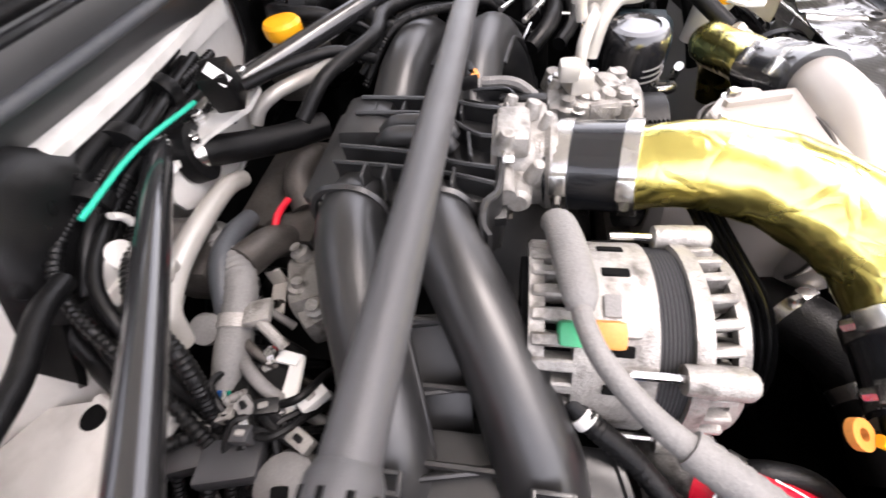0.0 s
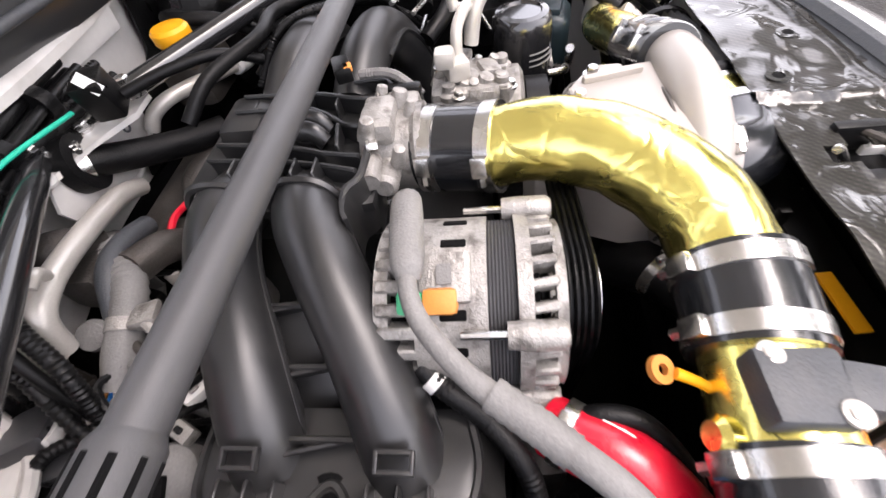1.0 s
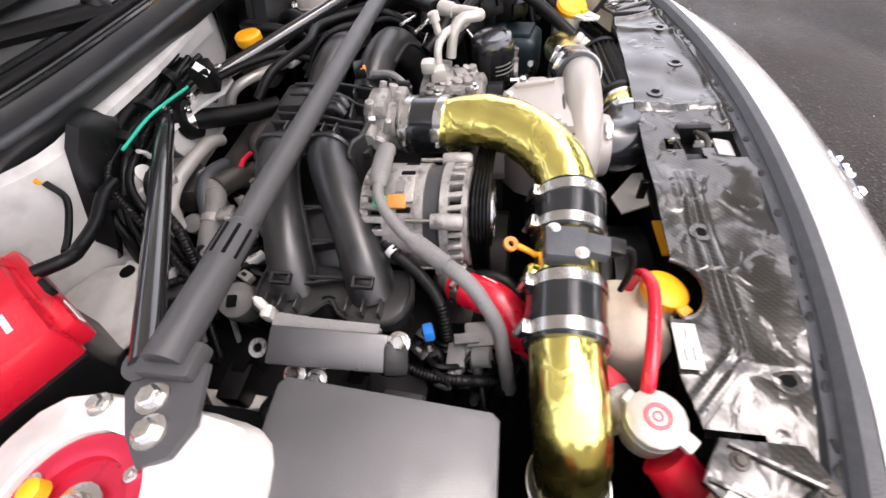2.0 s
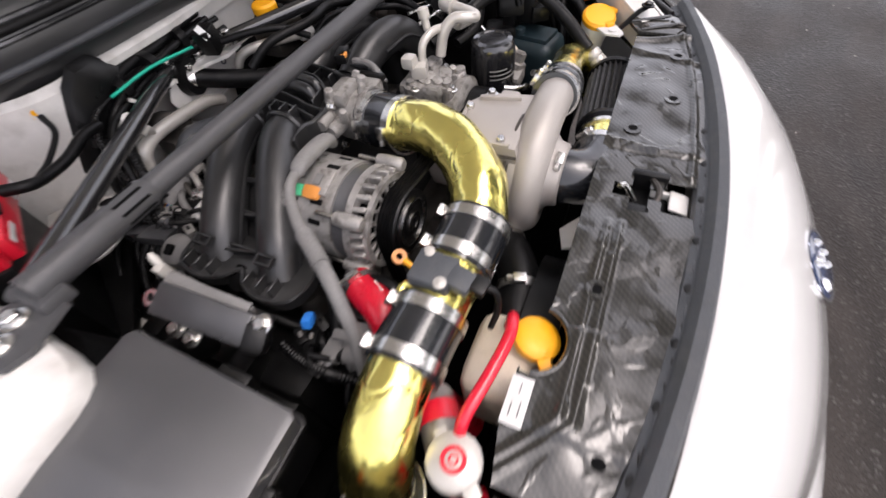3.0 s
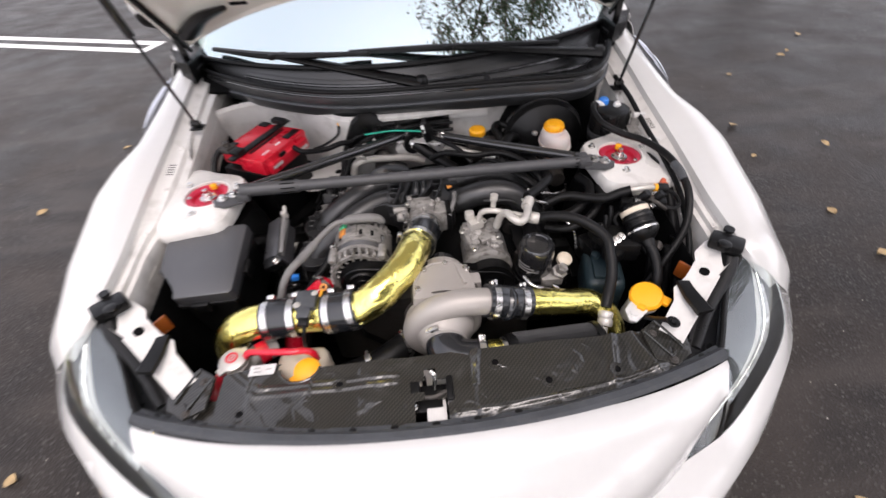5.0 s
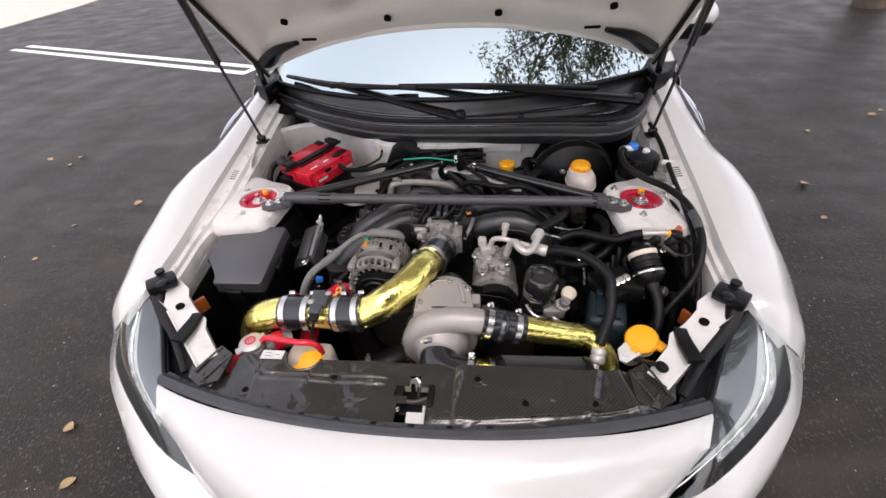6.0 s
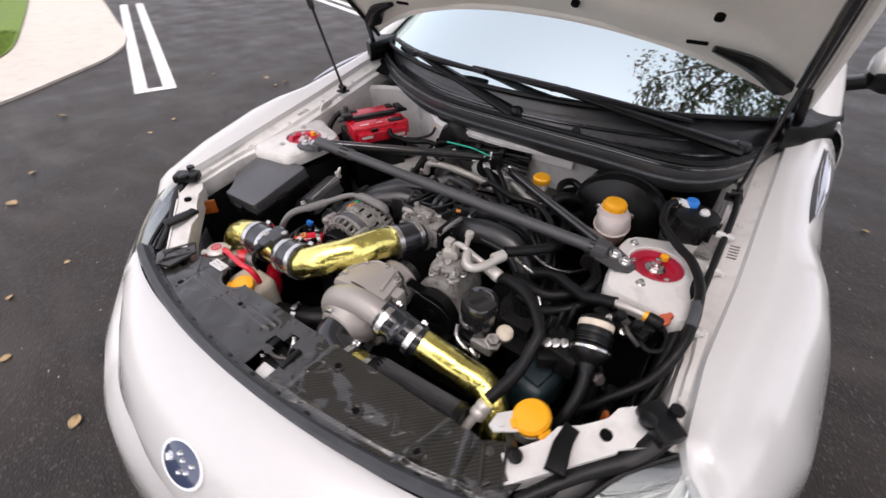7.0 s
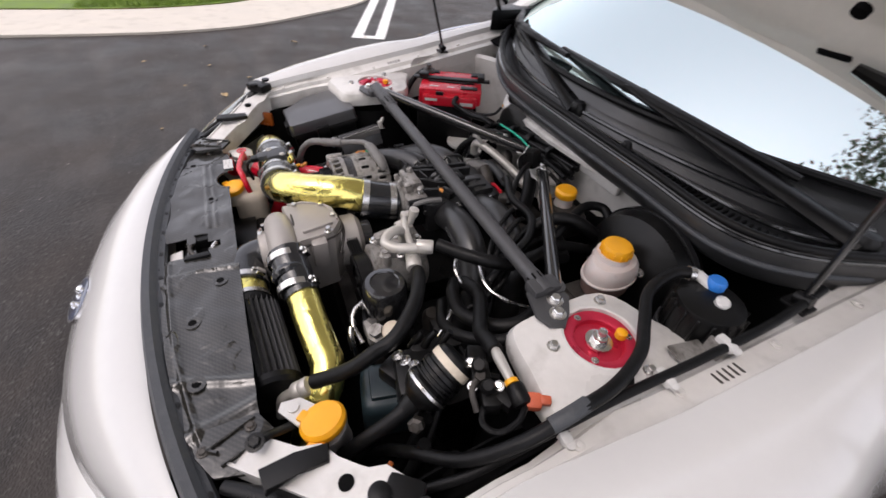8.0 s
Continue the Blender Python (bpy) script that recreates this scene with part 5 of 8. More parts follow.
# map sensor plug with an orange clip and its wire
plug = thing("sensor_plug", (0.08, -0.04, 0.75), "black sensor plug with an orange locking clip", "connector")
part("plug_body", rbox((0.085, -0.035, 0.767), (0.032, 0.018, 0.016), 0.003, (0, 0, 20)), "plastic", plug)
part("clip", rbox((0.078, -0.043, 0.772), (0.012, 0.01, 0.006), 0.002, (0, 0, 20)), "orange_dull", plug)
part("lead", tube([(0.09, -0.05, 0.757), (0.085, -0.085, 0.757), (0.07, -0.115, 0.74)], 0.005, 8, 6, rib=(0.003, 0.0006)), "grey_hose", plug)

# throttle body
tb = thing("throttle_body", (0.01, -0.13, 0.65), "cast-alloy throttle body clamped to a black hose", "throttle")
part("casting", join(lathe([(0.044, 0), (0.046, 0.006), (0.040, 0.012), (0.040, 0.045), (0.044, 0.05), (0.044, 0.056)], (0.012, -0.066, 0.718), (0, -1, 0)), rbox((0.048, -0.091, 0.721), (0.035, 0.05, 0.06), 0.008), rbox((0.005, -0.084, 0.758), (0.05, 0.03, 0.022), 0.006)), "alloy", tb)
for x, y, z, r in ((-0.020, -0.078, 0.768, 0.007), (0.030, -0.100, 0.762, 0.008), (0.046, -0.080, 0.758, 0.006), (0.012, -0.112, 0.762, 0.005), (-0.034, -0.104, 0.748, 0.006)):
    part("cast_boss", lathe([(r * 1.2, -0.012), (r, 0.004), (r * 0.85, 0.009), (r * 0.4, 0.010)], (x, y, z), (x * 6, -0.3, 1), 10), "alloy", tb)
part("actuator_cap", rbox((0.07, -0.092, 0.721), (0.014, 0.048, 0.064), 0.005), "plastic", tb)
part("shaft_boss", lathe([(0.012, 0), (0.012, 0.026), (0.008, 0.03)], (-0.026, -0.090, 0.727), (-1, 0, 0.1)), "alloy", tb)
part("idle_pipe", tube([(-0.03, -0.078, 0.741), (-0.05, -0.08, 0.743), (-0.062, -0.081, 0.743)], 0.009, 10, 4), "alloy", tb)
for x, z in ((-0.026, 0.754), (0.046, 0.756), (-0.026, 0.684), (0.046, 0.682)):
    part("flange_bolt", hexbolt((x, -0.078, z), (0, -1, 0), 0.0055, 0.008), "steel", tb)

# ---- charge pipes in gold tape, with their couplers ----
PIPE = 0.0355


def coupler(pts, r, clamps, label, side=(0, 0.3, 1)):
    h = solo("hose_coupler", tube(pts, r, 32, 5), "silicone", label, "hose")
    for c, ax in clamps:
        clamp(h, c, ax, r, side=side)
    return h


coupler([(0.010, -0.120, 0.717), (0.002, -0.155, 0.722), (-0.010, -0.194, 0.730)], 0.0405, [((0.007, -0.133, 0.719), (-0.2, -1, 0.12)), ((-0.0085, -0.188, 0.7285), (-0.28, -1, 0.2))], "short black silicone hose at the throttle body", (-1, 0, 0.35))
G1 = [(-0.010, -0.182, 0.728), (-0.020, -0.226, 0.743), (-0.045, -0.284, 0.745), (-0.090, -0.330, 0.735), (-0.124, -0.345, 0.720), (-0.150, -0.349, 0.712)]
solo("charge_pipe", tube(G1, PIPE, 36, 8, wobble=0.055), "gold", "crinkled gold heat-taped elbow charge pipe", "pipe")
coupler([(-0.136, -0.348, 0.716), (-0.168, -0.348, 0.711), (-0.203, -0.345, 0.706)], 0.0405, [((-0.147, -0.348, 0.7145), (-1, 0, -0.16)), ((-0.192, -0.346, 0.7075), (-1, 0.06, -0.14))], "black silicone coupler with two bright clamps", (0, 1, 0.45))
solo("charge_pipe", tube([(-0.195, -0.346, 0.707), (-0.235, -0.343, 0.704), (-0.275, -0.341, 0.701)], PIPE, 36, 6, wobble=0.02), "gold", "short gold-taped charge pipe with a sensor pad", "pipe")
coupler([(-0.258, -0.342, 0.702), (-0.295, -0.340, 0.700), (-0.330, -0.339, 0.698)], 0.0405, [((-0.267, -0.3415, 0.7015), (-1, 0, -0.05)), ((-0.318, -0.3395, 0.699), (-1, 0, -0.08))], "black silicone coupler with two bright clamps", (0, 1, 0.45))
G3 = [(-0.322, -0.339, 0.700), (-0.354, -0.340, 0.696), (-0.388, -0.343, 0.683), (-0.411, -0.346, 0.656), (-0.423, -0.348, 0.618), (-0.428, -0.350, 0.575)]
solo("charge_pipe", tube(G3, PIPE, 36, 8, wobble=0.025), "gold", "gold heat-taped elbow turning down beside the fuse box", "pipe")
coupler([(-0.424, -0.349, 0.60), (-0.429, -0.350, 0.56), (-0.433, -0.352, 0.50)], 0.0405, [((-0.4255, -0.3495, 0.589), (0, 0, -1))], "black silicone coupler below the gold elbow", (-0.7, 0.7, 0))

sensor = thing("pressure_sensor", (-0.235, -0.352, 0.735), "black air sensor with plug on the gold pipe", "sensor")
part("body", join(rbox((-0.235, -0.338, 0.741), (0.040, 0.044, 0.020), 0.004, (4, 0, 0)), rbox((-0.236, -0.368, 0.742), (0.026, 0.026, 0.014), 0.004, (8, 0, -8))), "seal", sensor)
part("plug", rbox((-0.234, -0.387, 0.740), (0.020, 0.018, 0.011), 0.003, (10, 0, -8)), "plastic", sensor)
part("lead", tube([(-0.233, -0.394, 0.739), (-0.232, -0.404, 0.732), (-0.238, -0.408, 0.712), (-0.245, -0.402, 0.68)], 0.0035, 8, 5), "rubber", sensor)
for x, y in ((-0.219, -0.326), (-0.250, -0.352)):
    part("screw", hexbolt((x, y, 0.7505), (0, 0, 1), 0.0046, 0.003), "pipe", sensor)
bung = thing("vacuum_fitting", (-0.22, -0.30, 0.70), "orange loop handle on a short stem at the gold pipe", "fitting")
part("loop", ring(0.0088, 0.0036, 0.0045, (-0.214, -0.281, 0.714), (-0.25, -0.42, 0.85), 26), "orange_dull", bung)
part("stem", tube([(-0.217, -0.290, 0.716), (-0.221, -0.303, 0.712), (-0.226, -0.316, 0.706)], [0.0038, 0.0034, 0.0034], 10, 3), "orange", bung)
part("second_nipple", lathe([(0.012, 0), (0.012, 0.02), (0.008, 0.024)], (-0.252, -0.322, 0.708), (0, 1, 0.3), 14), "gold", bung)

# ---- supercharger ----
sc = thing("supercharger", (0.02, -0.35, 0.55), "bare cast-aluminium centrifugal supercharger", "supercharger")
part("scroll", tube([(0.150, -0.372, 0.714), (0.115, -0.374, 0.728), (0.060, -0.374, 0.731), (0.014, -0.374, 0.718), (-0.018, -0.373, 0.688), (-0.030, -0.372, 0.648), (-0.018, -0.371, 0.608), (0.018, -0.372, 0.582), (0.060, -0.372, 0.590)], [0.0275, 0.0265, 0.0265, 0.0265, 0.026, 0.0255, 0.024, 0.022, 0.018], 30, 8), "blower", sc)
part("backplate", lathe([(0.074, 0), (0.079, 0.004), (0.079, 0.02), (0.07, 0.026)], (0.030, -0.37, 0.658), (0, 1, 0), 48), "blower", sc)
part("inlet_boss", lathe([(0.064, 0.0), (0.060, 0.018), (0.048, 0.028), (0.045, 0.04), (0.042, 0.042)], (0.028, -0.375, 0.662), (0, -1, 0), 40), "blower", sc)
# gear case with its flat mounting top
top = [(-0.026, -0.360), (-0.027, -0.318), (-0.012, -0.282), (0.014, -0.261), (0.060, -0.257), (0.092, -0.279), (0.104, -0.350)]
part("gear_case", join(prism(top, 0.60, 0.738, 0.012), lathe([(0.055, 0), (0.055, 0.04), (0.045, 0.05)], (0.035, -0.265, 0.66), (0, 1, 0))), "blower", sc)
part("mount_rib", join(rbox((0.075, -0.305, 0.736), (0.008, 0.06, 0.016), 0.003, (0, 0, 12)), rbox((0.10, -0.31, 0.70), (0.03, 0.03, 0.06), 0.006)), "blower", sc)
part("case_seam", tube([(x * 1.02, y, 0.724) for x, y in top] , 0.0022, 6, 4), "dull_steel", sc, "dark joint line")
for a, b in (((-0.021, -0.348), (-0.022, -0.319)), ((-0.022, -0.319), (-0.008, -0.286)), ((-0.008, -0.286), (0.016, -0.267)), ((0.016, -0.267), (0.058, -0.263))):
    part("edge_ridge", tube([(a[0], a[1], 0.7375), (b[0], b[1], 0.7375)], 0.0028, 8, 1), "blower", sc)
part("scroll_seam", tube([(0.030 + 0.080 * math.cos(q), -0.346, 0.658 + 0.080 * math.sin(q)) for q in np.linspace(-0.6, 3.6, 40)], 0.0022, 6, 2), "dull_steel", sc, "dark joint line")
part("mark", join(rbox((0.019, -0.298, 0.7355), (0.010, 0.005, 0.001), 0), rbox((0.005, -0.305, 0.7355), (0.004, 0.002, 0.001), 0)), "ink", sc, smooth=False)
for x, y in ((-0.014, -0.335), (0.000, -0.285), (0.045, -0.270), (0.086, -0.288)):
    part("case_bolt", hexbolt((x, y, 0.7355), r=0.006, h=0.009), "steel", sc)
part("rim_wire", tube([(-0.012, -0.300, 0.69), (0.012, -0.262, 0.715), (0.06, -0.254, 0.71), (0.095, -0.270, 0.68)], 0.003, 6, 6), "dull_steel", sc)
part("blower_pulley", join(ring(0.038, 0.012, 0.028, (0.035, -0.222, 0.66), (0, 1, 0), 32)), "bar_gloss", sc)
out_hose = solo("hose_coupler", tube([(0.116, -0.372, 0.728), (0.140, -0.370, 0.720), (0.170, -0.366, 0.709), (0.205, -0.362, 0.698)], [0.0330, 0.0330, 0.0315, 0.0308], 32, 6), "silicone", "black silicone coupler at the supercharger outlet", "hose")
clamp(out_hose, (0.131, -0.3735, 0.722), (1, 0, -0.3), 0.0332, 0.012, (0, 1, 0.5))
clamp(out_hose, (0.190, -0.370, 0.7035), (1, 0, -0.28), 0.0313, 0.012, (0, 1, 0.5))
part("hump", tube([(0.150, -0.3725, 0.716), (0.158, -0.372, 0.713), (0.166, -0.3715, 0.710)], [0.032, 0.035, 0.032], 32, 4), "silicone", out_hose)
solo("charge_pipe", tube([(0.196, -0.363, 0.700), (0.246, -0.361, 0.689), (0.300, -0.356, 0.673), (0.338, -0.354, 0.664), (0.368, -0.370, 0.646), (0.384, -0.395, 0.610), (0.390, -0.412, 0.55)], 0.0275, 32, 8, wobble=0.012), "gold", "straight gold-taped supercharger outlet pipe bending down", "pipe")

# inlet elbow and cone filter
inlet = solo("inlet_elbow", tube([(0.030, -0.403, 0.660), (0.032, -0.426, 0.658), (0.046, -0.446, 0.655), (0.074, -0.455, 0.653), (0.106, -0.457, 0.651)], 0.0410, 32, 8), "silicone", "glossy black silicone inlet elbow", "hose")
clamp(inlet, (0.028, -0.410, 0.6625), (0, -1, 0), 0.0417, 0.010, (-0.4, 0, 1))
clamp(inlet, (0.097, -0.4565, 0.6515), (1, -0.05, -0.05), 0.0412, 0.012, (0, 0.7, 0.7))
solo("inlet_pipe", tube([(0.10, -0.457, 0.651), (0.13, -0.456, 0.649), (0.17, -0.454, 0.646)], 0.0380, 32, 3), "gold", "short gold-taped inlet pipe", "pipe")
filt = thing("air_filter", (0.23, -0.46, 0.60), "black pleated cone air filter with a rubber end cap", "filter")


def pleats(a, b, r0, r1, count=44):
    bm = bmesh.new()
    d = Vector(b) - Vector(a)
    m = axes(d)
    loops = []
    for k, (t, r) in enumerate(((0, r0), (0.5, (r0 + r1) / 2), (1, r1))):
        loop = []
        for i in range(count * 2):
            ang = math.pi * i / count
            rr = r - (0.008 if i % 2 else 0)
            loop.append(bm.verts.new(Vector(a) + d * t + m.to_3x3() @ Vector((rr * math.cos(ang), rr * math.sin(ang), 0))))
        loops.append(loop)
    for p, q in zip(loops, loops[1:]):
        for i in range(count * 2):
            j = (i + 1) % (count * 2)
            bm.faces.new((p[i], p[j], q[j], q[i]))
    bm.faces.new(loops[0][::-1])
    bm.faces.new(loops[-1])
    return bm


part("pleated_media", pleats((0.160, -0.452, 0.646), (0.325, -0.440, 0.634), 0.046, 0.046, 30), "pleat", filt, smooth=False)
part("base_flange", lathe([(0.038, -0.012), (0.040, 0.0), (0.045, 0.004), (0.045, 0.014), (0.042, 0.018)], (0.148, -0.453, 0.647), (1, 0.03, -0.06), 36), "rubber", filt)
part("end_cap", lathe([(0.048, 0), (0.049, 0.01), (0.044, 0.016), (0.03, 0.018)], (0.322, -0.440, 0.634), (1, 0.03, -0.06), 36), "rubber", filt)
band = part("clamp", ring(0.0405, 0.037, 0.009, (0.136, -0.455, 0.649), (1, 0.03, -0.05), 32), "steel", filt)

# ---- alternator ----
alt = thing("alternator", (-0.142, -0.16, 0.60), "dusty cast-alloy alternator with slotted housings", "alternator")
AX, AZ = -0.144, 0.683


def slots_ring(r0, r1, y, count, w, d, name, mat, tilt=0.0):
    for k in range(count):
        a = 2 * math.pi * k / count
        if math.sin(a) < -0.45:
            continue
        r = (r0 + r1) / 2
        bm = rbox((0, 0, 0), (w, d, r1 - r0), 0.0015, seg=1)
        bm.transform(Matrix.Translation((AX + r * math.cos(a), y, AZ + r * math.sin(a))) @ Matrix.Rotation(math.pi / 2 - a, 4, "Y") @ Matrix.Rotation(tilt, 4, "Z"))
        part(name, bm, mat, alt)


# near-black core paints the shade seen between the fins
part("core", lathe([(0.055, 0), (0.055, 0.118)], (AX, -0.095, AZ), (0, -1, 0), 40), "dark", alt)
part("stator", lathe([(0.0657 if k % 2 else 0.0645, 0.0012 * k) for k in range(20)], (AX, -0.176, AZ), (0, -1, 0), 48), "bar", alt, "dark laminated stator band")
part("rear_housing", join(ring(0.0685, 0.054, 0.050, (AX, -0.128, AZ), (0, -1, 0), 48), ring(0.066, 0.03, 0.010, (AX, -0.100, AZ), (0, -1, 0), 48)), "alloy", alt)
# solid near-black blocks stand for the shade inside the vent openings
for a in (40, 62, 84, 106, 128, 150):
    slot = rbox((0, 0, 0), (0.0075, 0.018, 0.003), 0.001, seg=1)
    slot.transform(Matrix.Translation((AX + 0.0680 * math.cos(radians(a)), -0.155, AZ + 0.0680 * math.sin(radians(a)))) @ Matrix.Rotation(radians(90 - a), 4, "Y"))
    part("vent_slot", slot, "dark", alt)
slots_ring(0.053, 0.0685, -0.116, 26, 0.0088, 0.030, "rear_fin", "alloy")
part("front_housing", join(ring(0.0695, 0.054, 0.010, (AX, -0.198, AZ), (0, -1, 0), 48), ring(0.064, 0.056, 0.007, (AX, -0.223, AZ), (0, -1, 0), 48), ring(0.036, 0.02, 0.010, (AX, -0.222, AZ), (0, -1, 0), 36)), "alloy", alt)
for k in range(18):
    a = 2 * math.pi * k / 18
    bm = rbox((0, 0, 0), (0.005, 0.006, 0.026), 0.0012, seg=1)
    bm.transform(Matrix.Translation((AX + 0.046 * math.cos(a), -0.226, AZ + 0.046 * math.sin(a))) @ Matrix.Rotation(math.pi / 2 - a, 4, "Y"))
    part("face_fin", bm, "alloy", alt)
slots_ring(0.050, 0.0690, -0.215, 26, 0.0066, 0.020, "vent_fin", "alloy", 0.15)
for a in (42, 138, 200, 290):
    c = (AX + 0.073 * math.cos(radians(a)), -0.202, AZ + 0.073 * math.sin(radians(a)))
    part("lug", lathe([(0.009, -0.012), (0.010, 0.0), (0.010, 0.022), (0.007, 0.026)], c, (0, -1, 0), 14), "alloy", alt)
    part("through_bolt", tube([(c[0], -0.160, c[2]), (c[0], -0.20, c[2])], 0.003, 8, 1), "steel", alt)
part("mount_ear", join(rbox((AX - 0.045, -0.195, AZ - 0.075), (0.03, 0.03, 0.06), 0.008), lathe([(0.014, -0.02), (0.014, 0.02)], (AX - 0.045, -0.195, AZ - 0.10), (0, 1, 0), 16)), "alloy", alt)
part("pulley", join(ring(0.043, 0.01, 0.026, (AX + 0.006, -0.230, AZ), (0, -1, 0), 40), lathe([(0.022, 0), (0.022, 0.006), (0.012, 0.008)], (AX + 0.006, -0.251, AZ), (0, -1, 0), 24)), "plastic", alt)
part("pulley_face", join(ring(0.034, 0.0315, 0.003, (AX + 0.006, -0.2555, AZ), (0, -1, 0), 44), ring(0.016, 0.008, 0.004, (AX + 0.006, -0.2555, AZ), (0, -1, 0), 24)), "steel", alt, "bright rim on the pulley")
part("regulator", rbox((AX - 0.018, -0.150, AZ + 0.061), (0.036, 0.036, 0.016), 0.004, (0, -18, 0)), "alloy", alt, "pale plate with unreadable print")
part("rating_label", rbox((AX - 0.020, -0.150, AZ + 0.0705), (0.014, 0.010, 0.001), 0, (0, -18, 0)), "grey_hose", alt, smooth=False)
part("terminal_cap", tube([(-0.088, -0.117, 0.742), (-0.098, -0.119, 0.756), (-0.130, -0.124, 0.765), (-0.162, -0.128, 0.768), (-0.174, -0.129, 0.762)], [0.009, 0.0115, 0.0122, 0.0115, 0.008], 14, 5, flat=0.8), "grey_hose", alt, "grey rubber terminal boot")
part("orange_plug", rbox((-0.173, -0.147, 0.735), (0.018, 0.024, 0.032), 0.005, (0, -35, 0)), "orange_dull", alt, "brownish orange plug")
part("green_plug", rbox((-0.176, -0.127, 0.738), (0.016, 0.018, 0.024), 0.004, (0, -35, 0)), "green", alt, "green connector")

# serpentine belt round the front pulleys
belt = thing("drive_belt", (-0.05, -0.243, 0.5), "black ribbed serpentine drive belt", "belt")


def belt_run(cs, y, w):
    """A closed band round circles (x, z, r), along their outer hull."""
    pts = []
    for x, z, r in cs:
        pts += [(x + (r + 0.002) * math.cos(a), z + (r + 0.002) * math.sin(a)) for a in np.linspace(0, 2 * math.pi, 40, endpoint=False)]
    pts = sorted(set((round(px, 5), round(pz, 5)) for px, pz in pts))

    def half(ps):
        out = []
        for p in ps:
            while len(out) > 1 and (out[-1][0] - out[-2][0]) * (p[1] - out[-2][1]) - (out[-1][1] - out[-2][1]) * (p[0] - out[-2][0]) <= 0:
                out.pop()
            out.append(p)
        return out[:-1]

    hull = half(pts) + half(pts[::-1])
    bm = bmesh.new()
    prof = [(0, 0.0)] + [(w * (k + 0.5) / 6, 0.0028 if k % 2 == 0 else 0.0018) for k in range(6)] + [(w, 0.0)]
    c = np.mean(hull, axis=0)
    loops = []
    for yy, h in prof:
        loops.append([bm.verts.new((p[0] + h * unit(np.array(p) - c)[0], y - yy, p[1] + h * unit(np.array(p) - c)[1])) for p in hull])
    for a, b in zip(loops, loops[1:] + loops[:1]):
        for k in range(len(hull)):
            j = (k + 1) % len(hull)
            bm.faces.new((a[k], a[j], b[j], b[k]))
    return bm


part("belt_band", belt_run([(AX + 0.006, AZ, 0.044), (0.147, 0.62, 0.056), (0.0, 0.42, 0.075), (-0.14, 0.50, 0.03)], -0.230, 0.025), "plastic", belt)
for k in range(5):
    part("belt_rib", belt_run([(AX + 0.006, AZ, 0.0472), (0.147, 0.62, 0.0592), (0.0, 0.42, 0.0782), (-0.14, 0.50, 0.0332)], -0.2318 - 0.0046 * k, 0.0022), "rubber", belt)

# ---- air-conditioning compressor ----
ac = thing("ac_compressor", (0.14, -0.18, 0.56), "grimy cast-alloy air-conditioning compressor", "compressor")
part("casing", join(lathe([(0.042, 0), (0.052, 0.008), (0.055, 0.02), (0.055, 0.085), (0.058, 0.09), (0.058, 0.105), (0.05, 0.11)], (0.147, -0.115, 0.655), (0, -1, 0), 36), rbox((0.135, -0.155, 0.70), (0.075, 0.075, 0.04), 0.01)), "alloy", ac)
for k, (x, y, z) in enumerate(((0.105, -0.14, 0.705), (0.172, -0.15, 0.70), (0.118, -0.20, 0.703), (0.165, -0.20, 0.70))):
    part("lug", lathe([(0.012, -0.02), (0.012, 0.012), (0.007, 0.015), (0.007, 0.022)], (x, y, z), n=14), "alloy", ac)
for x in (0.11, 0.128, 0.15, 0.168):
    part("cast_rib", rbox((x, -0.175, 0.712), (0.006, 0.06, 0.014), 0.002), "alloy", ac)
bits = random.Random(23)
for k in range(14):
    x, y = bits.uniform(0.098, 0.178), bits.uniform(-0.205, -0.122)
    z = 0.716 - 0.9 * max(0.0, abs(x - 0.138) - 0.03)
    r = bits.uniform(0.006, 0.011)
    tilt = (bits.uniform(-0.3, 0.3) + (x - 0.138) * 6, bits.uniform(-0.5, 0.1), 1)
    part("cast_boss", lathe([(r * 1.2, -0.012), (r, 0.004), (r * 0.9, 0.009), (r * 0.45, 0.010)], (x, y, z), tilt, 10), "alloy", ac)
for x, y, z in ((0.098, -0.150, 0.716), (0.150, -0.128, 0.722), (0.176, -0.172, 0.712), (0.118, -0.208, 0.712)):
    part("case_bolt", hexbolt((x, y, z), (0, -0.2, 1), 0.0055, 0.007), "steel", ac)
part("port_flange", join(rbox((0.168, -0.150, 0.722), (0.032, 0.026, 0.012), 0.004, (0, 0, -15)), rbox((0.145, -0.185, 0.718), (0.03, 0.022, 0.014), 0.004, (8, 0, 20)), rbox((0.108, -0.178, 0.712), (0.018, 0.034, 0.016), 0.004, (0, 14, 10))), "alloy", ac)
part("clutch_pulley", join(ring(0.056, 0.034, 0.026, (0.147, -0.228, 0.640), (0, -1, 0), 40), lathe([(0.035, 0), (0.035, 0.004), (0.012, 0.006), (0.012, 0.012)], (0.147, -0.246, 0.640), (0, -1, 0), 32)), "rubber", ac)

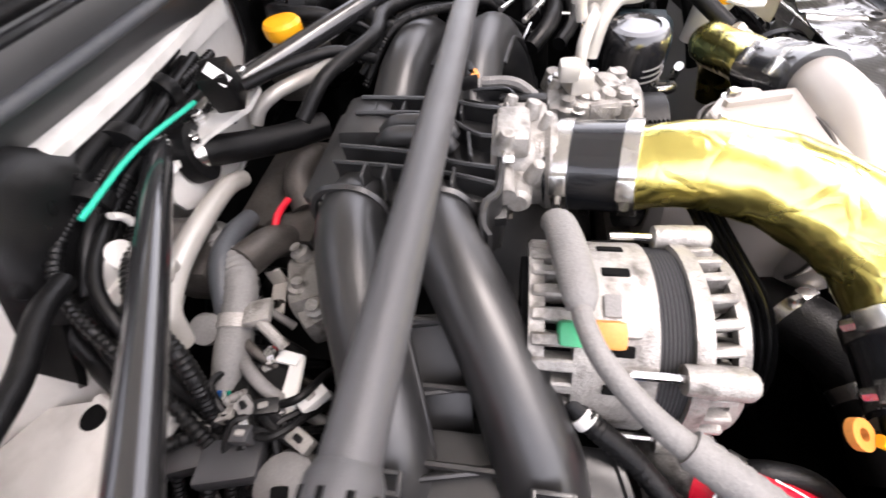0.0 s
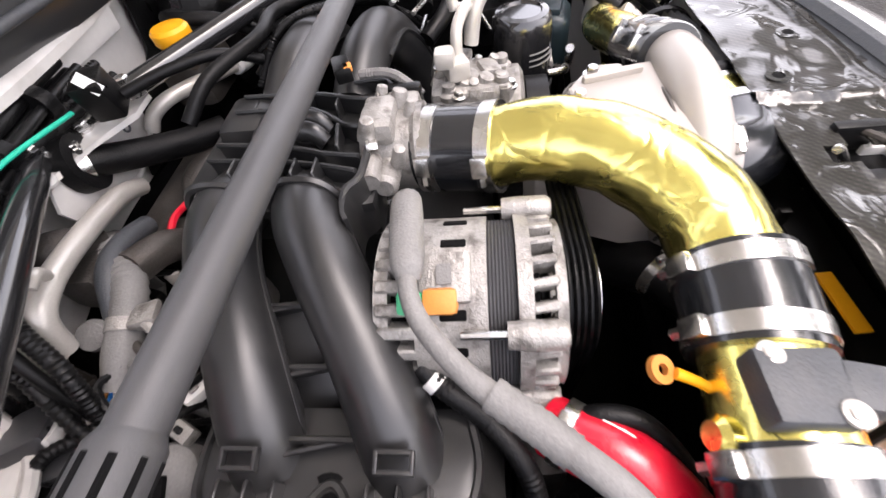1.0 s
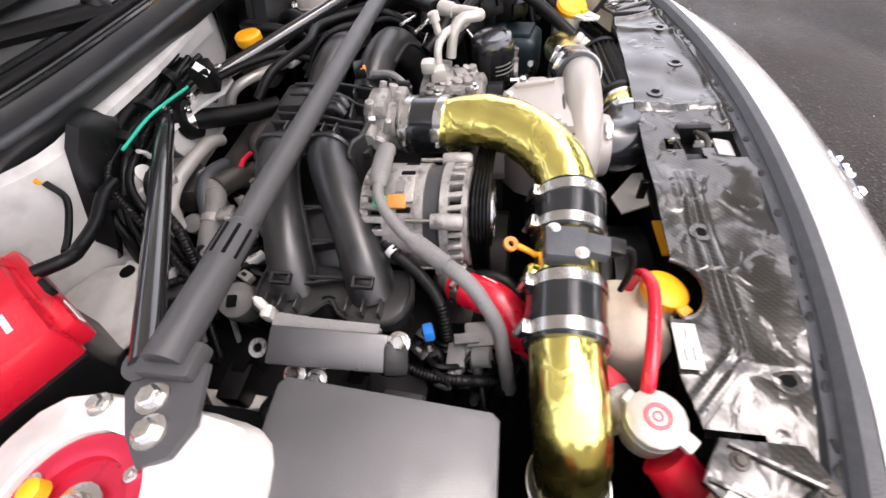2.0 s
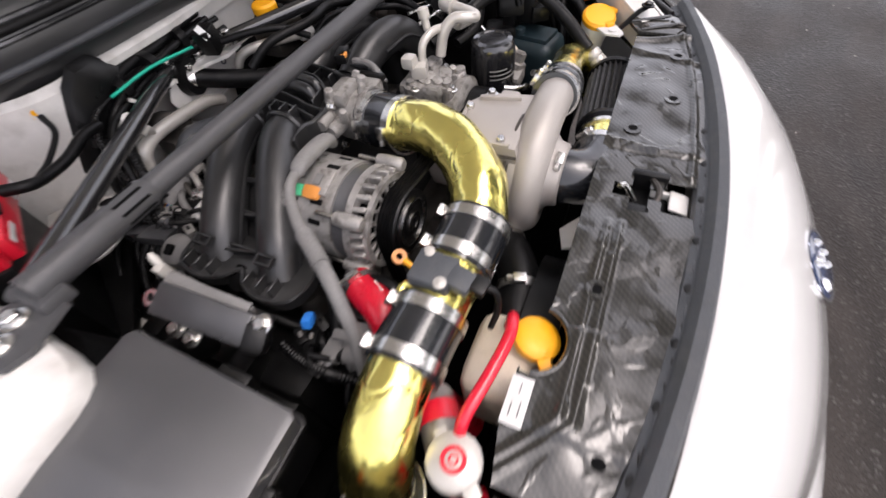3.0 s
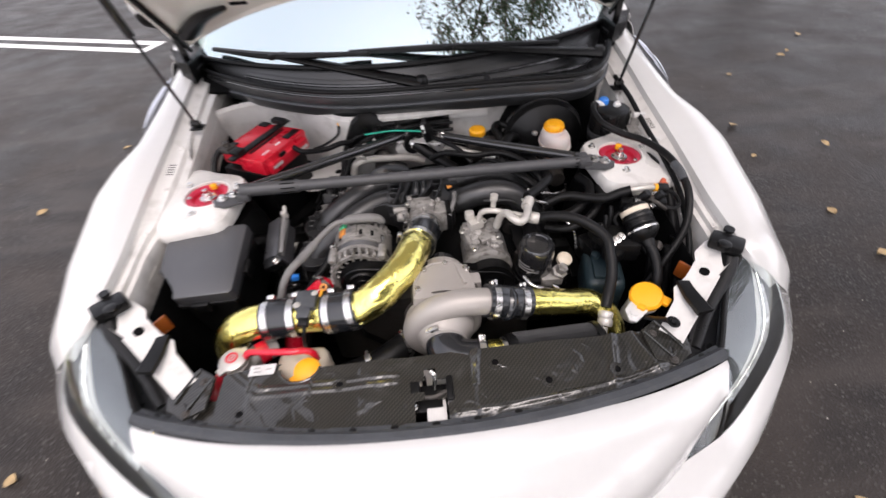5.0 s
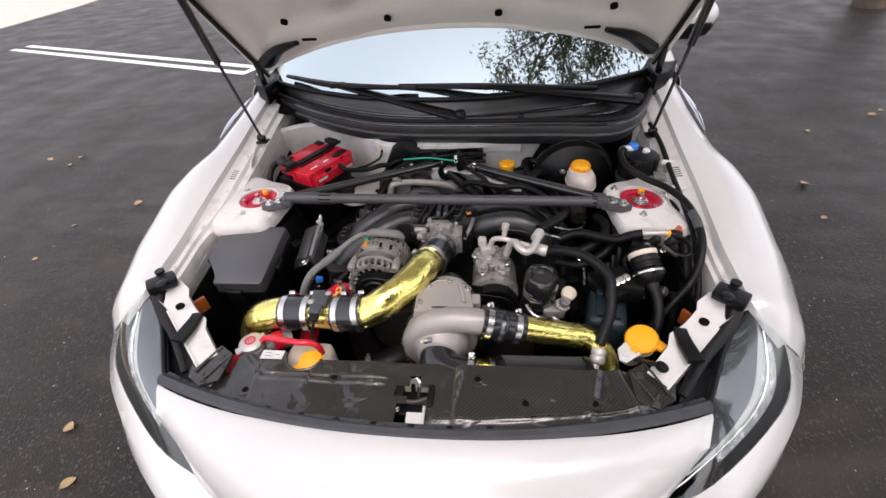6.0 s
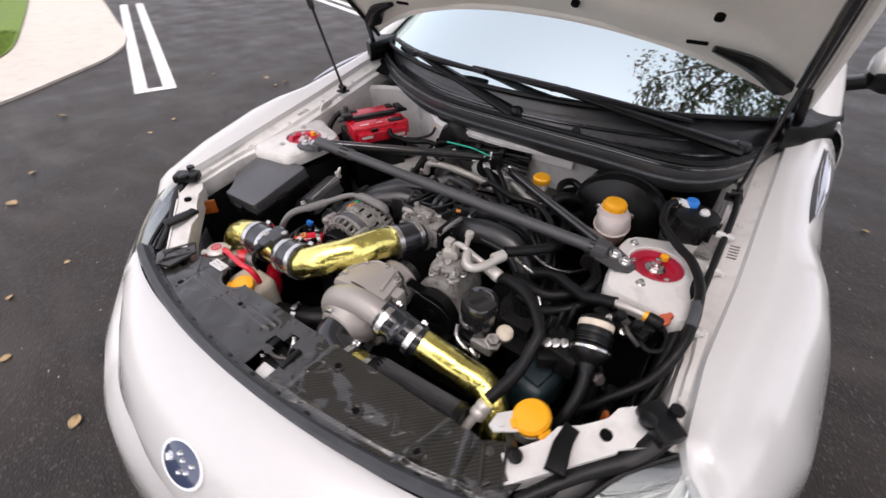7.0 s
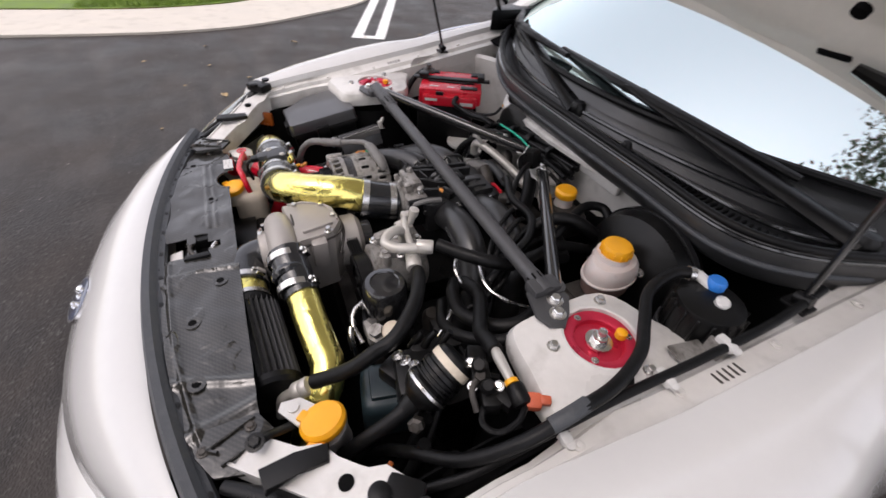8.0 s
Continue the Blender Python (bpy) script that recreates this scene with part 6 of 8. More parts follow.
lines = thing("ac_pipe", (0.18, -0.15, 0.70), "pale aluminium air-conditioning pipes with crimped sleeves", "pipe")
part("manifold_block", join(rbox((0.128, -0.148, 0.735), (0.034, 0.026, 0.022), 0.005, (0, 0, 20)), rbox((0.116, -0.138, 0.752), (0.022, 0.022, 0.02), 0.006)), "pipe", lines)
part("low_pipe", tube([(0.135, -0.150, 0.735), (0.142, -0.152, 0.768), (0.165, -0.160, 0.778), (0.195, -0.166, 0.772), (0.222, -0.168, 0.765), (0.242, -0.172, 0.760)], 0.0065, 14, 6), "pipe", lines)
part("high_pipe", tube([(0.175, -0.165, 0.735), (0.182, -0.172, 0.770), (0.192, -0.186, 0.788), (0.200, -0.204, 0.788), (0.214, -0.214, 0.784), (0.228, -0.204, 0.782), (0.238, -0.184, 0.782), (0.245, -0.162, 0.783)], 0.0088, 16, 6), "pipe", lines)
part("service_port", join(lathe([(0.006, 0), (0.006, 0.018), (0.009, 0.019), (0.009, 0.032), (0.006, 0.034)], (0.168, -0.15, 0.778), (0.1, 0.2, 1), 14)), "pipe", lines)
part("sleeve", lathe([(0.0125, 0), (0.0135, 0.004), (0.0135, 0.01), (0.012, 0.013), (0.0135, 0.016), (0.0135, 0.030), (0.012, 0.033)], (0.235, -0.172, 0.762), (0.9, -0.25, -0.1), 18), "pipe", lines)
part("sleeve", lathe([(0.0115, 0), (0.0125, 0.004), (0.0125, 0.024), (0.011, 0.028)], (0.240, -0.166, 0.783), (0.45, 0.85, 0.05), 18), "pipe", lines)

# ---- oil filter ----
of = thing("oil_filter", (0.254, -0.232, 0.6), "shiny black spin-on oil filter, cap upward", "filter")
part("canister", lathe([(0.039, 0), (0.040, 0.004), (0.040, 0.062), (0.038, 0.078), (0.034, 0.084), (0.026, 0.0855), (0.024, 0.083), (0.003, 0.083)], (0.254, -0.230, 0.648), n=40), "bar_gloss", of)
part("base_ring", join(ring(0.043, 0.03, 0.010, (0.254, -0.230, 0.640), n=32), lathe([(0.045, 0), (0.045, 0.05), (0.035, 0.055)], (0.254, -0.230, 0.585), n=24)), "plastic", of)
for k, z in enumerate((0.692, 0.684, 0.676)):
    part("print_bar", tube([(0.254 - 0.0405 * math.cos(a), -0.230 - 0.0405 * math.sin(a), z) for a in np.linspace(0.2, 1.0 + 0.25 * k, 6)], 0.0012, 5, 3), "grey_hose", of)
part("drain_fitting", join(lathe([(0.018, 0), (0.018, 0.012), (0.012, 0.014), (0.012, 0.03)], (0.302, -0.258, 0.655), (0.2, -0.3, 1), 6), rbox((0.285, -0.262, 0.645), (0.05, 0.03, 0.025), 0.006)), "alloy", of, "alloy adaptor with a brassy cap")
part("brass_cap", lathe([(0.017, 0), (0.017, 0.01), (0.013, 0.013)], (0.318, -0.238, 0.675), (0.1, -0.4, 1), 24), "cream", of, "dull brass cap")
for pts in ([(0.222, -0.262, 0.66), (0.235, -0.285, 0.655), (0.262, -0.293, 0.645), (0.288, -0.285, 0.63)], [(0.275, -0.30, 0.665), (0.29, -0.305, 0.655), (0.30, -0.302, 0.62)]):
    part("banjo_pipe", tube(pts, 0.006, 10, 6), "steel", of)


# ---- strut brace ----
brace = thing("strut_brace", (0, -0.03, 0.78), "grey powder-coated triangulated strut tower brace", "brace")
BAR_A, BAR_B = np.array((-0.418, -0.028, 0.809)), np.array((0.425, -0.028, 0.796))
part("cross_tube", tube([BAR_A, BAR_B], 0.0132, 28, 1), "bar", brace)
for s, e in ((-1, BAR_A), (1, BAR_B)):
    d = unit((BAR_B - BAR_A) * -s)
    fat = 0.0162 if s < 0 else 0.0145
    long = 0.135 if s < 0 else 0.04
    part("sleeve", tube([e, e + d * long, e + d * (long + 0.006)], [fat, fat, 0.0134], 24, 1), "bar", brace)
    for k in range(9):
        a = 2 * math.pi * k / 9
        p = e + d * (long - 0.004) + np.array((0, (fat - 0.0008) * math.cos(a), (fat - 0.0008) * math.sin(a)))
        part("crimp_slot", tube([p - d * (0.034 if s < 0 else 0.012), p], 0.0019, 6, 1), "dark", brace)
    foot = part("end_bracket", join(prism([(s * 0.41, -0.055), (s * 0.405, -0.002), (s * 0.440, 0.002), (s * 0.468, -0.018), (s * 0.487, -0.04), (s * 0.478, -0.06), (s * 0.455, -0.068)], 0.7905, 0.7965, 0.002), rbox((s * 0.412, -0.027, 0.799), (0.03, 0.05, 0.018), 0.005)), "bar", brace, "flat grey end bracket")
    for x, y in ((s * 0.441, -0.025), (s * 0.464, -0.037)):
        part("bolt", hexbolt((x, y, 0.797), r=0.0085, h=0.009), "steel", foot)
for pts in ([(-0.415, 0.001, 0.793), (-0.02, 0.255, 0.762)], [(0.415, -0.006, 0.792), (0.085, 0.210, 0.769)]):
    st = part("stay_tube", tube(pts, 0.0125, 22, 1), "bar_gloss", brace, "gloss black diagonal stay")
    part("stay_eye", join(lathe([(0.016, -0.006), (0.016, 0.006)], pts[1], n=18), hexbolt((pts[1][0], pts[1][1], pts[1][2] + 0.007), r=0.008, h=0.008)), "steel", st)
    part("stay_eye", lathe([(0.016, -0.006), (0.016, 0.006)], pts[0], n=18), "bar", st)
part("firewall_bracket", prism([(-0.045, 0.235), (-0.03, 0.265), (0.0, 0.28), (0.085, 0.262), (0.115, 0.235), (0.10, 0.205), (0.06, 0.20), (0.01, 0.225)], 0.748, 0.754, 0.002), "bay", brace, "pale painted bulkhead bracket")
for x, y, r in ((0.037, 0.248, 0.007), (0.063, 0.236, 0.010)):
    part("bracket_bolt", join(lathe([(r * 1.5, 0), (r * 1.5, 0.0015), (r, 0.0025)], (x, y, 0.754), n=20), hexbolt((x, y, 0.756), r=r, h=0.007)), "steel", brace)

# ---- battery ----
battery = thing("battery", (-0.42, 0.24, 0.58), "black battery with a bright red top cover", "battery")
BATT = pose(-0.419, 0.212, 0, 0, 0, 62)


def bx(c, s, bev=0.005):
    bm = rbox(c, s, bev)
    bm.transform(BATT)
    return bm


part("case", bx((-0.012, 0.004, 0.68), (0.168, 0.150, 0.17), 0.006), "plastic", battery)
lid = part("top_cover", join(bx((0, -0.03, 0.785), (0.185, 0.085, 0.044), 0.006), bx((0, 0.048, 0.792), (0.165, 0.062, 0.040), 0.006), bx((0, -0.076, 0.776), (0.16, 0.02, 0.030), 0.005)), "red_plastic", battery, "red plastic terminal cover")
part("strap", join(bx((0, 0.008, 0.812), (0.235, 0.022, 0.006), 0.002), bx((0.09, 0.012, 0.822), (0.022, 0.045, 0.014), 0.004), bx((-0.085, 0.012, 0.82), (0.03, 0.03, 0.012), 0.004)), "plastic", battery, "black hold-down strap")
for k, (x, wd) in enumerate(((-0.05, 0.04), (0.0, 0.03), (0.045, 0.035))):
    part("print_bar", bx((x, -0.05, 0.8076), (wd * 0.7, 0.005, 0.0008), 0), "label", lid, smooth=False)
for x, y, z, a, c in ((-0.055, -0.087, 0.780, 0.045, 0.012), (0.05, -0.087, 0.772, 0.05, 0.016)):
    part("front_label", bx((x, y, z), (a * 0.8, 0.0012, c * 0.6), 0), "white_plastic", lid, "white label with unreadable print", smooth=False)
for x, y, z, a, b, c in ((-0.03, -0.088, 0.800, 0.022, 0.006, 0.010), (0.055, -0.052, 0.8085, 0.05, 0.022, 0.004), (-0.06, 0.060, 0.813, 0.04, 0.02, 0.006), (0.072, 0.055, 0.812, 0.022, 0.03, 0.008), (0.0, -0.012, 0.8085, 0.14, 0.006, 0.004)):
    part("black_insert", bx((x, y, z), (a, b, c), 0.0015), "plastic", lid, "black moulded insert")
part("moulded_line", bx((0.02, -0.0725, 0.79), (0.10, 0.006, 0.010), 0.002), "red_plastic", lid)
part("terminal_clamp", join(bx((-0.075, 0.055, 0.815), (0.035, 0.03, 0.014), 0.004), lathe([(0.008, 0), (0.008, 0.02)], BATT @ Vector((-0.075, 0.055, 0.815)), n=12)), "dull_steel", battery)
solo("battery_cable", tube([(-0.505, 0.185, 0.815), (-0.535, 0.165, 0.805), (-0.545, 0.13, 0.77), (-0.52, 0.095, 0.72), (-0.47, 0.07, 0.69)], 0.0085, 12, 7), "rubber", "thick black battery cable", "cable")
solo("battery_cable", tube([(-0.335, 0.19, 0.79), (-0.312, 0.172, 0.785), (-0.29, 0.185, 0.775), (-0.25, 0.20, 0.77), (-0.21, 0.215, 0.775), (-0.18, 0.225, 0.77)], 0.0075, 12, 7), "rubber", "black battery cable joining the bulkhead loom", "cable")
solo("battery_tray", rbox((-0.42, 0.235, 0.585), (0.25, 0.24, 0.02), 0.006, (0, 0, 50)), "plastic", "flat black plastic battery tray", "tray")

# ---- fuse box ----
fuse = thing("fuse_box", (-0.47, -0.20, 0.58), "dark grey fuse box with a flat textured lid", "fuse box")
FM = Matrix.Translation((-0.47, -0.2, 0.742)) @ Matrix.Rotation(radians(10.5), 4, "X")
LID = [(0.068, 0.098), (0.066, -0.076), (0.060, -0.083), (-0.052, -0.085), (-0.058, -0.079), (-0.058, -0.052), (-0.080, -0.024), (-0.104, -0.014), (-0.110, 0.066), (-0.082, 0.100), (0.060, 0.104)]
part("lid", prism(LID, -0.030, 0.004, 0.006, FM), "lid", fuse)
part("box", prism([(x * 0.95, y * 0.95) for x, y in LID], -0.16, -0.032, 0.0, FM), "plastic", fuse)
part("lid_rim", prism([(x * 1.03, y * 1.03) for x, y in LID], -0.036, -0.026, 0.002, FM), "plastic", fuse)
for x, y, a in ((0.072, 0.0, 0), (-0.01, -0.088, 90)):
    c = rbox((x, y, -0.035), (0.012, 0.035, 0.03), 0.003, (0, 0, a))
    c.transform(FM)
    part("lid_clip", c, "plastic", fuse)
solo("fuse_box_mount", join(prism([(-0.60, -0.10), (-0.55, -0.06), (-0.53, -0.085), (-0.585, -0.135)], 0.735, 0.741, 0.002), hexbolt((-0.575, -0.105, 0.742), r=0.007, h=0.006)), "plastic", "black bracket beside the fuse box", "bracket")
solo("fuse_box_loom", tube([(-0.36, -0.04, 0.60), (-0.40, -0.04, 0.64), (-0.42, -0.06, 0.665), (-0.45, -0.085, 0.66)], 0.02, 12, 6), "rubber", "thick black loom entering the fuse box", "loom")

# ---- control module with an alloy stay, between fuse box and engine ----
mod = thing("control_module", (-0.345, -0.10, 0.62), "dark grey flat module under a pale alloy bracket", "module")
part("case", rbox((-0.347, -0.104, 0.694), (0.038, 0.118, 0.056), 0.004, (10, -24, 0)), "lid", mod)
part("end_cap", rbox((-0.350, -0.168, 0.688), (0.034, 0.026, 0.044), 0.007, (24, -24, 6)), "plastic", mod, "black tapered end cap")
part("bracket", join(rbox((-0.334, -0.102, 0.7225), (0.012, 0.108, 0.0035), 0.0012, (11, -18, 0)), rbox((-0.329, -0.102, 0.714), (0.0035, 0.108, 0.014), 0.0012, (11, 0, 0))), "grey_hose", mod, "pale grey folded strip")
part("clip", join(rbox((-0.334, -0.046, 0.738), (0.014, 0.011, 0.022), 0.004, (10, -10, 0)), lathe([(0.005, 0), (0.005, 0.010), (0.002, 0.016)], (-0.332, -0.044, 0.746), (0.2, 0.4, 1), 10)), "pipe", mod, "pale upright clip")
part("cover_edge", rbox((-0.369, -0.104, 0.701), (0.004, 0.104, 0.012), 0.0015, (10, -24, 0)), "bar_gloss", mod, "gloss black lower edge")
part("ring_terminal", ring(0.010, 0.005, 0.004, (-0.360, -0.034, 0.712), (-0.5, 0, 1), 16), "steel", mod)
for x, y, z in ((-0.340, -0.176, 0.706), (-0.376, -0.070, 0.690), (-0.378, -0.092, 0.684)):
    part("screw", hexbolt((x, y, z), (-0.4, 0, 1), 0.008, 0.008), "steel", mod)

# ---- fluid reservoirs ----
brake = thing("brake_reservoir", (0.39, 0.137, 0.69), "translucent brake fluid reservoir with an orange cap", "reservoir")
part("cap", lathe([(0.025, 0), (0.0262, 0.003), (0.0262, 0.015), (0.023, 0.020), (0.010, 0.0215)], (0.388, 0.142, 0.795), n=32), "orange", brake, "orange-yellow screw cap")
for k in range(14):
    a = 2 * math.pi * k / 14
    part("cap_grip", rbox((0.388 + 0.0262 * math.cos(a), 0.142 + 0.0262 * math.sin(a), 0.8035), (0.0035, 0.003, 0.012), 0.001, (0, 0, math.degrees(a)), seg=1), "orange", brake)
part("neck", lathe([(0.033, 0), (0.030, 0.008), (0.029, 0.014)], (0.386, 0.140, 0.784), n=28), "tank", brake)
oval = Matrix.Translation((0.394, 0.140, 0)) @ Matrix.Rotation(radians(8), 4, "Z") @ Matrix.Diagonal((0.74, 1.02, 1, 1))


def bowl(prof):
    bm = lathe(prof, (0, 0, 0), n=36)
    bm.transform(oval)
    return bm


part("tank", bowl([(0.053, 0.757), (0.053, 0.768), (0.050, 0.779), (0.043, 0.787), (0.026, 0.790)]), "tank", brake)
part("fluid_level", bowl([(0.026, 0.712), (0.040, 0.716), (0.049, 0.728), (0.052, 0.754)]), "fluid", brake, "brownish fluid seen through the plastic")
part("tank_seam", bowl([(0.052, 0.7535), (0.0565, 0.7545), (0.0565, 0.7575), (0.052, 0.7585)]), "tank", brake)
part("master_cylinder", join(tube([(0.385, 0.05, 0.69), (0.385, 0.20, 0.70)], 0.022, 18, 2), rbox((0.385, 0.12, 0.705), (0.05, 0.09, 0.025), 0.006)), "dull_steel", brake)
servo = thing("brake_servo", (0.385, 0.24, 0.60), "round gloss-black brake servo on the bulkhead", "brake servo")
part("front_shell", lathe([(0.03, -0.004), (0.055, 0), (0.085, 0.012), (0.112, 0.03), (0.118, 0.052)], (0.385, 0.18, 0.722), (0, 1, 0), 48), "plastic", servo)
part("rolled_rim", ring(0.122, 0.108, 0.012, (0.385, 0.234, 0.722), (0, 1, 0), 48), "bar_gloss", servo)
part("rear_shell", lathe([(0.118, 0.066), (0.10, 0.10), (0.06, 0.12), (0.03, 0.122)], (0.385, 0.18, 0.722), (0, 1, 0), 48), "plastic", servo)
for a in (50, 130):
    part("stud", hexbolt((0.385 + 0.06 * math.cos(radians(a)), 0.178, 0.722 + 0.06 * math.sin(radians(a))), (0, -1, 0), 0.006, 0.008), "steel", servo)

clutch = thing("clutch_reservoir", (0.19, 0.20, 0.70), "small pale reservoir with an orange cap", "reservoir")
part("cap", lathe([(0.0215, 0), (0.0232, 0.003), (0.0232, 0.014), (0.020, 0.018), (0.008, 0.019)], (0.184, 0.198, 0.772), n=30), "orange", clutch, "orange-yellow screw cap")
part("neck", lathe([(0.022, 0), (0.019, 0.008), (0.019, 0.026)], (0.184, 0.198, 0.748), n=28), "tank", clutch)
part("tank", rbox((0.196, 0.196, 0.725), (0.09, 0.06, 0.055), 0.014), "dull_steel", clutch)

wash = thing("washer_filler", (0.43, -0.38, 0.62), "white washer filler neck with an orange flap cap", "filler")
part("cap", join(lathe([(0.030, 0), (0.032, 0.003), (0.032, 0.010), (0.028, 0.015), (0.008, 0.017)], (0.442, -0.379, 0.690), (-0.26, -0.18, 1), 22), rbox((0.470, -0.396, 0.697), (0.022, 0.022, 0.009), 0.004, (0, 0, 40)), rbox((0.424, -0.402, 0.694), (0.018, 0.016, 0.008), 0.003, (0, 0, 40))), "orange", wash, "orange-yellow filler cap")
part("neck", lathe([(0.022, 0), (0.025, 0.05), (0.030, 0.062), (0.030, 0.07)], (0.434, -0.366, 0.62), (0.1, -0.2, 1), 24), "white_plastic", wash)
part("tab", join(prism([(0.388, -0.428), (0.400, -0.434), (0.432, -0.412), (0.438, -0.385), (0.415, -0.378), (0.390, -0.402)], 0.688, 0.692, 0.0015), lathe([(0.008, 0), (0.008, 0.004)], (0.403, -0.414, 0.691), n=14)), "white_plastic", wash, "white mounting tab")
solo("washer_bracket", join(tube([(0.420, -0.415, 0.680), (0.430, -0.432, 0.695), (0.440, -0.449, 0.712), (0.450, -0.463, 0.719)], 0.0075, 8, 5, flat=0.4), hexbolt((0.448, -0.462, 0.721), (0.1, -0.1, 1), 0.008, 0.006)), "plastic", "black strap bracket bolted to the lamp support", "bracket")

cool = thing("coolant_reservoir", (-0.255, -0.43, 0.5), "cream overflow tank with an orange cap", "reservoir")
part("tank", join(rbox((-0.258, -0.420, 0.600), (0.10, 0.075, 0.12), 0.024, seg=3), lathe([(0.03, 0), (0.022, 0.02), (0.020, 0.03)], (-0.239, -0.444, 0.638), (0.1, -0.25, 1), 24)), "cream", cool)
part("cap", join(lathe([(0.024, 0), (0.0255, 0.003), (0.0255, 0.012), (0.02, 0.016), (0.006, 0.017)], (-0.237, -0.449, 0.663), (0.1, -0.25, 1), 28), rbox((-0.258, -0.464, 0.671), (0.02, 0.014, 0.006), 0.002, (0, 0, 35))), "orange", cool, "orange flip cap")
solo("overflow_hose", tube([(-0.362, -0.412, 0.678), (-0.345, -0.413, 0.698), (-0.305, -0.421, 0.704), (-0.262, -0.427, 0.706), (-0.238, -0.424, 0.700), (-0.226, -0.420, 0.680), (-0.228, -0.415, 0.64)], 0.0065, 14, 8), "red_hose", "thin bright red overflow hose", "hose")

rad = thing("radiator_neck", (-0.38, -0.416, 0.64), "alloy radiator neck under a silver pressure cap", "radiator neck")
part("cap_top", join(lathe([(0.024, 0), (0.026, 0.003), (0.026, 0.010), (0.021, 0.014), (0.004, 0.015)], (-0.381, -0.416, 0.676), n=16), rbox((-0.396, -0.437, 0.683), (0.020, 0.016, 0.007), 0.003, (0, 0, 45)), rbox((-0.366, -0.398, 0.683), (0.016, 0.014, 0.007), 0.003, (0, 0, 45))), "pipe", rad)
part("emblem", join(ring(0.012, 0.008, 0.0008, (-0.381, -0.416, 0.6915), n=18), ring(0.005, 0.003, 0.0008, (-0.381, -0.416, 0.6915), n=12)), "red_plastic", rad)
part("filler_neck", join(lathe([(0.024, 0), (0.026, 0.03), (0.022, 0.034)], (-0.381, -0.416, 0.642), n=24), tube([(-0.375, -0.405, 0.645), (-0.35, -0.385, 0.650), (-0.325, -0.365, 0.640)], 0.021, 18, 5)), "alloy", rad)
part("red_sleeve", tube([(-0.352, -0.387, 0.650), (-0.345, -0.382, 0.649), (-0.338, -0.376, 0.647)], 0.0225, 18, 3), "red_hose", rad, "red hose end")
part("red_sleeve", tube([(-0.402, -0.43, 0.645), (-0.412, -0.44, 0.638), (-0.42, -0.45, 0.62)], 0.023, 18, 3), "red_hose", rad, "red hose end")
rh = solo("radiator_hose", tube([(-0.232, -0.220, 0.652), (-0.244, -0.238, 0.660), (-0.260, -0.270, 0.661), (-0.284, -0.300, 0.640), (-0.302, -0.327, 0.60), (-0.306, -0.350, 0.55), (-0.30, -0.39, 0.48)], 0.0225, 24, 8), "red_hose", "bright red silicone radiator hose", "hose")
clamp(rh, (-0.238, -0.229, 0.6565), (-0.5, -0.8, 0.1), 0.0228, 0.010, (0, 0.3, 1))
part("print_bar", tube([(-0.236, -0.250, 0.679), (-0.246, -0.266, 0.6815), (-0.257, -0.281, 0.678)], 0.0022, 6, 4, flat=0.3), "label", rh, "small pale print")
solo("water_outlet", tube([(-0.20, -0.195, 0.61), (-0.213, -0.203, 0.636), (-0.236, -0.226, 0.655)], 0.019, 20, 4), "alloy", "cast alloy water outlet", "pipe")

can = thing("charcoal_canister", (0.545, 0.16, 0.72), "black ribbed canister with a blue cap and clamp", "canister")
part("body", lathe([(0.045, 0), (0.050, 0.006), (0.050, 0.085), (0.046, 0.098), (0.03, 0.103)], (0.548, 0.16, 0.735), n=40), "plastic", can)
for k in range(16):
    a = 2 * math.pi * k / 16
    part("rib", rbox((0.548 + 0.0505 * math.cos(a), 0.16 + 0.0505 * math.sin(a), 0.805), (0.003, 0.004, 0.05), 0.001, (0, 0, math.degrees(a)), seg=1), "plastic", can)
part("blue_cap", lathe([(0.0125, 0), (0.0138, 0.003), (0.0138, 0.014), (0.011, 0.018), (0.004, 0.0185)], (0.532, 0.182, 0.834), n=24), "blue", can, "bright blue cap")
part("white_cap", lathe([(0.009, 0), (0.010, 0.009), (0.007, 0.012)], (0.560, 0.160, 0.836), (0.2, -0.2, 1), 20), "white_plastic", can)
part("barb", join(tube([(0.53, 0.175, 0.836), (0.515, 0.173, 0.843), (0.504, 0.169, 0.844)], 0.008, 12, 4)), "white_plastic", can)
part("strap", ring(0.0525, 0.0495, 0.014, (0.548, 0.16, 0.758), n=40), "bar", can, "dark steel strap")
part("strap_bolt", join(rbox((0.545, 0.104, 0.765), (0.016, 0.014, 0.022), 0.003), hexbolt((0.545, 0.096, 0.765), (0, -1, 0), 0.006)), "steel", can)

# ---- bypass valve and the parts on the car's left ----
bv = thing("bypass_valve", (0.465, -0.22, 0.62), "black ribbed valve with a cream band", "valve")
d = unit((0.15, -0.72, -0.42))
c0 = np.array((0.468, -0.203, 0.778))
part("body", lathe([(0.018, -0.010), (0.027, -0.005), (0.029, 0.0), (0.029, 0.018), (0.032, 0.02), (0.032, 0.026), (0.028, 0.028), (0.028, 0.04), (0.033, 0.046), (0.033, 0.056), (0.026, 0.066), (0.015, 0.075), (0.012, 0.09)], c0, d, 36), "plastic", bv)
part("cream_band", ring(0.0302, 0.028, 0.011, c0 + d * 0.002, d, 36), "cream", bv, "cream plastic band")
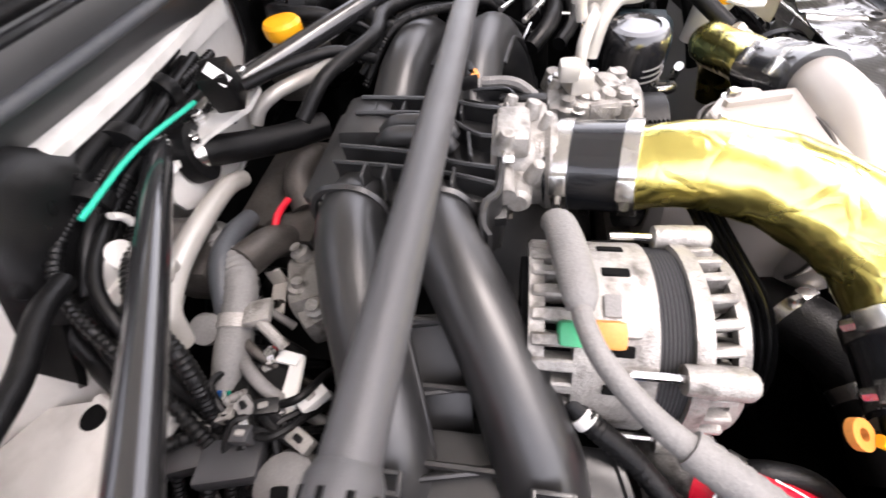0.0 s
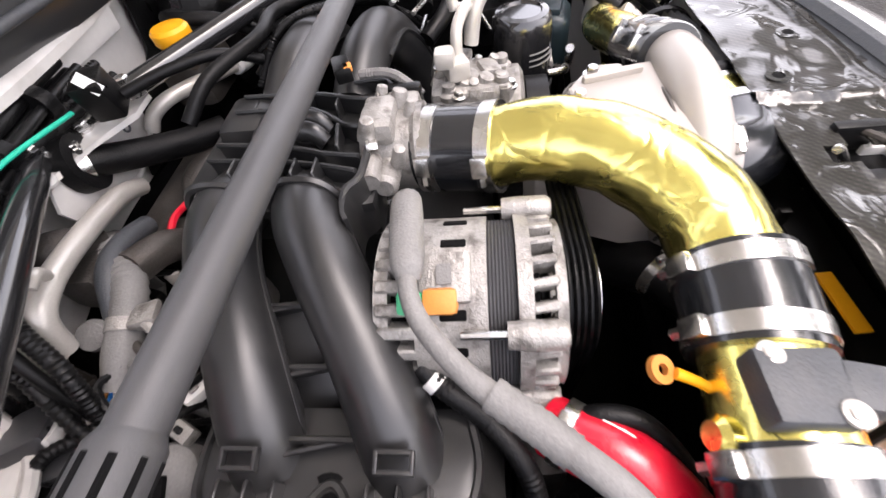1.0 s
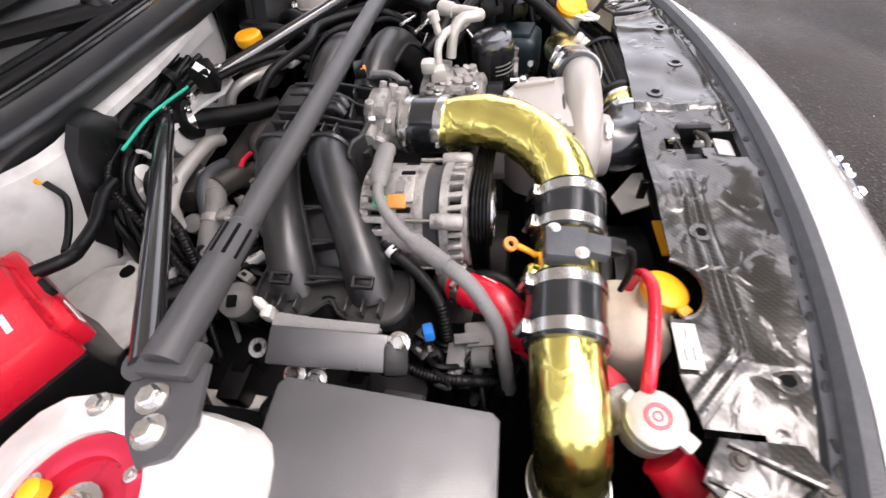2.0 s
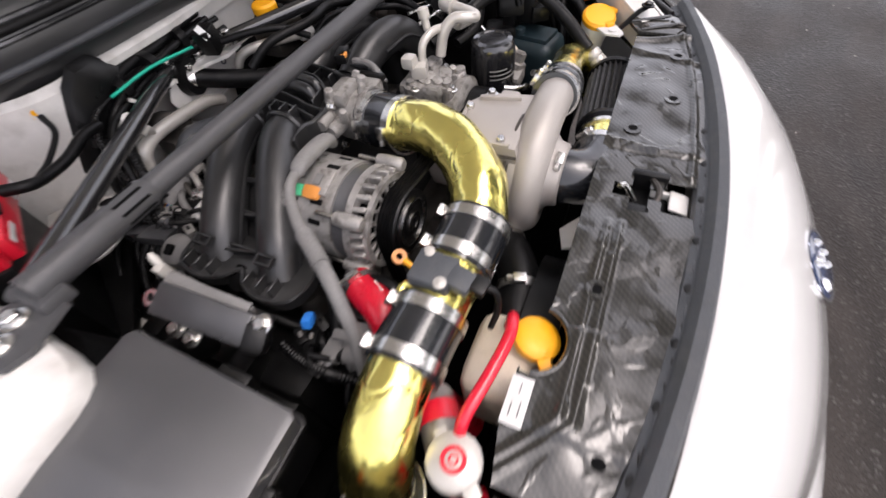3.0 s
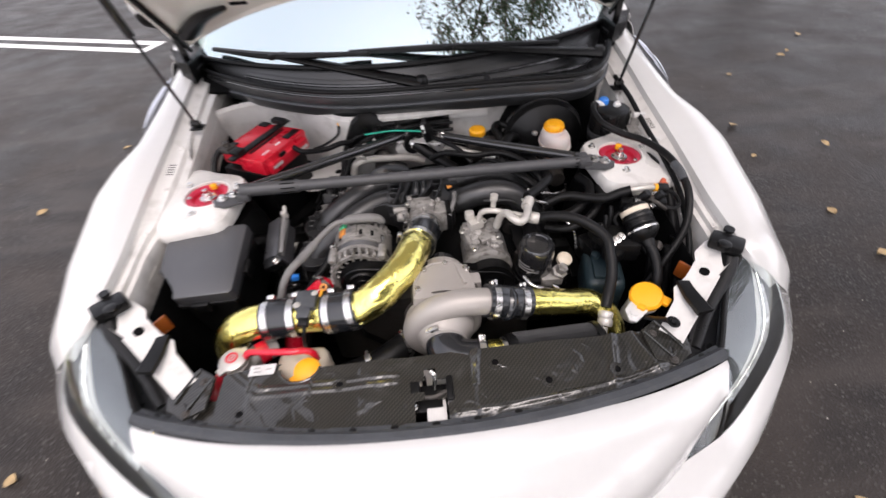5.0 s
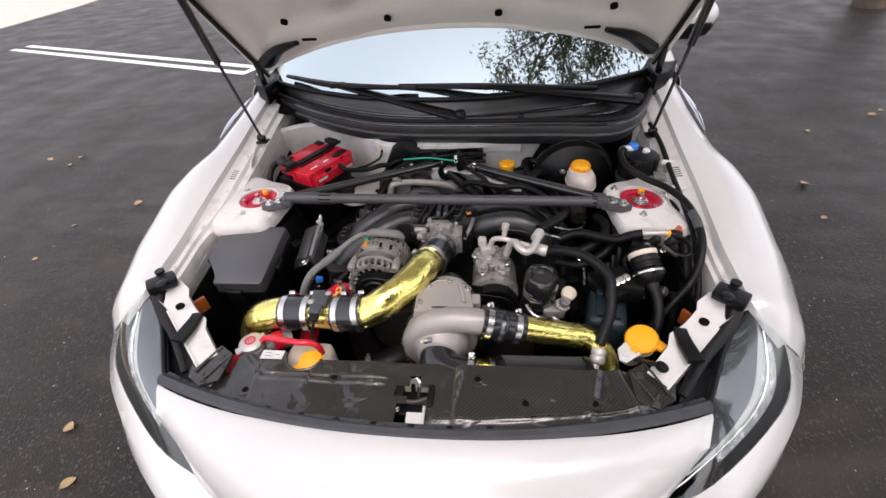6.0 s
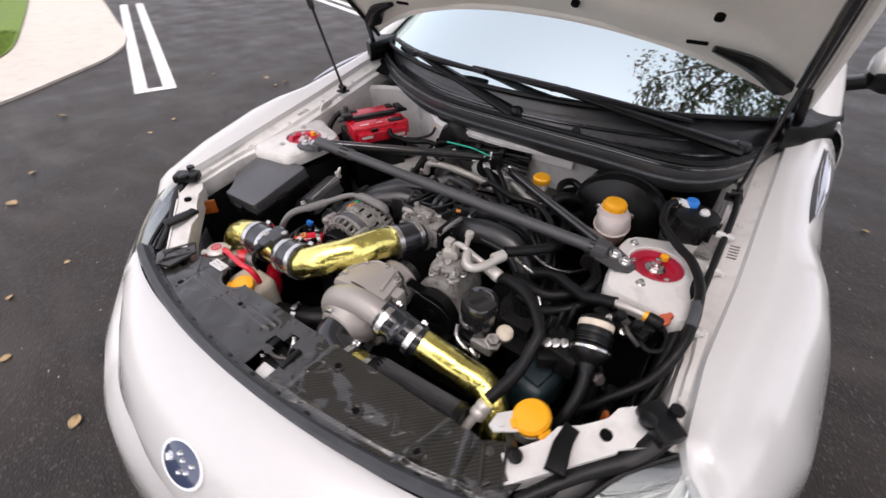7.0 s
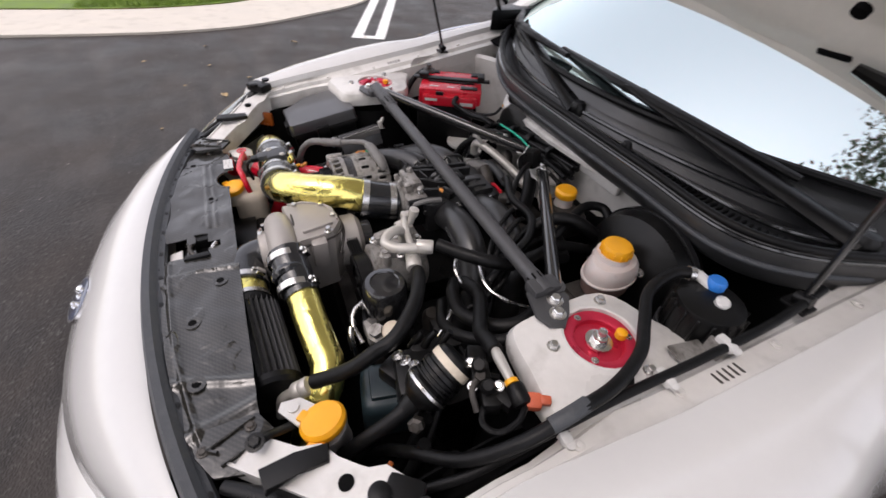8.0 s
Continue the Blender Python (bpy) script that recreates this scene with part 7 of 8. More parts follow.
for k in range(4):
    part("groove_ring", ring(0.0312, 0.028, 0.0025, c0 + d * (0.022 + 0.0055 * k), d, 36), "rubber", bv)
part("steel_band", ring(0.034, 0.032, 0.004, c0 + d * 0.049, d, 36), "steel", bv)
part("base", join(rbox((0.438, -0.240, 0.715), (0.075, 0.07, 0.05), 0.012, (0, 0, -12)), rbox((0.405, -0.215, 0.722), (0.035, 0.05, 0.035), 0.008, (0, 10, 20)), rbox((0.415, -0.268, 0.712), (0.04, 0.035, 0.03), 0.007, (0, 0, 30))), "plastic", bv)
part("lower_nut", lathe([(0.010, 0), (0.011, 0.004), (0.011, 0.012), (0.007, 0.015)], (0.502, -0.268, 0.722), (0.6, -0.6, 0.6), 6), "dull_steel", bv)
for x, y, z, h in ((0.420, -0.205, 0.735, 0.045), (0.405, -0.220, 0.735, 0.034), (0.392, -0.235, 0.728, 0.03)):
    part("port", tube([(x, y, z), (x + 0.003, y + 0.006, z + h * 0.6), (x + 0.004, y + 0.016, z + h)], [0.0065, 0.0055, 0.005], 10, 4), "rubber", bv)
for x, y in ((0.408, -0.262), (0.420, -0.255), (0.432, -0.247)):
    part("flange_screw", hexbolt((x, y, 0.741), (-0.3, -0.4, 1), 0.006, 0.006), "steel", bv)
solo("valve_hose", tube([c0 + d * 0.085, (0.488, -0.300, 0.722), (0.486, -0.330, 0.700), (0.478, -0.350, 0.67), (0.462, -0.37, 0.62), (0.445, -0.385, 0.57)], 0.0105, 14, 7), "rubber", "black hose from the valve towards the front", "hose")

# long hose along the left wing
wing_hose = thing("wing_hose", (0.58, -0.03, 0.78), "long black hose along the wing", "hose")
part("hose", tube([(0.505, 0.170, 0.844), (0.490, 0.144, 0.840), (0.498, 0.092, 0.828), (0.536, 0.050, 0.817), (0.570, 0.008, 0.818), (0.594, -0.055, 0.818), (0.600, -0.123, 0.811), (0.598, -0.185, 0.788), (0.575, -0.242, 0.745), (0.522, -0.288, 0.695), (0.476, -0.310, 0.62), (0.45, -0.33, 0.55)], 0.0085, 14, 8), "rubber", wing_hose)
part("sleeve", tube([(0.598, -0.10, 0.8137), (0.600, -0.123, 0.811), (0.600, -0.150, 0.803)], 0.0098, 14, 3), "seal", wing_hose, "dusty grey sleeve")
part("spring_clip", ring(0.0115, 0.0095, 0.008, (0.500, 0.162, 0.843), (1, 1.5, 0), 18), "steel", wing_hose)
solo("wing_cable", tube([(0.606, 0.30, 0.86), (0.612, 0.20, 0.842), (0.608, 0.08, 0.818), (0.602, -0.05, 0.80), (0.598, -0.15, 0.775), (0.588, -0.24, 0.73), (0.57, -0.30, 0.70)], 0.0065, 12, 6), "rubber", "thin black cable clipped to the wing", "cable")
solo("wing_loom", tube([(0.56, 0.06, 0.75), (0.585, 0.0, 0.775), (0.592, -0.09, 0.768), (0.585, -0.18, 0.72), (0.58, -0.25, 0.66), (0.56, -0.32, 0.62)], 0.013, 12, 6), "rubber", "taped black loom beside the apron", "loom")
for y, z in ((0.02, 0.806), (-0.13, 0.778), (0.12, 0.826)):
    solo("cable_clip", join(rbox((0.606, y, z), (0.026, 0.014, 0.012), 0.004), lathe([(0.006, 0), (0.006, 0.004)], (0.62, y, z), (0, 0, 1), 10)), "white_plastic", "white plastic cable clip on the wing", "clip", group="wing clips")
solo("wing_bracket", join(rbox((0.588, 0.09, 0.80), (0.03, 0.05, 0.004), 0.0015, (0, 0, -10)), rbox((0.60, 0.115, 0.81), (0.025, 0.006, 0.028), 0.002)), "alloy", "small pale bracket beside the canister", "bracket")

# solenoid rail in front of the left strut tower
rail = thing("solenoid_valve", (0.49, -0.16, 0.74), "black solenoid with alloy fitting and yellow tag", "valve")
part("alloy_fitting", tube([(0.478, -0.150, 0.789), (0.498, -0.154, 0.793), (0.518, -0.157, 0.796), (0.530, -0.158, 0.796)], [0.0065, 0.0075, 0.0065, 0.006], 14, 4), "pipe", rail, "bright alloy fitting")
part("yellow_tag", ring(0.0088, 0.005, 0.006, (0.530, -0.158, 0.796), (1, -0.1, -0.05), 16), "orange", rail, "yellow tag ring")
part("coil", join(rbox((0.500, -0.182, 0.772), (0.044, 0.026, 0.026), 0.006, (0, 0, -20)), rbox((0.470, -0.172, 0.768), (0.03, 0.026, 0.024), 0.005, (0, 0, -25)), rbox((0.533, -0.186, 0.774), (0.030, 0.024, 0.024), 0.005, (0, 0, -20))), "plastic", rail)
part("orange_boot", join(rbox((0.560, -0.142, 0.784), (0.020, 0.020, 0.020), 0.005, (0, 15, -30)), rbox((0.566, -0.130, 0.788), (0.012, 0.016, 0.012), 0.004, (0, 15, -30))), "boot_orange", rail, "reddish orange boot")
part("lead", tube([(0.560, -0.152, 0.785), (0.574, -0.172, 0.782), (0.574, -0.198, 0.776), (0.556, -0.208, 0.772), (0.538, -0.198, 0.774)], 0.0042, 8, 6), "rubber", rail)
part("solenoid_body", join(lathe([(0.011, 0), (0.012, 0.004), (0.012, 0.022), (0.009, 0.026)], (0.536, -0.156, 0.792), (1, -0.1, -0.1), 18), lathe([(0.010, 0), (0.010, 0.022), (0.007, 0.026)], (0.492, -0.180, 0.784), (0.3, -0.3, 0.8), 16), lathe([(0.009, 0), (0.009, 0.020), (0.006, 0.024)], (0.522, -0.186, 0.784), (0.3, -0.2, 0.8), 16), rbox((0.542, -0.170, 0.776), (0.024, 0.018, 0.024), 0.004, (10, 0, 25))), "rubber", rail)
part("banjo", join(lathe([(0.007, 0), (0.007, 0.008)], (0.508, -0.190, 0.790), (0.3, 0, 1), 6), tube([(0.508, -0.190, 0.792), (0.520, -0.206, 0.788), (0.540, -0.208, 0.772)], 0.004, 8, 5)), "dull_steel", rail)
for x, y, z in ((0.483, -0.188, 0.786), (0.512, -0.200, 0.781), (0.528, -0.172, 0.789)):
    part("terminal", hexbolt((x, y, z), (0.2, -0.4, 1), 0.0045, 0.005), "steel", rail)
for k in range(3):
    solo("tower_loom", tube([(0.50 - 0.016 * k, -0.150 - 0.01 * k, 0.752), (0.485 - 0.02 * k, -0.185, 0.758 - 0.012 * k), (0.49 - 0.015 * k, -0.225, 0.735 - 0.01 * k), (0.52 - 0.02 * k, -0.26, 0.69)], 0.0042 + 0.001 * k, 10, 6, rib=(0.004, 0.0007)), "rubber", "thin black loom below the strut tower", "loom", group="tower looms")
solo("vacuum_hose", tube([(0.482, -0.151, 0.789), (0.457, -0.147, 0.779), (0.430, -0.142, 0.765), (0.395, -0.122, 0.757), (0.35, -0.10, 0.75), (0.30, -0.10, 0.73)], 0.0115, 14, 6), "rubber", "black vacuum hose from the solenoid", "hose")

# air-conditioning hoses
solo("ac_hose", tube([(0.258, -0.174, 0.748), (0.291, -0.183, 0.764), (0.346, -0.211, 0.770), (0.388, -0.257, 0.758), (0.391, -0.292, 0.740), (0.386, -0.330, 0.712), (0.362, -0.380, 0.675)], 0.0115, 18, 8), "rubber", "thick black air-conditioning hose", "hose")
solo("hose_ferrule", join(lathe([(0.013, 0), (0.015, 0.004), (0.015, 0.012), (0.0135, 0.015), (0.015, 0.018), (0.015, 0.028), (0.013, 0.031)], (0.362, -0.386, 0.67), (-0.25, -0.75, -0.6), 18), tube([(0.352, -0.41, 0.65), (0.345, -0.43, 0.63), (0.34, -0.44, 0.58)], 0.009, 12, 4)), "pipe", "crimped pale aluminium hose end", "fitting")
solo("ac_hose", tube([(0.250, -0.132, 0.785), (0.28, -0.105, 0.783), (0.315, -0.068, 0.782), (0.325, -0.02, 0.768), (0.315, 0.04, 0.762), (0.30, 0.10, 0.752), (0.31, 0.17, 0.73)], 0.0115, 18, 8), "rubber", "thick black hose passing under the brace", "hose")
solo("vent_hose", tube([(0.045, 0.135, 0.745), (0.085, 0.112, 0.772), (0.159, 0.078, 0.777), (0.224, 0.080, 0.776), (0.276, 0.042, 0.772), (0.305, -0.016, 0.764), (0.32, -0.06, 0.735)], 0.0078, 14, 7), "rubber", "thin black vent hose over the runners", "hose")
solo("servo_hose", tube([(0.262, 0.12, 0.735), (0.247, 0.168, 0.766), (0.236, 0.211, 0.776), (0.252, 0.243, 0.774), (0.284, 0.236, 0.762), (0.315, 0.21, 0.73)], 0.0095, 14, 7), "rubber", "black vacuum hose curling to the servo", "hose")
for k in range(4):
    solo("runner_loom", tube([(0.15 + 0.03 * k, 0.10 + 0.012 * k, 0.72), (0.19 + 0.028 * k, 0.06, 0.772 - 0.006 * k), (0.235 + 0.022 * k, 0.0, 0.772 - 0.008 * k), (0.285 + 0.015 * k, -0.045, 0.755 - 0.01 * k), (0.33, -0.06 - 0.015 * k, 0.69)], 0.0040 + 0.0008 * (k % 2), 10, 6, rib=(0.004, 0.0008)), "rubber", "thin corrugated loom over the intake runners", "loom", group="runner looms")
solo("heater_hose", tube([(0.30, 0.20, 0.745), (0.275, 0.16, 0.775), (0.255, 0.13, 0.78), (0.24, 0.10, 0.765), (0.235, 0.06, 0.74)], 0.013, 16, 7), "rubber", "curved black heater hose", "hose")
solo("breather_hose", tube([(0.27, -0.10, 0.70), (0.31, -0.125, 0.715), (0.36, -0.13, 0.72), (0.41, -0.10, 0.735), (0.425, -0.06, 0.745), (0.41, -0.02, 0.745)], 0.012, 16, 7), "rubber", "black breather hose looping by the tower", "hose")
solo("breather_hose", tube([(0.30, -0.14, 0.69), (0.35, -0.16, 0.70), (0.40, -0.15, 0.72), (0.44, -0.11, 0.74), (0.445, -0.07, 0.745)], 0.010, 16, 7), "rubber", "black breather hose looping by the tower", "hose")
for pts in ([(0.25, -0.09, 0.745), (0.285, -0.112, 0.752), (0.31, -0.108, 0.735), (0.30, -0.09, 0.70)], [(0.27, -0.06, 0.752), (0.33, -0.075, 0.742), (0.37, -0.05, 0.73), (0.39, 0.0, 0.71)], [(0.33, -0.13, 0.72), (0.36, -0.165, 0.70), (0.365, -0.19, 0.66)]):
    solo("sensor_wire", tube(pts, 0.0032, 8, 7), "steel", "thin bright wire among the hoses", "wire", group="loose wires")
solo("vacuum_tank", join(rbox((0.405, -0.262, 0.620), (0.085, 0.115, 0.10), 0.022, (0, 0, -12), seg=3), rbox((0.405, -0.262, 0.672), (0.055, 0.085, 0.012), 0.005, (0, 0, -12)), lathe([(0.010, 0), (0.010, 0.012), (0.006, 0.014)], (0.39, -0.24, 0.676), n=14)), "teal_can", "dark teal squared tank with rounded edges", "tank")
solo("relay_bracket", join(rbox((0.40, -0.20, 0.66), (0.05, 0.07, 0.06), 0.01, (0, 0, 15)), rbox((0.405, -0.215, 0.70), (0.03, 0.025, 0.03), 0.005)), "plastic", "black relay block behind the valve", "relay")
for x, y in ((0.56, -0.24), (0.53, -0.27), (0.50, -0.255)):
    solo("conduit", tube([(x, y, 0.72), (x + 0.005, y - 0.03, 0.64), (x - 0.01, y - 0.06, 0.55), (x - 0.03, y - 0.08, 0.45)], 0.009, 10, 6), "rubber", "black conduit running down beside the apron", "conduit", group="left conduits")
solo("side_reflector", rbox((0.548, -0.335, 0.70), (0.008, 0.05, 0.04), 0.004, (0, 0, 35)), "amber", "amber lamp housing seen past the support", "reflector")
solo("side_reflector", rbox((-0.548, -0.335, 0.70), (0.008, 0.05, 0.04), 0.004, (0, 0, -35)), "amber", "amber lamp housing seen past the support", "reflector")

# ---- wiring along the bulkhead ----
box = thing("sensor_box", (0.04, 0.2, 0.76), "small black module with a white label", "module")
part("case", rbox((0.043, 0.203, 0.788), (0.032, 0.030, 0.042), 0.004, (0, -12, 15)), "plastic", box)
part("label", rbox((0.030, 0.192, 0.806), (0.011, 0.002, 0.022), 0.0, (-20, -30, -40)), "label", box, smooth=False)
part("lead", tube([(0.055, 0.19, 0.78), (0.085, 0.15, 0.785), (0.12, 0.11, 0.78), (0.15, 0.08, 0.755)], 0.006, 10, 6), "rubber", box)
solo("ground_wire", tube([(-0.139, 0.226, 0.789), (-0.06, 0.232, 0.790), (0.024, 0.228, 0.782)], 0.0024, 10, 5), "teal_wire", "teal green wire along the bulkhead", "wire")
for k in range(3):
    z, y = 0.775 - 0.016 * k, 0.258 - 0.010 * k
    solo("loom", tube([(0.12, y, z + 0.01), (0.02, y + 0.012, z + 0.006), (-0.08, y + 0.002, z + 0.004), (-0.17, y - 0.02 - 0.01 * k, z), (-0.21, y - 0.06 - 0.012 * k, z - 0.04), (-0.22 - 0.012 * k, y - 0.09, z - 0.12)], 0.0042 + 0.0012 * (k % 3), 10, 6, rib=(0.0045, 0.0010) if k != 1 else None), "plastic", "taped black wiring loom on the bulkhead", "loom", group="bulkhead looms")
shield_rows = []
for x, y, top, low in ((0.10, 0.294, 0.790, 0.770), (0.06, 0.288, 0.794, 0.766), (-0.02, 0.280, 0.798, 0.757), (-0.085, 0.268, 0.808, 0.755), (-0.115, 0.258, 0.834, 0.748), (-0.150, 0.250, 0.836, 0.736), (-0.172, 0.250, 0.818, 0.722), (-0.190, 0.255, 0.782, 0.708), (-0.210, 0.262, 0.738, 0.684), (-0.224, 0.270, 0.702, 0.660)):
    mid = 0.5 * (top + low)
    shield_rows.append([(x, y + 0.012, low), (x, y, low + 0.008), (x, y - 0.006, mid), (x, y, top - 0.008), (x, y + 0.010, top)])
chan = thing("loom_shield", (-0.05, 0.27, 0.70), "black plastic loom channel along the bulkhead", "channel")
part("cover", sheet(shield_rows, 0.003), "plastic", chan)
for x, y, z in ((-0.03, 0.266, 0.785), (-0.10, 0.254, 0.785), (-0.170, 0.249, 0.755)):
    part("moulded_rib", rbox((x, y, z - 0.004), (0.006, 0.008, 0.034), 0.003), "plastic", chan)
    part("push_clip", lathe([(0.008, 0), (0.007, 0.003), (0.002, 0.004)], (x - 0.02, y + 0.004, z + 0.015), (0, -1, 0.1), 14), "rubber", chan)
trunk = thing("bulkhead_harness", (-0.06, 0.25, 0.78), "bundle of taped black looms along the bulkhead", "harness")
for k, (dy, dz, r) in enumerate(((0.0, 0.0, 0.0085), (-0.012, -0.010, 0.0065), (-0.016, 0.007, 0.005), (0.004, 0.016, 0.007), (-0.008, -0.024, 0.0055))):
    q = [(0.11, 0.290, 0.790), (0.06, 0.282, 0.790), (-0.01, 0.270 - 0.002 * k, 0.790), (-0.08, 0.262, 0.785 + 0.003 * (k % 2)), (-0.135, 0.256, 0.772), (-0.172, 0.252, 0.748), (-0.196, 0.252, 0.716), (-0.212, 0.254 - 0.004 * k, 0.680), (-0.222, 0.25, 0.63)]
    part("loom", tube([(x, y + dy, z + dz - 0.010) for x, y, z in q], r, 12, 6, rib=(0.005, 0.0010) if k in (1, 4) else None), "rubber" if k % 2 else "plastic", trunk)
for x, y, z, a in ((-0.05, 0.260, 0.786, (1, 0.1, 0)), (-0.115, 0.254, 0.777, (1, 0.1, 0.2)), (-0.185, 0.248, 0.732, (0.4, 0, 1)), (0.03, 0.270, 0.788, (1, -0.2, 0))):
    part("tape_wrap", lathe([(0.021, 0), (0.0215, 0.003), (0.0215, 0.011), (0.021, 0.014)], (x, y, z), a, 18, 0.8), "rubber", trunk)
solo("loom_clip", join(rbox((-0.215, 0.283, 0.80), (0.013, 0.006, 0.012), 0.002), lathe([(0.005, 0), (0.005, 0.005)], (-0.215, 0.281, 0.804), (0, -1, 0), 12)), "orange", "yellow clip on the white bulkhead", "clip")
solo("cable_tie_wire", tube([(-0.215, 0.272, 0.80), (-0.222, 0.255, 0.78), (-0.26, 0.235, 0.765), (-0.29, 0.215, 0.765)], 0.004, 8, 6), "rubber", "black cable from the yellow clip", "cable")
part("cream_shield", rbox((0.15, 0.298, 0.795), (0.16, 0.012, 0.035), 0.004, (8, 0, 0)), "bay", car, "pale heat shield strip")

# pale coolant pipes and rubber hoses left of the plenum
cpipe = solo("coolant_pipe", tube([(0.024, 0.230, 0.682), (-0.012, 0.222, 0.701), (-0.07, 0.208, 0.716), (-0.12, 0.193, 0.727), (-0.153, 0.182, 0.731), (-0.176, 0.178, 0.722), (-0.186, 0.182, 0.69)], 0.0105, 16, 7), "pipe", "bare pale coolant pipe behind the plenum", "pipe")
part("branch", tube([(-0.142, 0.186, 0.732), (-0.146, 0.176, 0.744), (-0.154, 0.166, 0.756), (-0.166, 0.164, 0.754)], 0.0052, 10, 5), "pipe", cpipe)
solo("coolant_pipe", tube([(0.090, 0.226, 0.712), (0.097, 0.216, 0.728), (0.110, 0.198, 0.738), (0.135, 0.180, 0.738), (0.165, 0.166, 0.733), (0.190, 0.158, 0.728), (0.206, 0.153, 0.725)], 0.0085, 14, 7), "pipe", "bare pale pipe with a white sleeve", "pipe")
solo("pipe_sleeve", lathe([(0.0115, 0), (0.013, 0.003), (0.013, 0.008), (0.0115, 0.010), (0.013, 0.012), (0.013, 0.026), (0.011, 0.03)], (0.202, 0.154, 0.725), (1, -0.3, -0.1), 18), "white_plastic", "white ribbed pipe sleeve", "fitting")
solo("fuel_hose", tube([(0.228, 0.147, 0.722), (0.255, 0.138, 0.726), (0.285, 0.122, 0.735), (0.32, 0.10, 0.738)], 0.0125, 14, 6), "rubber", "black hose from the white sleeve", "hose")
heater = solo("heater_hose", tube([(-0.014, 0.250, 0.742), (0.005, 0.238, 0.735), (0.045, 0.213, 0.714), (0.08, 0.185, 0.699), (0.115, 0.152, 0.690)], 0.0165, 18, 7), "rubber", "thick black heater hose with small print", "hose")
clamp(heater, (-0.001, 0.242, 0.737), (0.8, -0.55, -0.3), 0.0167, 0.011, (0, 0, 1))
solo("water_valve", join(tube([(-0.11, 0.242, 0.705), (-0.095, 0.228, 0.715), (-0.07, 0.222, 0.69)], 0.018, 14, 5), rbox((-0.10, 0.215, 0.675), (0.05, 0.05, 0.05), 0.01)), "dull_steel", "dark cast water connection", "fitting")
# pale plate on the bulkhead through which the heater hose passes
plate = thing("bulkhead_plate", (0.03, 0.24, 0.69), "pale painted plate on the bulkhead round the heater hose", "plate")
STAND = Matrix.Translation((0, 0.242, 0)) @ Matrix.Rotation(radians(90), 4, "X")
part("sheet", prism([(-0.046, 0.744), (0.020, 0.748), (0.108, 0.744), (0.110, 0.720), (0.096, 0.706), (0.083, 0.694), (0.022, 0.682), (-0.028, 0.694), (-0.053, 0.708), (-0.058, 0.724)], -0.002, 0.002, 0.001, STAND), "bay", plate)
part("folded_edge", tube([(-0.028, 0.238, 0.694), (0.022, 0.238, 0.682), (0.083, 0.238, 0.694), (0.096, 0.238, 0.706), (0.110, 0.238, 0.720)], 0.003, 8, 4), "bay", plate)
part("grommet", ring(0.030, 0.017, 0.016, (-0.006, 0.246, 0.740), (0.35, -1, 0.1), 30), "rubber", plate, "black rubber grommet")
part("stud", join(lathe([(0.010, 0), (0.010, 0.003), (0.006, 0.004), (0.006, 0.012)], (-0.046, 0.236, 0.755), (0, -0.5, 1), 14)), "white_plastic", plate)
part("mark", ring(0.006, 0.0035, 0.0012, (0.074, 0.2395, 0.729), (0, -1, 0), 14), "ink", plate)
# pale stamped lugs on the bulkhead beside the looms
lug = thing("loom_bracket", (-0.14, 0.235, 0.72), "pale stamped bracket behind the bulkhead looms", "bracket")
part("upper_arm", tube([(-0.118, 0.232, 0.770), (-0.112, 0.230, 0.762), (-0.112, 0.228, 0.748), (-0.120, 0.228, 0.738)], [0.006, 0.007, 0.007, 0.006], 10, 4, flat=0.5), "bay", lug)
part("lower_pad", join(rbox((-0.150, 0.226, 0.744), (0.036, 0.008, 0.026), 0.003, (10, 15, 0)), lathe([(0.012, 0), (0.012, 0.006), (0.007, 0.008)], (-0.143, 0.223, 0.751), (0, -1, 0.4), 16), rbox((-0.166, 0.224, 0.733), (0.02, 0.010, 0.014), 0.003)), "bay", lug)
solo("knock_connector", join(rbox((-0.245, 0.205, 0.650), (0.05, 0.04, 0.03), 0.006, (0, 20, 30)), rbox((-0.262, 0.165, 0.640), (0.025, 0.05, 0.02), 0.004, (0, 0, 20))), "lid", "dark grey connector by the head", "connector")
solo("injector_plug", rbox((-0.175, 0.115, 0.66), (0.009, 0.008, 0.008), 0.002), "red_plastic", "tiny red injector plug beside the looms", "connector")
for k in range(6):
    x, y, z = -0.20 - 0.02 * (k % 3), 0.06 + 0.018 * k, 0.64 + 0.008 * (k % 2)
    solo("engine_loom", tube([(x, y, z), (x - 0.025, y + 0.03, z + 0.01), (x - 0.06, y + 0.045, z - 0.02), (x - 0.10, y + 0.04, z - 0.08)], 0.0036 + 0.0008 * (k % 3), 10, 6, rib=(0.004, 0.0009)), "rubber" if k % 3 else "grey_hose", "ribbed engine loom near the brace", "loom", group="engine looms")
harness = thing("wiring_harness", (-0.14, 0.16, 0.66), "dusty grey corrugated harness with taped end and coloured wires", "harness")
part("conduit", tube([(-0.04, 0.245, 0.655), (-0.072, 0.215, 0.682), (-0.105, 0.172, 0.686), (-0.135, 0.156, 0.680), (-0.165, 0.153, 0.670)], 0.0145, 16, 7, rib=(0.005, 0.0012)), "grey_hose", harness)
part("taped_end", tube([(-0.160, 0.153, 0.672), (-0.180, 0.151, 0.665), (-0.208, 0.152, 0.652)], [0.0145, 0.0155, 0.012], 14, 5, wobble=0.06), "grey_hose", harness)
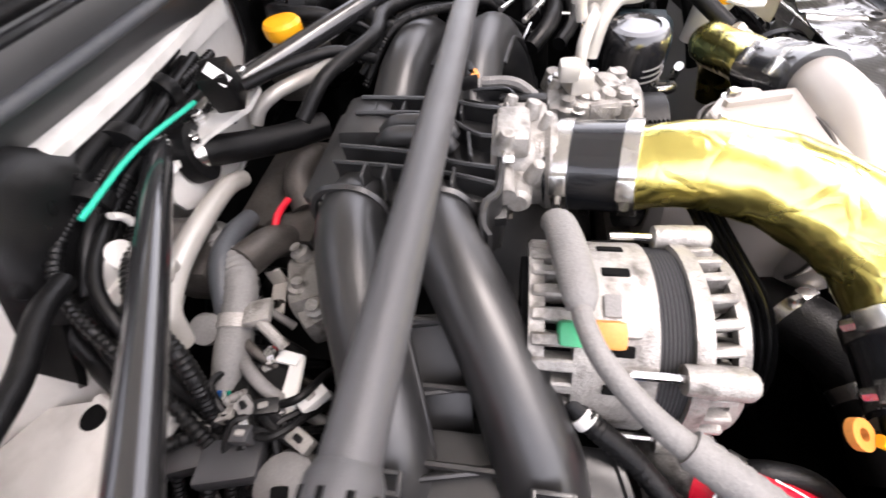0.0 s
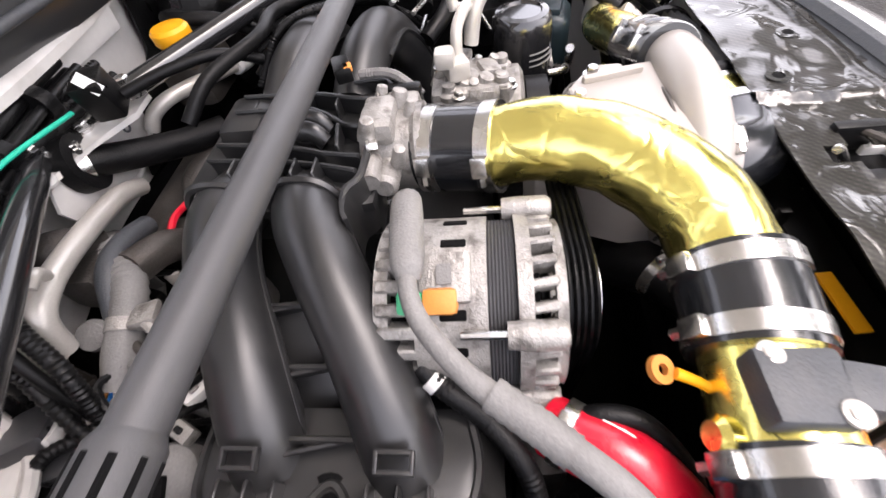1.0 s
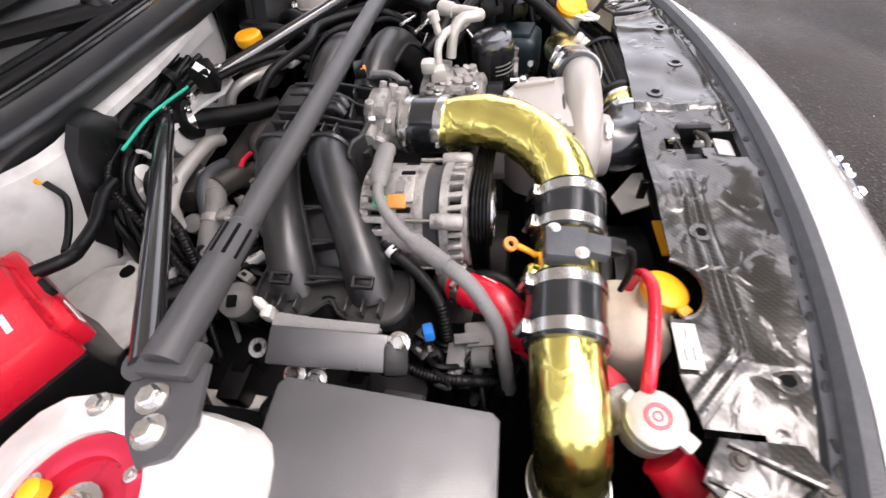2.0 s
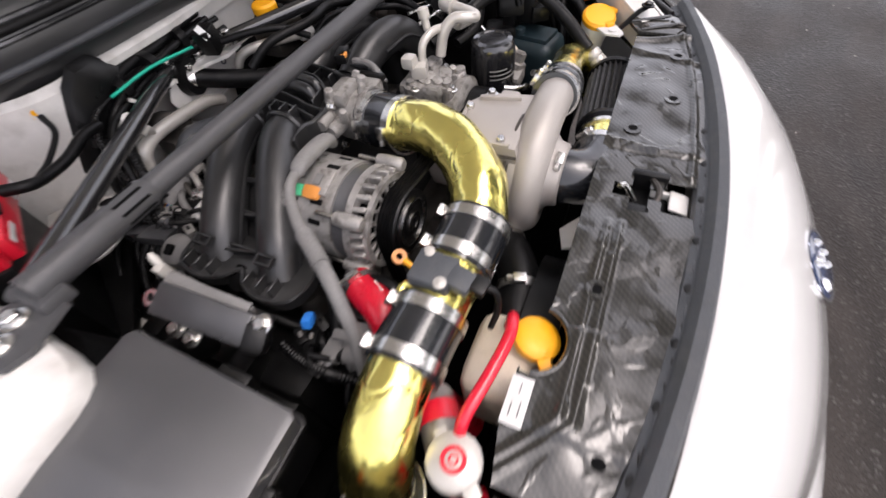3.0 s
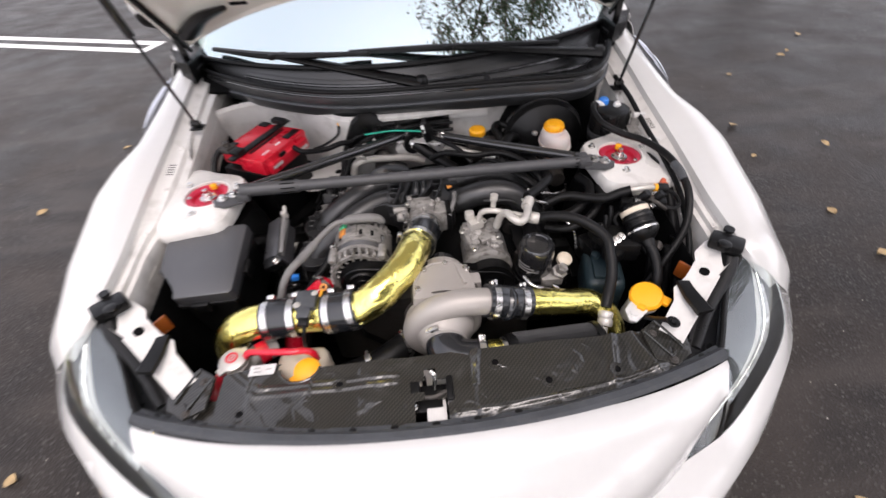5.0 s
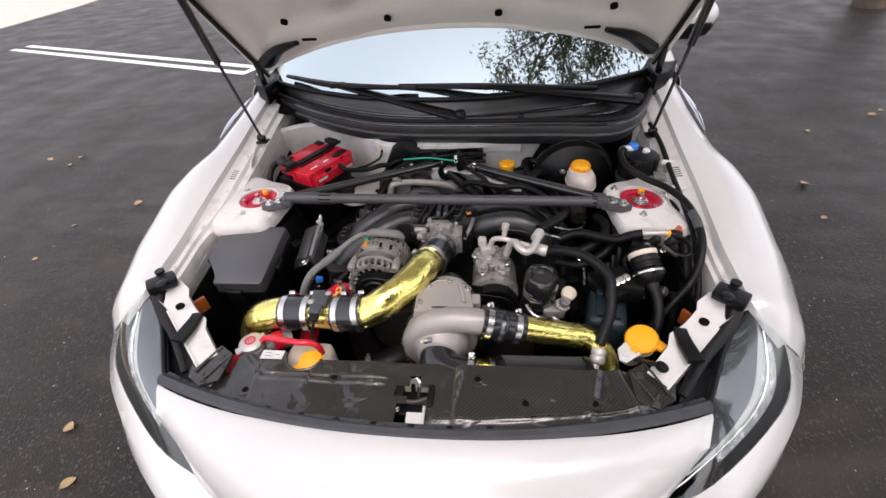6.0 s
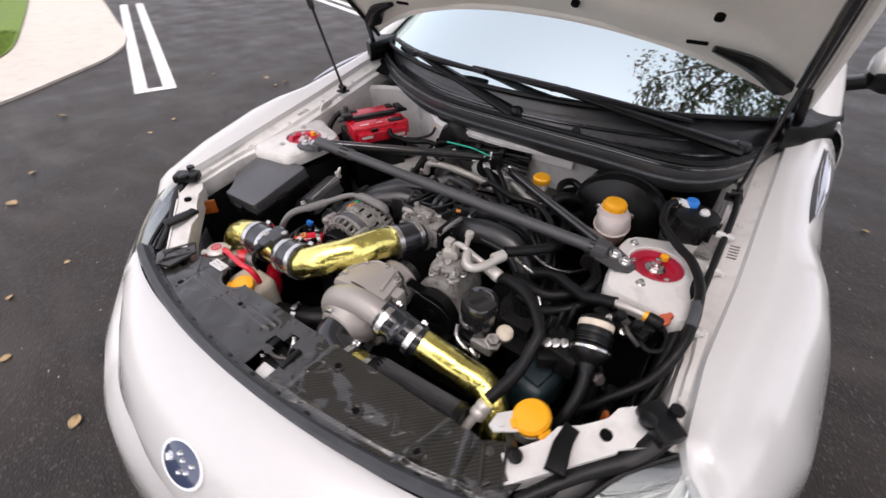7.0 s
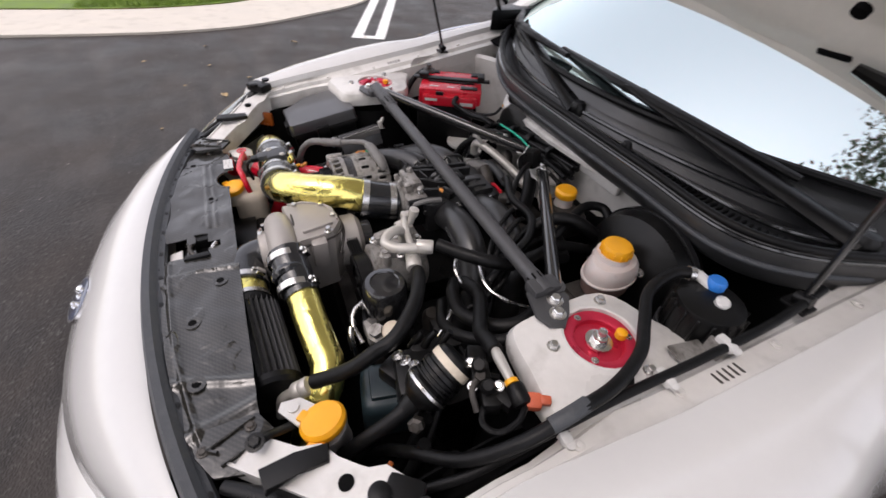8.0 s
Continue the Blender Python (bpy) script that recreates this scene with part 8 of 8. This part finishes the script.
part("band", ring(0.0168, 0.014, 0.012, (-0.150, 0.154, 0.675), (-0.9, -0.1, -0.3), 20), "alloy", harness, "pale clip band")
part("holder", join(rbox((-0.150, 0.130, 0.684), (0.026, 0.024, 0.008), 0.003, (0, 10, 20)), tube([(-0.152, 0.136, 0.684), (-0.165, 0.115, 0.682), (-0.175, 0.10, 0.672)], 0.005, 8, 4)), "alloy", harness)
for k, mat in enumerate(("orange", "teal_wire", "label", "blue", "orange_dull")):
    part("wire", tube([(-0.205, 0.146 + 0.003 * k, 0.654), (-0.216, 0.140 + 0.006 * k, 0.646), (-0.226, 0.138 + 0.008 * k, 0.630), (-0.230, 0.138 + 0.008 * k, 0.60)], 0.0018, 6, 5), mat, harness)
solo("corrugated_lead", tube([(-0.200, 0.215, 0.715), (-0.215, 0.189, 0.700), (-0.235, 0.165, 0.676), (-0.254, 0.141, 0.650), (-0.275, 0.11, 0.62)], 0.0052, 12, 6, rib=(0.0045, 0.0012)), "plastic", "thin black corrugated lead beside the battery", "lead")
solo("vent_pipe", tube([(-0.03, 0.20, 0.672), (-0.07, 0.192, 0.690), (-0.11, 0.182, 0.694), (-0.15, 0.166, 0.672)], 0.011, 14, 6), "seal", "dark grey vent pipe below the pale one", "pipe")
solo("cam_sensor", join(rbox((-0.13, 0.05, 0.66), (0.05, 0.04, 0.04), 0.008), lathe([(0.015, 0), (0.015, 0.03)], (-0.15, 0.03, 0.665), (0, 0, 1), 14)), "alloy", "cast alloy sensor housing", "sensor")
# small connectors, clips and brackets on the head below the brace
rnd_bits = random.Random(11)


def small_connector(c, spin, mat, tip):
    t2 = thing("loom_connector", tuple(c), "small wiring connector with its pigtail lead", "connector", group="head connectors")
    w = rnd_bits.uniform(0.8, 1.3)
    part("shell", rbox(c, (0.020 * w, 0.013, 0.012), 0.002, (0, rnd_bits.uniform(-25, 25), spin)), mat, t2)
    a = radians(spin)
    e = np.array(c) + np.array((math.cos(a), math.sin(a), 0)) * 0.012 * w
    part("latch_tab", rbox(tuple(np.array(c) + (0, 0, 0.007)), (0.008, 0.005, 0.003), 0.001, (0, 0, spin), seg=1), tip, t2)
    part("lead", tube([tuple(e), tuple(e + np.array((math.cos(a) * 0.018, math.sin(a) * 0.018, 0.006))), tuple(e + np.array((math.cos(a + 0.6) * 0.04, math.sin(a + 0.6) * 0.04, -0.012))), tuple(e + np.array((math.cos(a + 0.9) * 0.055, math.sin(a + 0.9) * 0.055, -0.05)))], 0.0032, 8, 5, rib=(0.003, 0.0005)), "rubber", t2)


for k in range(16):
    c = (rnd_bits.uniform(-0.26, -0.09), rnd_bits.uniform(0.055, 0.215), rnd_bits.uniform(0.630, 0.668))
    small_connector(c, rnd_bits.uniform(0, 360), ("lid", "alloy", "white_plastic", "plastic", "grey_hose")[k % 5], ("grey_hose", "alloy", "plastic")[k % 3])
for k in range(9):
    x, y, z = rnd_bits.uniform(-0.25, -0.08), rnd_bits.uniform(0.06, 0.22), rnd_bits.uniform(0.61, 0.65)
    bk = thing("engine_bracket", (x, y, z), "bent alloy bracket bolted to the head", "bracket", group="head brackets")
    a = rnd_bits.uniform(0, 180)
    part("strap", join(rbox((x, y, z), (0.05, 0.016, 0.0035), 0.001, (0, 8, a)), rbox((x + 0.02 * math.cos(radians(a)), y + 0.02 * math.sin(radians(a)), z + 0.010), (0.004, 0.016, 0.022), 0.001, (0, 0, a))), ("alloy", "dull_steel", "pipe")[k % 3], bk)
    part("bolt", hexbolt((x - 0.014 * math.cos(radians(a)), y - 0.014 * math.sin(radians(a)), z + 0.002), r=0.006, h=0.007), "steel", bk)
for k in range(5):
    x, y = -0.10 - 0.03 * k, 0.20 - 0.022 * k
    solo("rocker_hose", tube([(x + 0.05, y + 0.03, 0.64), (x + 0.01, y + 0.01, 0.672 - 0.004 * k), (x - 0.02, y - 0.03, 0.665), (x - 0.03, y - 0.07, 0.62)], 0.0045 + 0.001 * (k % 2), 10, 6), ("grey_hose", "rubber", "dull_steel")[k % 3], "thin hose crossing the cylinder head", "hose", group="head hoses")
lb = thing("strap_bracket", (-0.21, 0.09, 0.65), "white angled strap bracket on the cylinder head", "bracket")
part("strap", prism([(-0.176, 0.086), (-0.178, 0.098), (-0.230, 0.092), (-0.232, 0.120), (-0.246, 0.122), (-0.244, 0.076)], 0.656, 0.660, 0.001), "white_plastic", lb)
part("upper_tab", prism([(-0.176, 0.086), (-0.170, 0.122), (-0.182, 0.124), (-0.186, 0.090)], 0.6585, 0.6625, 0.001), "white_plastic", lb)
for x, y in ((-0.239, 0.112), (-0.178, 0.116)):
    part("bolt", hexbolt((x, y, 0.661), r=0.006, h=0.006), "steel", lb)
sw = thing("ignition_module", (-0.207, 0.112, 0.63), "square black ignition module beside a white strap", "module")
part("case", rbox((-0.207, 0.118, 0.644), (0.055, 0.05, 0.026), 0.004, (0, 4, 6)), "plastic", sw)
part("plug", rbox((-0.190, 0.150, 0.650), (0.03, 0.02, 0.018), 0.003, (0, 0, 10)), "lid", sw)
part("cover_plate", rbox((-0.262, 0.118, 0.652), (0.034, 0.05, 0.014), 0.004, (0, 12, 14)), "lid", sw, "grey end plate")
cc = thing("breather_housing", (-0.27, 0.07, 0.63), "pale grey rounded breather housing", "housing")
part("dome", lathe([(0.024, -0.02), (0.026, 0.0), (0.024, 0.014), (0.016, 0.021), (0.004, 0.023)], (-0.270, 0.070, 0.640), (-0.3, -0.1, 1), 28), "grey_hose", cc)
part("slot", rbox((-0.282, 0.066, 0.663), (0.016, 0.012, 0.006), 0.002, (0, -16, 10)), "dark", cc)
part("outlet", tube([(-0.262, 0.05, 0.645), (-0.27, 0.025, 0.64), (-0.285, 0.005, 0.625)], 0.009, 12, 5), "grey_hose", cc)
solo("harness_disc", lathe([(0.014, -0.004), (0.015, 0.0), (0.013, 0.005), (0.003, 0.006)], (-0.166, 0.178, 0.676), (-0.6, -0.2, 0.8), 24), "grey_hose", "round pale cap beside the harness", "cap")
wc = thing("water_casting", (-0.09, 0.11, 0.62), "lumpy pale cast water housing with bosses", "casting")
part("body", join(rbox((-0.088, 0.112, 0.640), (0.075, 0.055, 0.035), 0.012, (0, 10, 25)), rbox((-0.12, 0.10, 0.630), (0.04, 0.04, 0.04), 0.010, (0, 0, 40))), "alloy", wc)
for x, y in ((-0.065, 0.13), (-0.075, 0.095), (-0.11, 0.12), (-0.125, 0.095)):
    part("boss", lathe([(0.010, 0), (0.010, 0.012), (0.006, 0.014), (0.006, 0.02)], (x, y, 0.650), (rnd_bits.uniform(-0.3, 0.3), rnd_bits.uniform(-0.3, 0.3), 1), 12), "alloy", wc)
part("sensor", join(lathe([(0.008, 0), (0.008, 0.014), (0.005, 0.016)], (-0.10, 0.085, 0.650), (0, -0.4, 1), 6), rbox((-0.10, 0.078, 0.668), (0.012, 0.01, 0.012), 0.002)), "plastic", wc)
part("bulkhead_ledge", prism([(-0.37, 0.20), (-0.315, 0.172), (-0.262, 0.196), (-0.232, 0.26), (-0.242, 0.30), (-0.30, 0.33)], 0.655, 0.660, 0.002), "bay", car, "pale painted ledge beside the battery")
part("ledge_lip", tube([(-0.37, 0.198, 0.656), (-0.315, 0.170, 0.656), (-0.260, 0.195, 0.656), (-0.230, 0.26, 0.656)], 0.006, 8, 4), "bay", car)
part("ledge_hole", lathe([(0.011, 0), (0.011, 0.0015), (0.008, 0.002)], (-0.245, 0.250, 0.660), n=20), "dark", car)
part("frame_rail", prism([(-0.345, 0.14), (-0.362, 0.10), (-0.368, 0.0), (-0.378, 0.0), (-0.392, 0.09), (-0.375, 0.14)], 0.555, 0.567, 0.003), "bay", car, "pale painted frame rail")
for k in range(9):
    c = (rnd_bits.uniform(-0.345, -0.27), rnd_bits.uniform(-0.285, -0.17), rnd_bits.uniform(0.598, 0.638))
    small_connector(c, rnd_bits.uniform(0, 360), ("lid", "plastic", "plastic", "grey_hose")[k % 4], ("alloy", "grey_hose", "plastic")[k % 3])
pa = thing("coil_connector", (-0.29, -0.25, 0.62), "dusty grey block connector below the red hose", "connector")
part("shell", rbox((-0.290, -0.250, 0.634), (0.030, 0.034, 0.022), 0.004, (0, -10, 10)), "grey_hose", pa)
part("collar", rbox((-0.300, -0.236, 0.646), (0.012, 0.028, 0.005), 0.001, (0, -10, 10)), "grey_hose", pa)
solo("head_conduit", tube([(-0.335, -0.165, 0.640), (-0.342, -0.19, 0.634), (-0.344, -0.215, 0.632), (-0.343, -0.24, 0.628), (-0.33, -0.27, 0.60)], 0.006, 12, 6, rib=(0.004, 0.0010)), "plastic", "black corrugated conduit along the head", "conduit")
solo("red_cable", tube([(-0.050, 0.162, 0.672), (-0.028, 0.164, 0.678), (0.0, 0.166, 0.672)], 0.004, 8, 4), "red_plastic", "short red wire end", "wire")
solo("copper_lead", tube([(0.04, 0.08, 0.70), (0.06, 0.07, 0.71), (0.075, 0.06, 0.705)], 0.003, 8, 4), "copper", "short bare copper earth lead", "wire")

# grey looms from the alternator to the fuse box side
alt_cable = solo("alternator_cable", tube([(-0.168, -0.128, 0.764), (-0.186, -0.131, 0.765), (-0.206, -0.141, 0.760), (-0.233, -0.168, 0.750), (-0.258, -0.206, 0.743), (-0.283, -0.241, 0.739), (-0.300, -0.261, 0.722), (-0.312, -0.274, 0.695), (-0.328, -0.281, 0.655), (-0.338, -0.286, 0.60)], [0.006, 0.0062, 0.0065, 0.0072, 0.0085, 0.0085, 0.008, 0.008, 0.008, 0.008], 16, 8), "grey_hose", "dusty grey sheathed alternator cable", "cable")
part("loom_tape", tube([(-0.240, -0.179, 0.7475), (-0.250, -0.194, 0.745), (-0.259, -0.2075, 0.743), (-0.268, -0.220, 0.7415)], 0.0098, 14, 5, rib=(0.004, 0.0006)), "grey_hose", alt_cable, "pale wrapped tape")
solo("alternator_loom", tube([(-0.205, -0.128, 0.70), (-0.218, -0.145, 0.69), (-0.235, -0.175, 0.672), (-0.262, -0.20, 0.655), (-0.29, -0.21, 0.62)], 0.0075, 12, 7, rib=(0.004, 0.0009)), "rubber", "black corrugated loom under the cable", "loom")
solo("loom_clip", ring(0.0086, 0.006, 0.008, (-0.212, -0.135, 0.695), (-0.5, -0.7, -0.4), 16), "white_plastic", "white band on the corrugated loom", "clip")
for k in range(7):
    y = -0.16 - 0.02 * k
    solo("sensor_lead", tube([(-0.29 - 0.008 * (k % 3), y, 0.60 + 0.012 * (k % 2)), (-0.31, y - 0.02, 0.63 - 0.01 * (k % 3)), (-0.325, y - 0.03, 0.59), (-0.33, y - 0.02, 0.52)], 0.005 + 0.0015 * (k % 2), 10, 6), "rubber" if k != 3 else "grey_hose", "black lead beside the cylinder head", "lead", group="head leads")
solo("blue_clip", rbox((-0.305, -0.195, 0.665), (0.018, 0.012, 0.014), 0.003, (0, 20, 20)), "blue", "small blue wiring clip", "clip")
solo("head_connector", join(rbox((-0.315, -0.225, 0.625), (0.03, 0.022, 0.02), 0.004), lathe([(0.012, 0), (0.012, 0.02)], (-0.315, -0.245, 0.63), (0, -1, 0.2), 14)), "grey_hose", "dusty grey connector below the looms", "connector")
solo("manifold_hose", tube([(-0.29, -0.02, 0.60), (-0.31, -0.06, 0.625), (-0.305, -0.11, 0.628), (-0.30, -0.15, 0.61), (-0.285, -0.19, 0.60)], 0.0065, 12, 7), "rubber", "thin black hose along the runner ends", "hose")
ch2 = solo("coolant_hose", tube([(-0.235, -0.225, 0.66), (-0.23, -0.25, 0.672), (-0.235, -0.28, 0.668), (-0.26, -0.31, 0.64), (-0.28, -0.33, 0.58)], 0.008, 12, 7), "rubber", "thin black coolant hose over the red one", "hose")
part("spring_clip", ring(0.0095, 0.0075, 0.007, (-0.233, -0.232, 0.664), (0, -1, 0.4), 18), "steel", ch2)
lower = solo("lower_hose", tube([(-0.02, -0.32, 0.56), (-0.06, -0.36, 0.585), (-0.12, -0.40, 0.585), (-0.20, -0.41, 0.56)], 0.03, 18, 6), "rubber", "fat black intercooler hose in the dark", "hose")
clamp(lower, (-0.06, -0.36, 0.585), (-1, -0.6, 0.1), 0.0302, 0.012, (0, 0, 1))
clamp(lower, (-0.13, -0.402, 0.583), (-1, -0.3, -0.1), 0.0302, 0.012, (0, 0, 1))
shroud = thing("fan_shroud", (-0.10, -0.50, 0.40), "black cooling fan shroud", "shroud")
part("panel", rbox((-0.10, -0.505, 0.50), (0.55, 0.05, 0.22), 0.02), "plastic", shroud)
part("fan_ring", ring(0.14, 0.125, 0.05, (-0.15, -0.47, 0.47), (0, 1, 0), 36), "plastic", shroud)
for x in (-0.30, -0.02, 0.12):
    part("rib", rbox((x, -0.472, 0.56), (0.008, 0.012, 0.15), 0.002), "plastic", shroud)
solo("intercooler_duct", rbox((-0.31, -0.48, 0.60), (0.10, 0.05, 0.10), 0.015, (0, 0, 20)), "dark", "black duct behind the radiator panel", "duct")
solo("caution_strip", rbox((-0.118, -0.482, 0.622), (0.060, 0.014, 0.004), 0.001, (0, 0, 4)), "orange", "yellow strip on the fan shroud", "label")
solo("support_plate", prism([(0.035, -0.468), (0.04, -0.530), (-0.018, -0.522), (-0.055, -0.442), (-0.02, -0.430)], 0.598, 0.602, 0.0015), "bay", "pale painted bracket under the radiator panel", "bracket")

# corner plates that join cover and lamp supports
for s in (-1, 1):
    cp = solo("corner_plate", prism([(s * 0.395, -0.458), (s * 0.430, -0.438), (s * 0.472, -0.478), (s * 0.462, -0.515), (s * 0.428, -0.535), (s * 0.395, -0.52)], 0.694, 0.700, 0.002), "carbon", "dark folded corner plate with bolts", "bracket")
    for a, b in (((0.400, -0.462), (0.425, -0.520)), ((0.428, -0.442), (0.452, -0.505)), ((0.425, -0.520), (0.434, -0.508))):
        part("fold", tube([(s * a[0], a[1], 0.701), (s * b[0], b[1], 0.704)], 0.0026, 6, 2), "carbon", cp)
    for x, y in ((0.412, -0.468), (0.425, -0.525)):
        part("bolt", hexbolt((s * x, y, 0.7005), r=0.005, h=0.004), "dull_steel", cp)


# ---- ground scatter ----
def leaf_mesh():
    bm = bmesh.new()
    n = 9
    up = [bm.verts.new((0.02 * math.sin(math.pi * k / (n - 1)) ** 0.8, 0.05 * k / (n - 1), 0.006 * math.sin(2.5 * k / (n - 1)) + 0.004)) for k in range(n)]
    mid = [bm.verts.new((0, 0.05 * k / (n - 1), 0.004 * math.sin(2.5 * k / (n - 1)) + 0.001)) for k in range(n)]
    dn = [bm.verts.new((-0.018 * math.sin(math.pi * k / (n - 1)) ** 0.8, 0.05 * k / (n - 1), 0.008 * math.sin(2.2 * k / (n - 1)) + 0.004)) for k in range(n)]
    for a, b in ((up, mid), (mid, dn)):
        for k in range(n - 1):
            bm.faces.new((a[k], b[k], b[k + 1], a[k + 1]))
    bmesh.ops.remove_doubles(bm, verts=bm.verts, dist=1e-5)
    return bm


rnd = random.Random(5)
leaf = solo("fallen_leaf", leaf_mesh(), "leaf", "dry tan leaf lying on the asphalt", "leaf", group="fallen leaves")
leaf.matrix_basis = pose(-0.867, -0.882, 0.002, 0, 0, 40)
spots = [(-1.837, -0.55), (-3.0, 0.46), (1.751, -0.135), (2.364, 1.06), (1.986, 0.22), (-1.22, -0.48), (3.12, 0.70)]
spots += [(rnd.uniform(-4, -1.1), rnd.uniform(-1.3, 2.0)) for _ in range(26)] + [(rnd.uniform(1.1, 3.6), rnd.uniform(-0.8, 3.0)) for _ in range(16)]
for x, y in spots:
    k = rnd.uniform(0.5, 1.3)
    copy_thing(leaf, pose(x, y, 0.002, rnd.uniform(-8, 8), rnd.uniform(-8, 8), rnd.uniform(0, 360)) @ Matrix.Scale(k, 4))
bm = bmesh.new()
for _ in range(800):
    x = rnd.choice((rnd.uniform(-5.5, -0.95), rnd.uniform(0.95, 4.5)))
    y, r = rnd.uniform(-1.6, 3.5), rnd.uniform(0.0015, 0.005)
    a = rnd.uniform(0, 6.28)
    top = bm.verts.new((x, y, r * 0.8))
    ringv = [bm.verts.new((x + r * math.cos(a + 2.1 * k), y + r * math.sin(a + 2.1 * k) * rnd.uniform(0.5, 1), 0.0003)) for k in range(3)]
    for k in range(3):
        bm.faces.new((ringv[k], ringv[(k + 1) % 3], top))
solo("grit", bm, "concrete", "pale grit and crumbs strewn over the asphalt", "grit", kind="stuff")

# pavement island with grass, past the painted line, and a second kerb beyond
curve = [(-4.62, -3.2), (-4.47, -1.6), (-4.46, -0.8), (-4.62, -0.1), (-5.0, 0.55), (-5.55, 1.3), (-6.3, 1.8), (-7.6, 2.25), (-9.4, 2.85), (-14, 4.4)]
edge = [tuple(p) for p in spline(curve, 8)]
solo("pavement", prism(edge + [(-14, -3.2)], 0.0, 0.022, 0.008), "concrete", "pale concrete pavement edge of a planted island", "pavement", kind="structure")
solo("pavement", prism([(-10.0, 5.4), (-10.05, 7.4), (-10.5, 10.3), (-11.5, 14.0), (-30, 14.0), (-30, 5.4)], 0.0, 0.022, 0.008), "concrete", "pale concrete pavement at the lot's far edge", "pavement", kind="structure")
inner = [(-5.60, -3.0), (-5.46, -1.6), (-5.50, -0.9), (-5.72, -0.2), (-6.2, 0.35), (-6.75, 0.72), (-8.0, 1.2), (-10.0, 1.9), (-13.5, 3.1)]
solo("soil_bed", prism([tuple(q) for q in spline(inner, 5)] + [(-13.5, -3.0)], 0.0, 0.03, 0.0), "soil", "brown mulch bed inside the pavement", "soil", kind="structure")
verge = np.array([tuple(q)[:2] for q in spline(inner, 5)])
way = np.gradient(verge, axis=0)
way /= np.linalg.norm(way, axis=1, keepdims=True)
inward = np.stack((-way[:, 1], way[:, 0]), axis=1)
solo("lawn", prism([tuple(q) for q in verge] + [tuple(q) for q in (verge + inward * 1.25)[::-1]], 0.02, 0.036, 0.0), "lawn", "green turf strip beside the pavement", "lawn", kind="structure")
bm = bmesh.new()
for _ in range(24000):
    k = rnd.uniform(4, len(verge) - 12)
    i, f = int(k), k % 1
    x, y = (verge[i] * (1 - f) + verge[i + 1] * f) + inward[i] * rnd.uniform(0.03, 1.25)
    h, a = rnd.uniform(0.02, 0.06), rnd.uniform(0, 6.28)
    w = rnd.uniform(0.004, 0.010)
    vs = [bm.verts.new((x - w * math.cos(a), y - w * math.sin(a), 0.034)), bm.verts.new((x + w * math.cos(a), y + w * math.sin(a), 0.034)), bm.verts.new((x + 0.03 * math.sin(a), y + 0.03 * math.cos(a), 0.04 + h))]
    bm.faces.new(vs)
solo("grass", bm, "grass", "short green grass verge", "grass", kind="stuff", smooth=False)


# ---- tree that leans over the lot behind the car's left side, mirrored in the screen ----
tree = thing("tree", (5.4, 6.2, 0), "tall leafy tree with an open uneven crown", "tree")
TRUNK = [(5.4, 6.2, 0), (5.2, 6.0, 2.0), (4.7, 5.6, 4.2), (3.8, 5.0, 6.0), (2.9, 4.4, 7.8)]
limbs = [TRUNK]
for k in range(16):
    a, h = k * 2.4, 4.9 + 0.18 * k
    b = np.array([np.interp(h, [p[2] for p in TRUNK], [p[i] for p in TRUNK]) for i in (0, 1)] + [h])
    d = np.array((math.cos(a) - 0.30, math.sin(a) - 0.35, 0.3)) * rnd.uniform(0.8, 1.25)
    limbs.append([tuple(b), tuple(b + d * 1.0 + (0, 0, 0.25)), tuple(b + d * 2.1 + (0, 0, 0.15))])
part("trunk", tube(limbs[0], [0.22, 0.18, 0.14, 0.09, 0.04], 14, 6), "bark", tree)
for pts in limbs[1:]:
    part("limb", tube(pts, [0.055, 0.035, 0.012], 8, 4), "bark", tree)
bm = bmesh.new()
for pts in limbs[1:]:
    for _ in range(13):
        t = rnd.uniform(0.25, 1.08)
        c = np.array(pts[0]) * (1 - t) + np.array(pts[2]) * t + np.array([rnd.gauss(0, 0.28) for _ in range(3)])
        for _ in range(64):
            q = Vector(c + np.array([rnd.gauss(0, 0.2) for _ in range(3)]))
            s = rnd.uniform(0.045, 0.095)
            u = Vector([rnd.gauss(0, 1) for _ in range(3)]).normalized() * s
            w = u.cross(Vector((rnd.gauss(0, 1), rnd.gauss(0, 1), rnd.gauss(0, 1)))).normalized() * s * 0.45
            bm.faces.new([bm.verts.new(q - u), bm.verts.new(q + w), bm.verts.new(q + u), bm.verts.new(q - w)])
crown = part("crown", bm, "foliage", tree, smooth=False)
crown["kind"] = "stuff"

for x, y, turn in ((4.6, -3.4, 8), (6.4, -8.2, 20), (6.2, 1.6, -14), (3.6, -11.2, 31)):
    copy_thing(tree, pose(x, y, 0, 0, 0, turn))
# smaller trees added ahead on the left to darken the radiator panel's reflection
for x, y, turn in ((5.4, -7.4, 40), (5.0, -10.6, 75), (6.6, -4.4, -30), (3.1, -7.1, 0), (2.8, -9.3, 12), (4.6, -4.1, -9)):
    copy_thing(tree, pose(x, y, 0, 0, 0, turn) @ Matrix.Scale(0.72, 4))
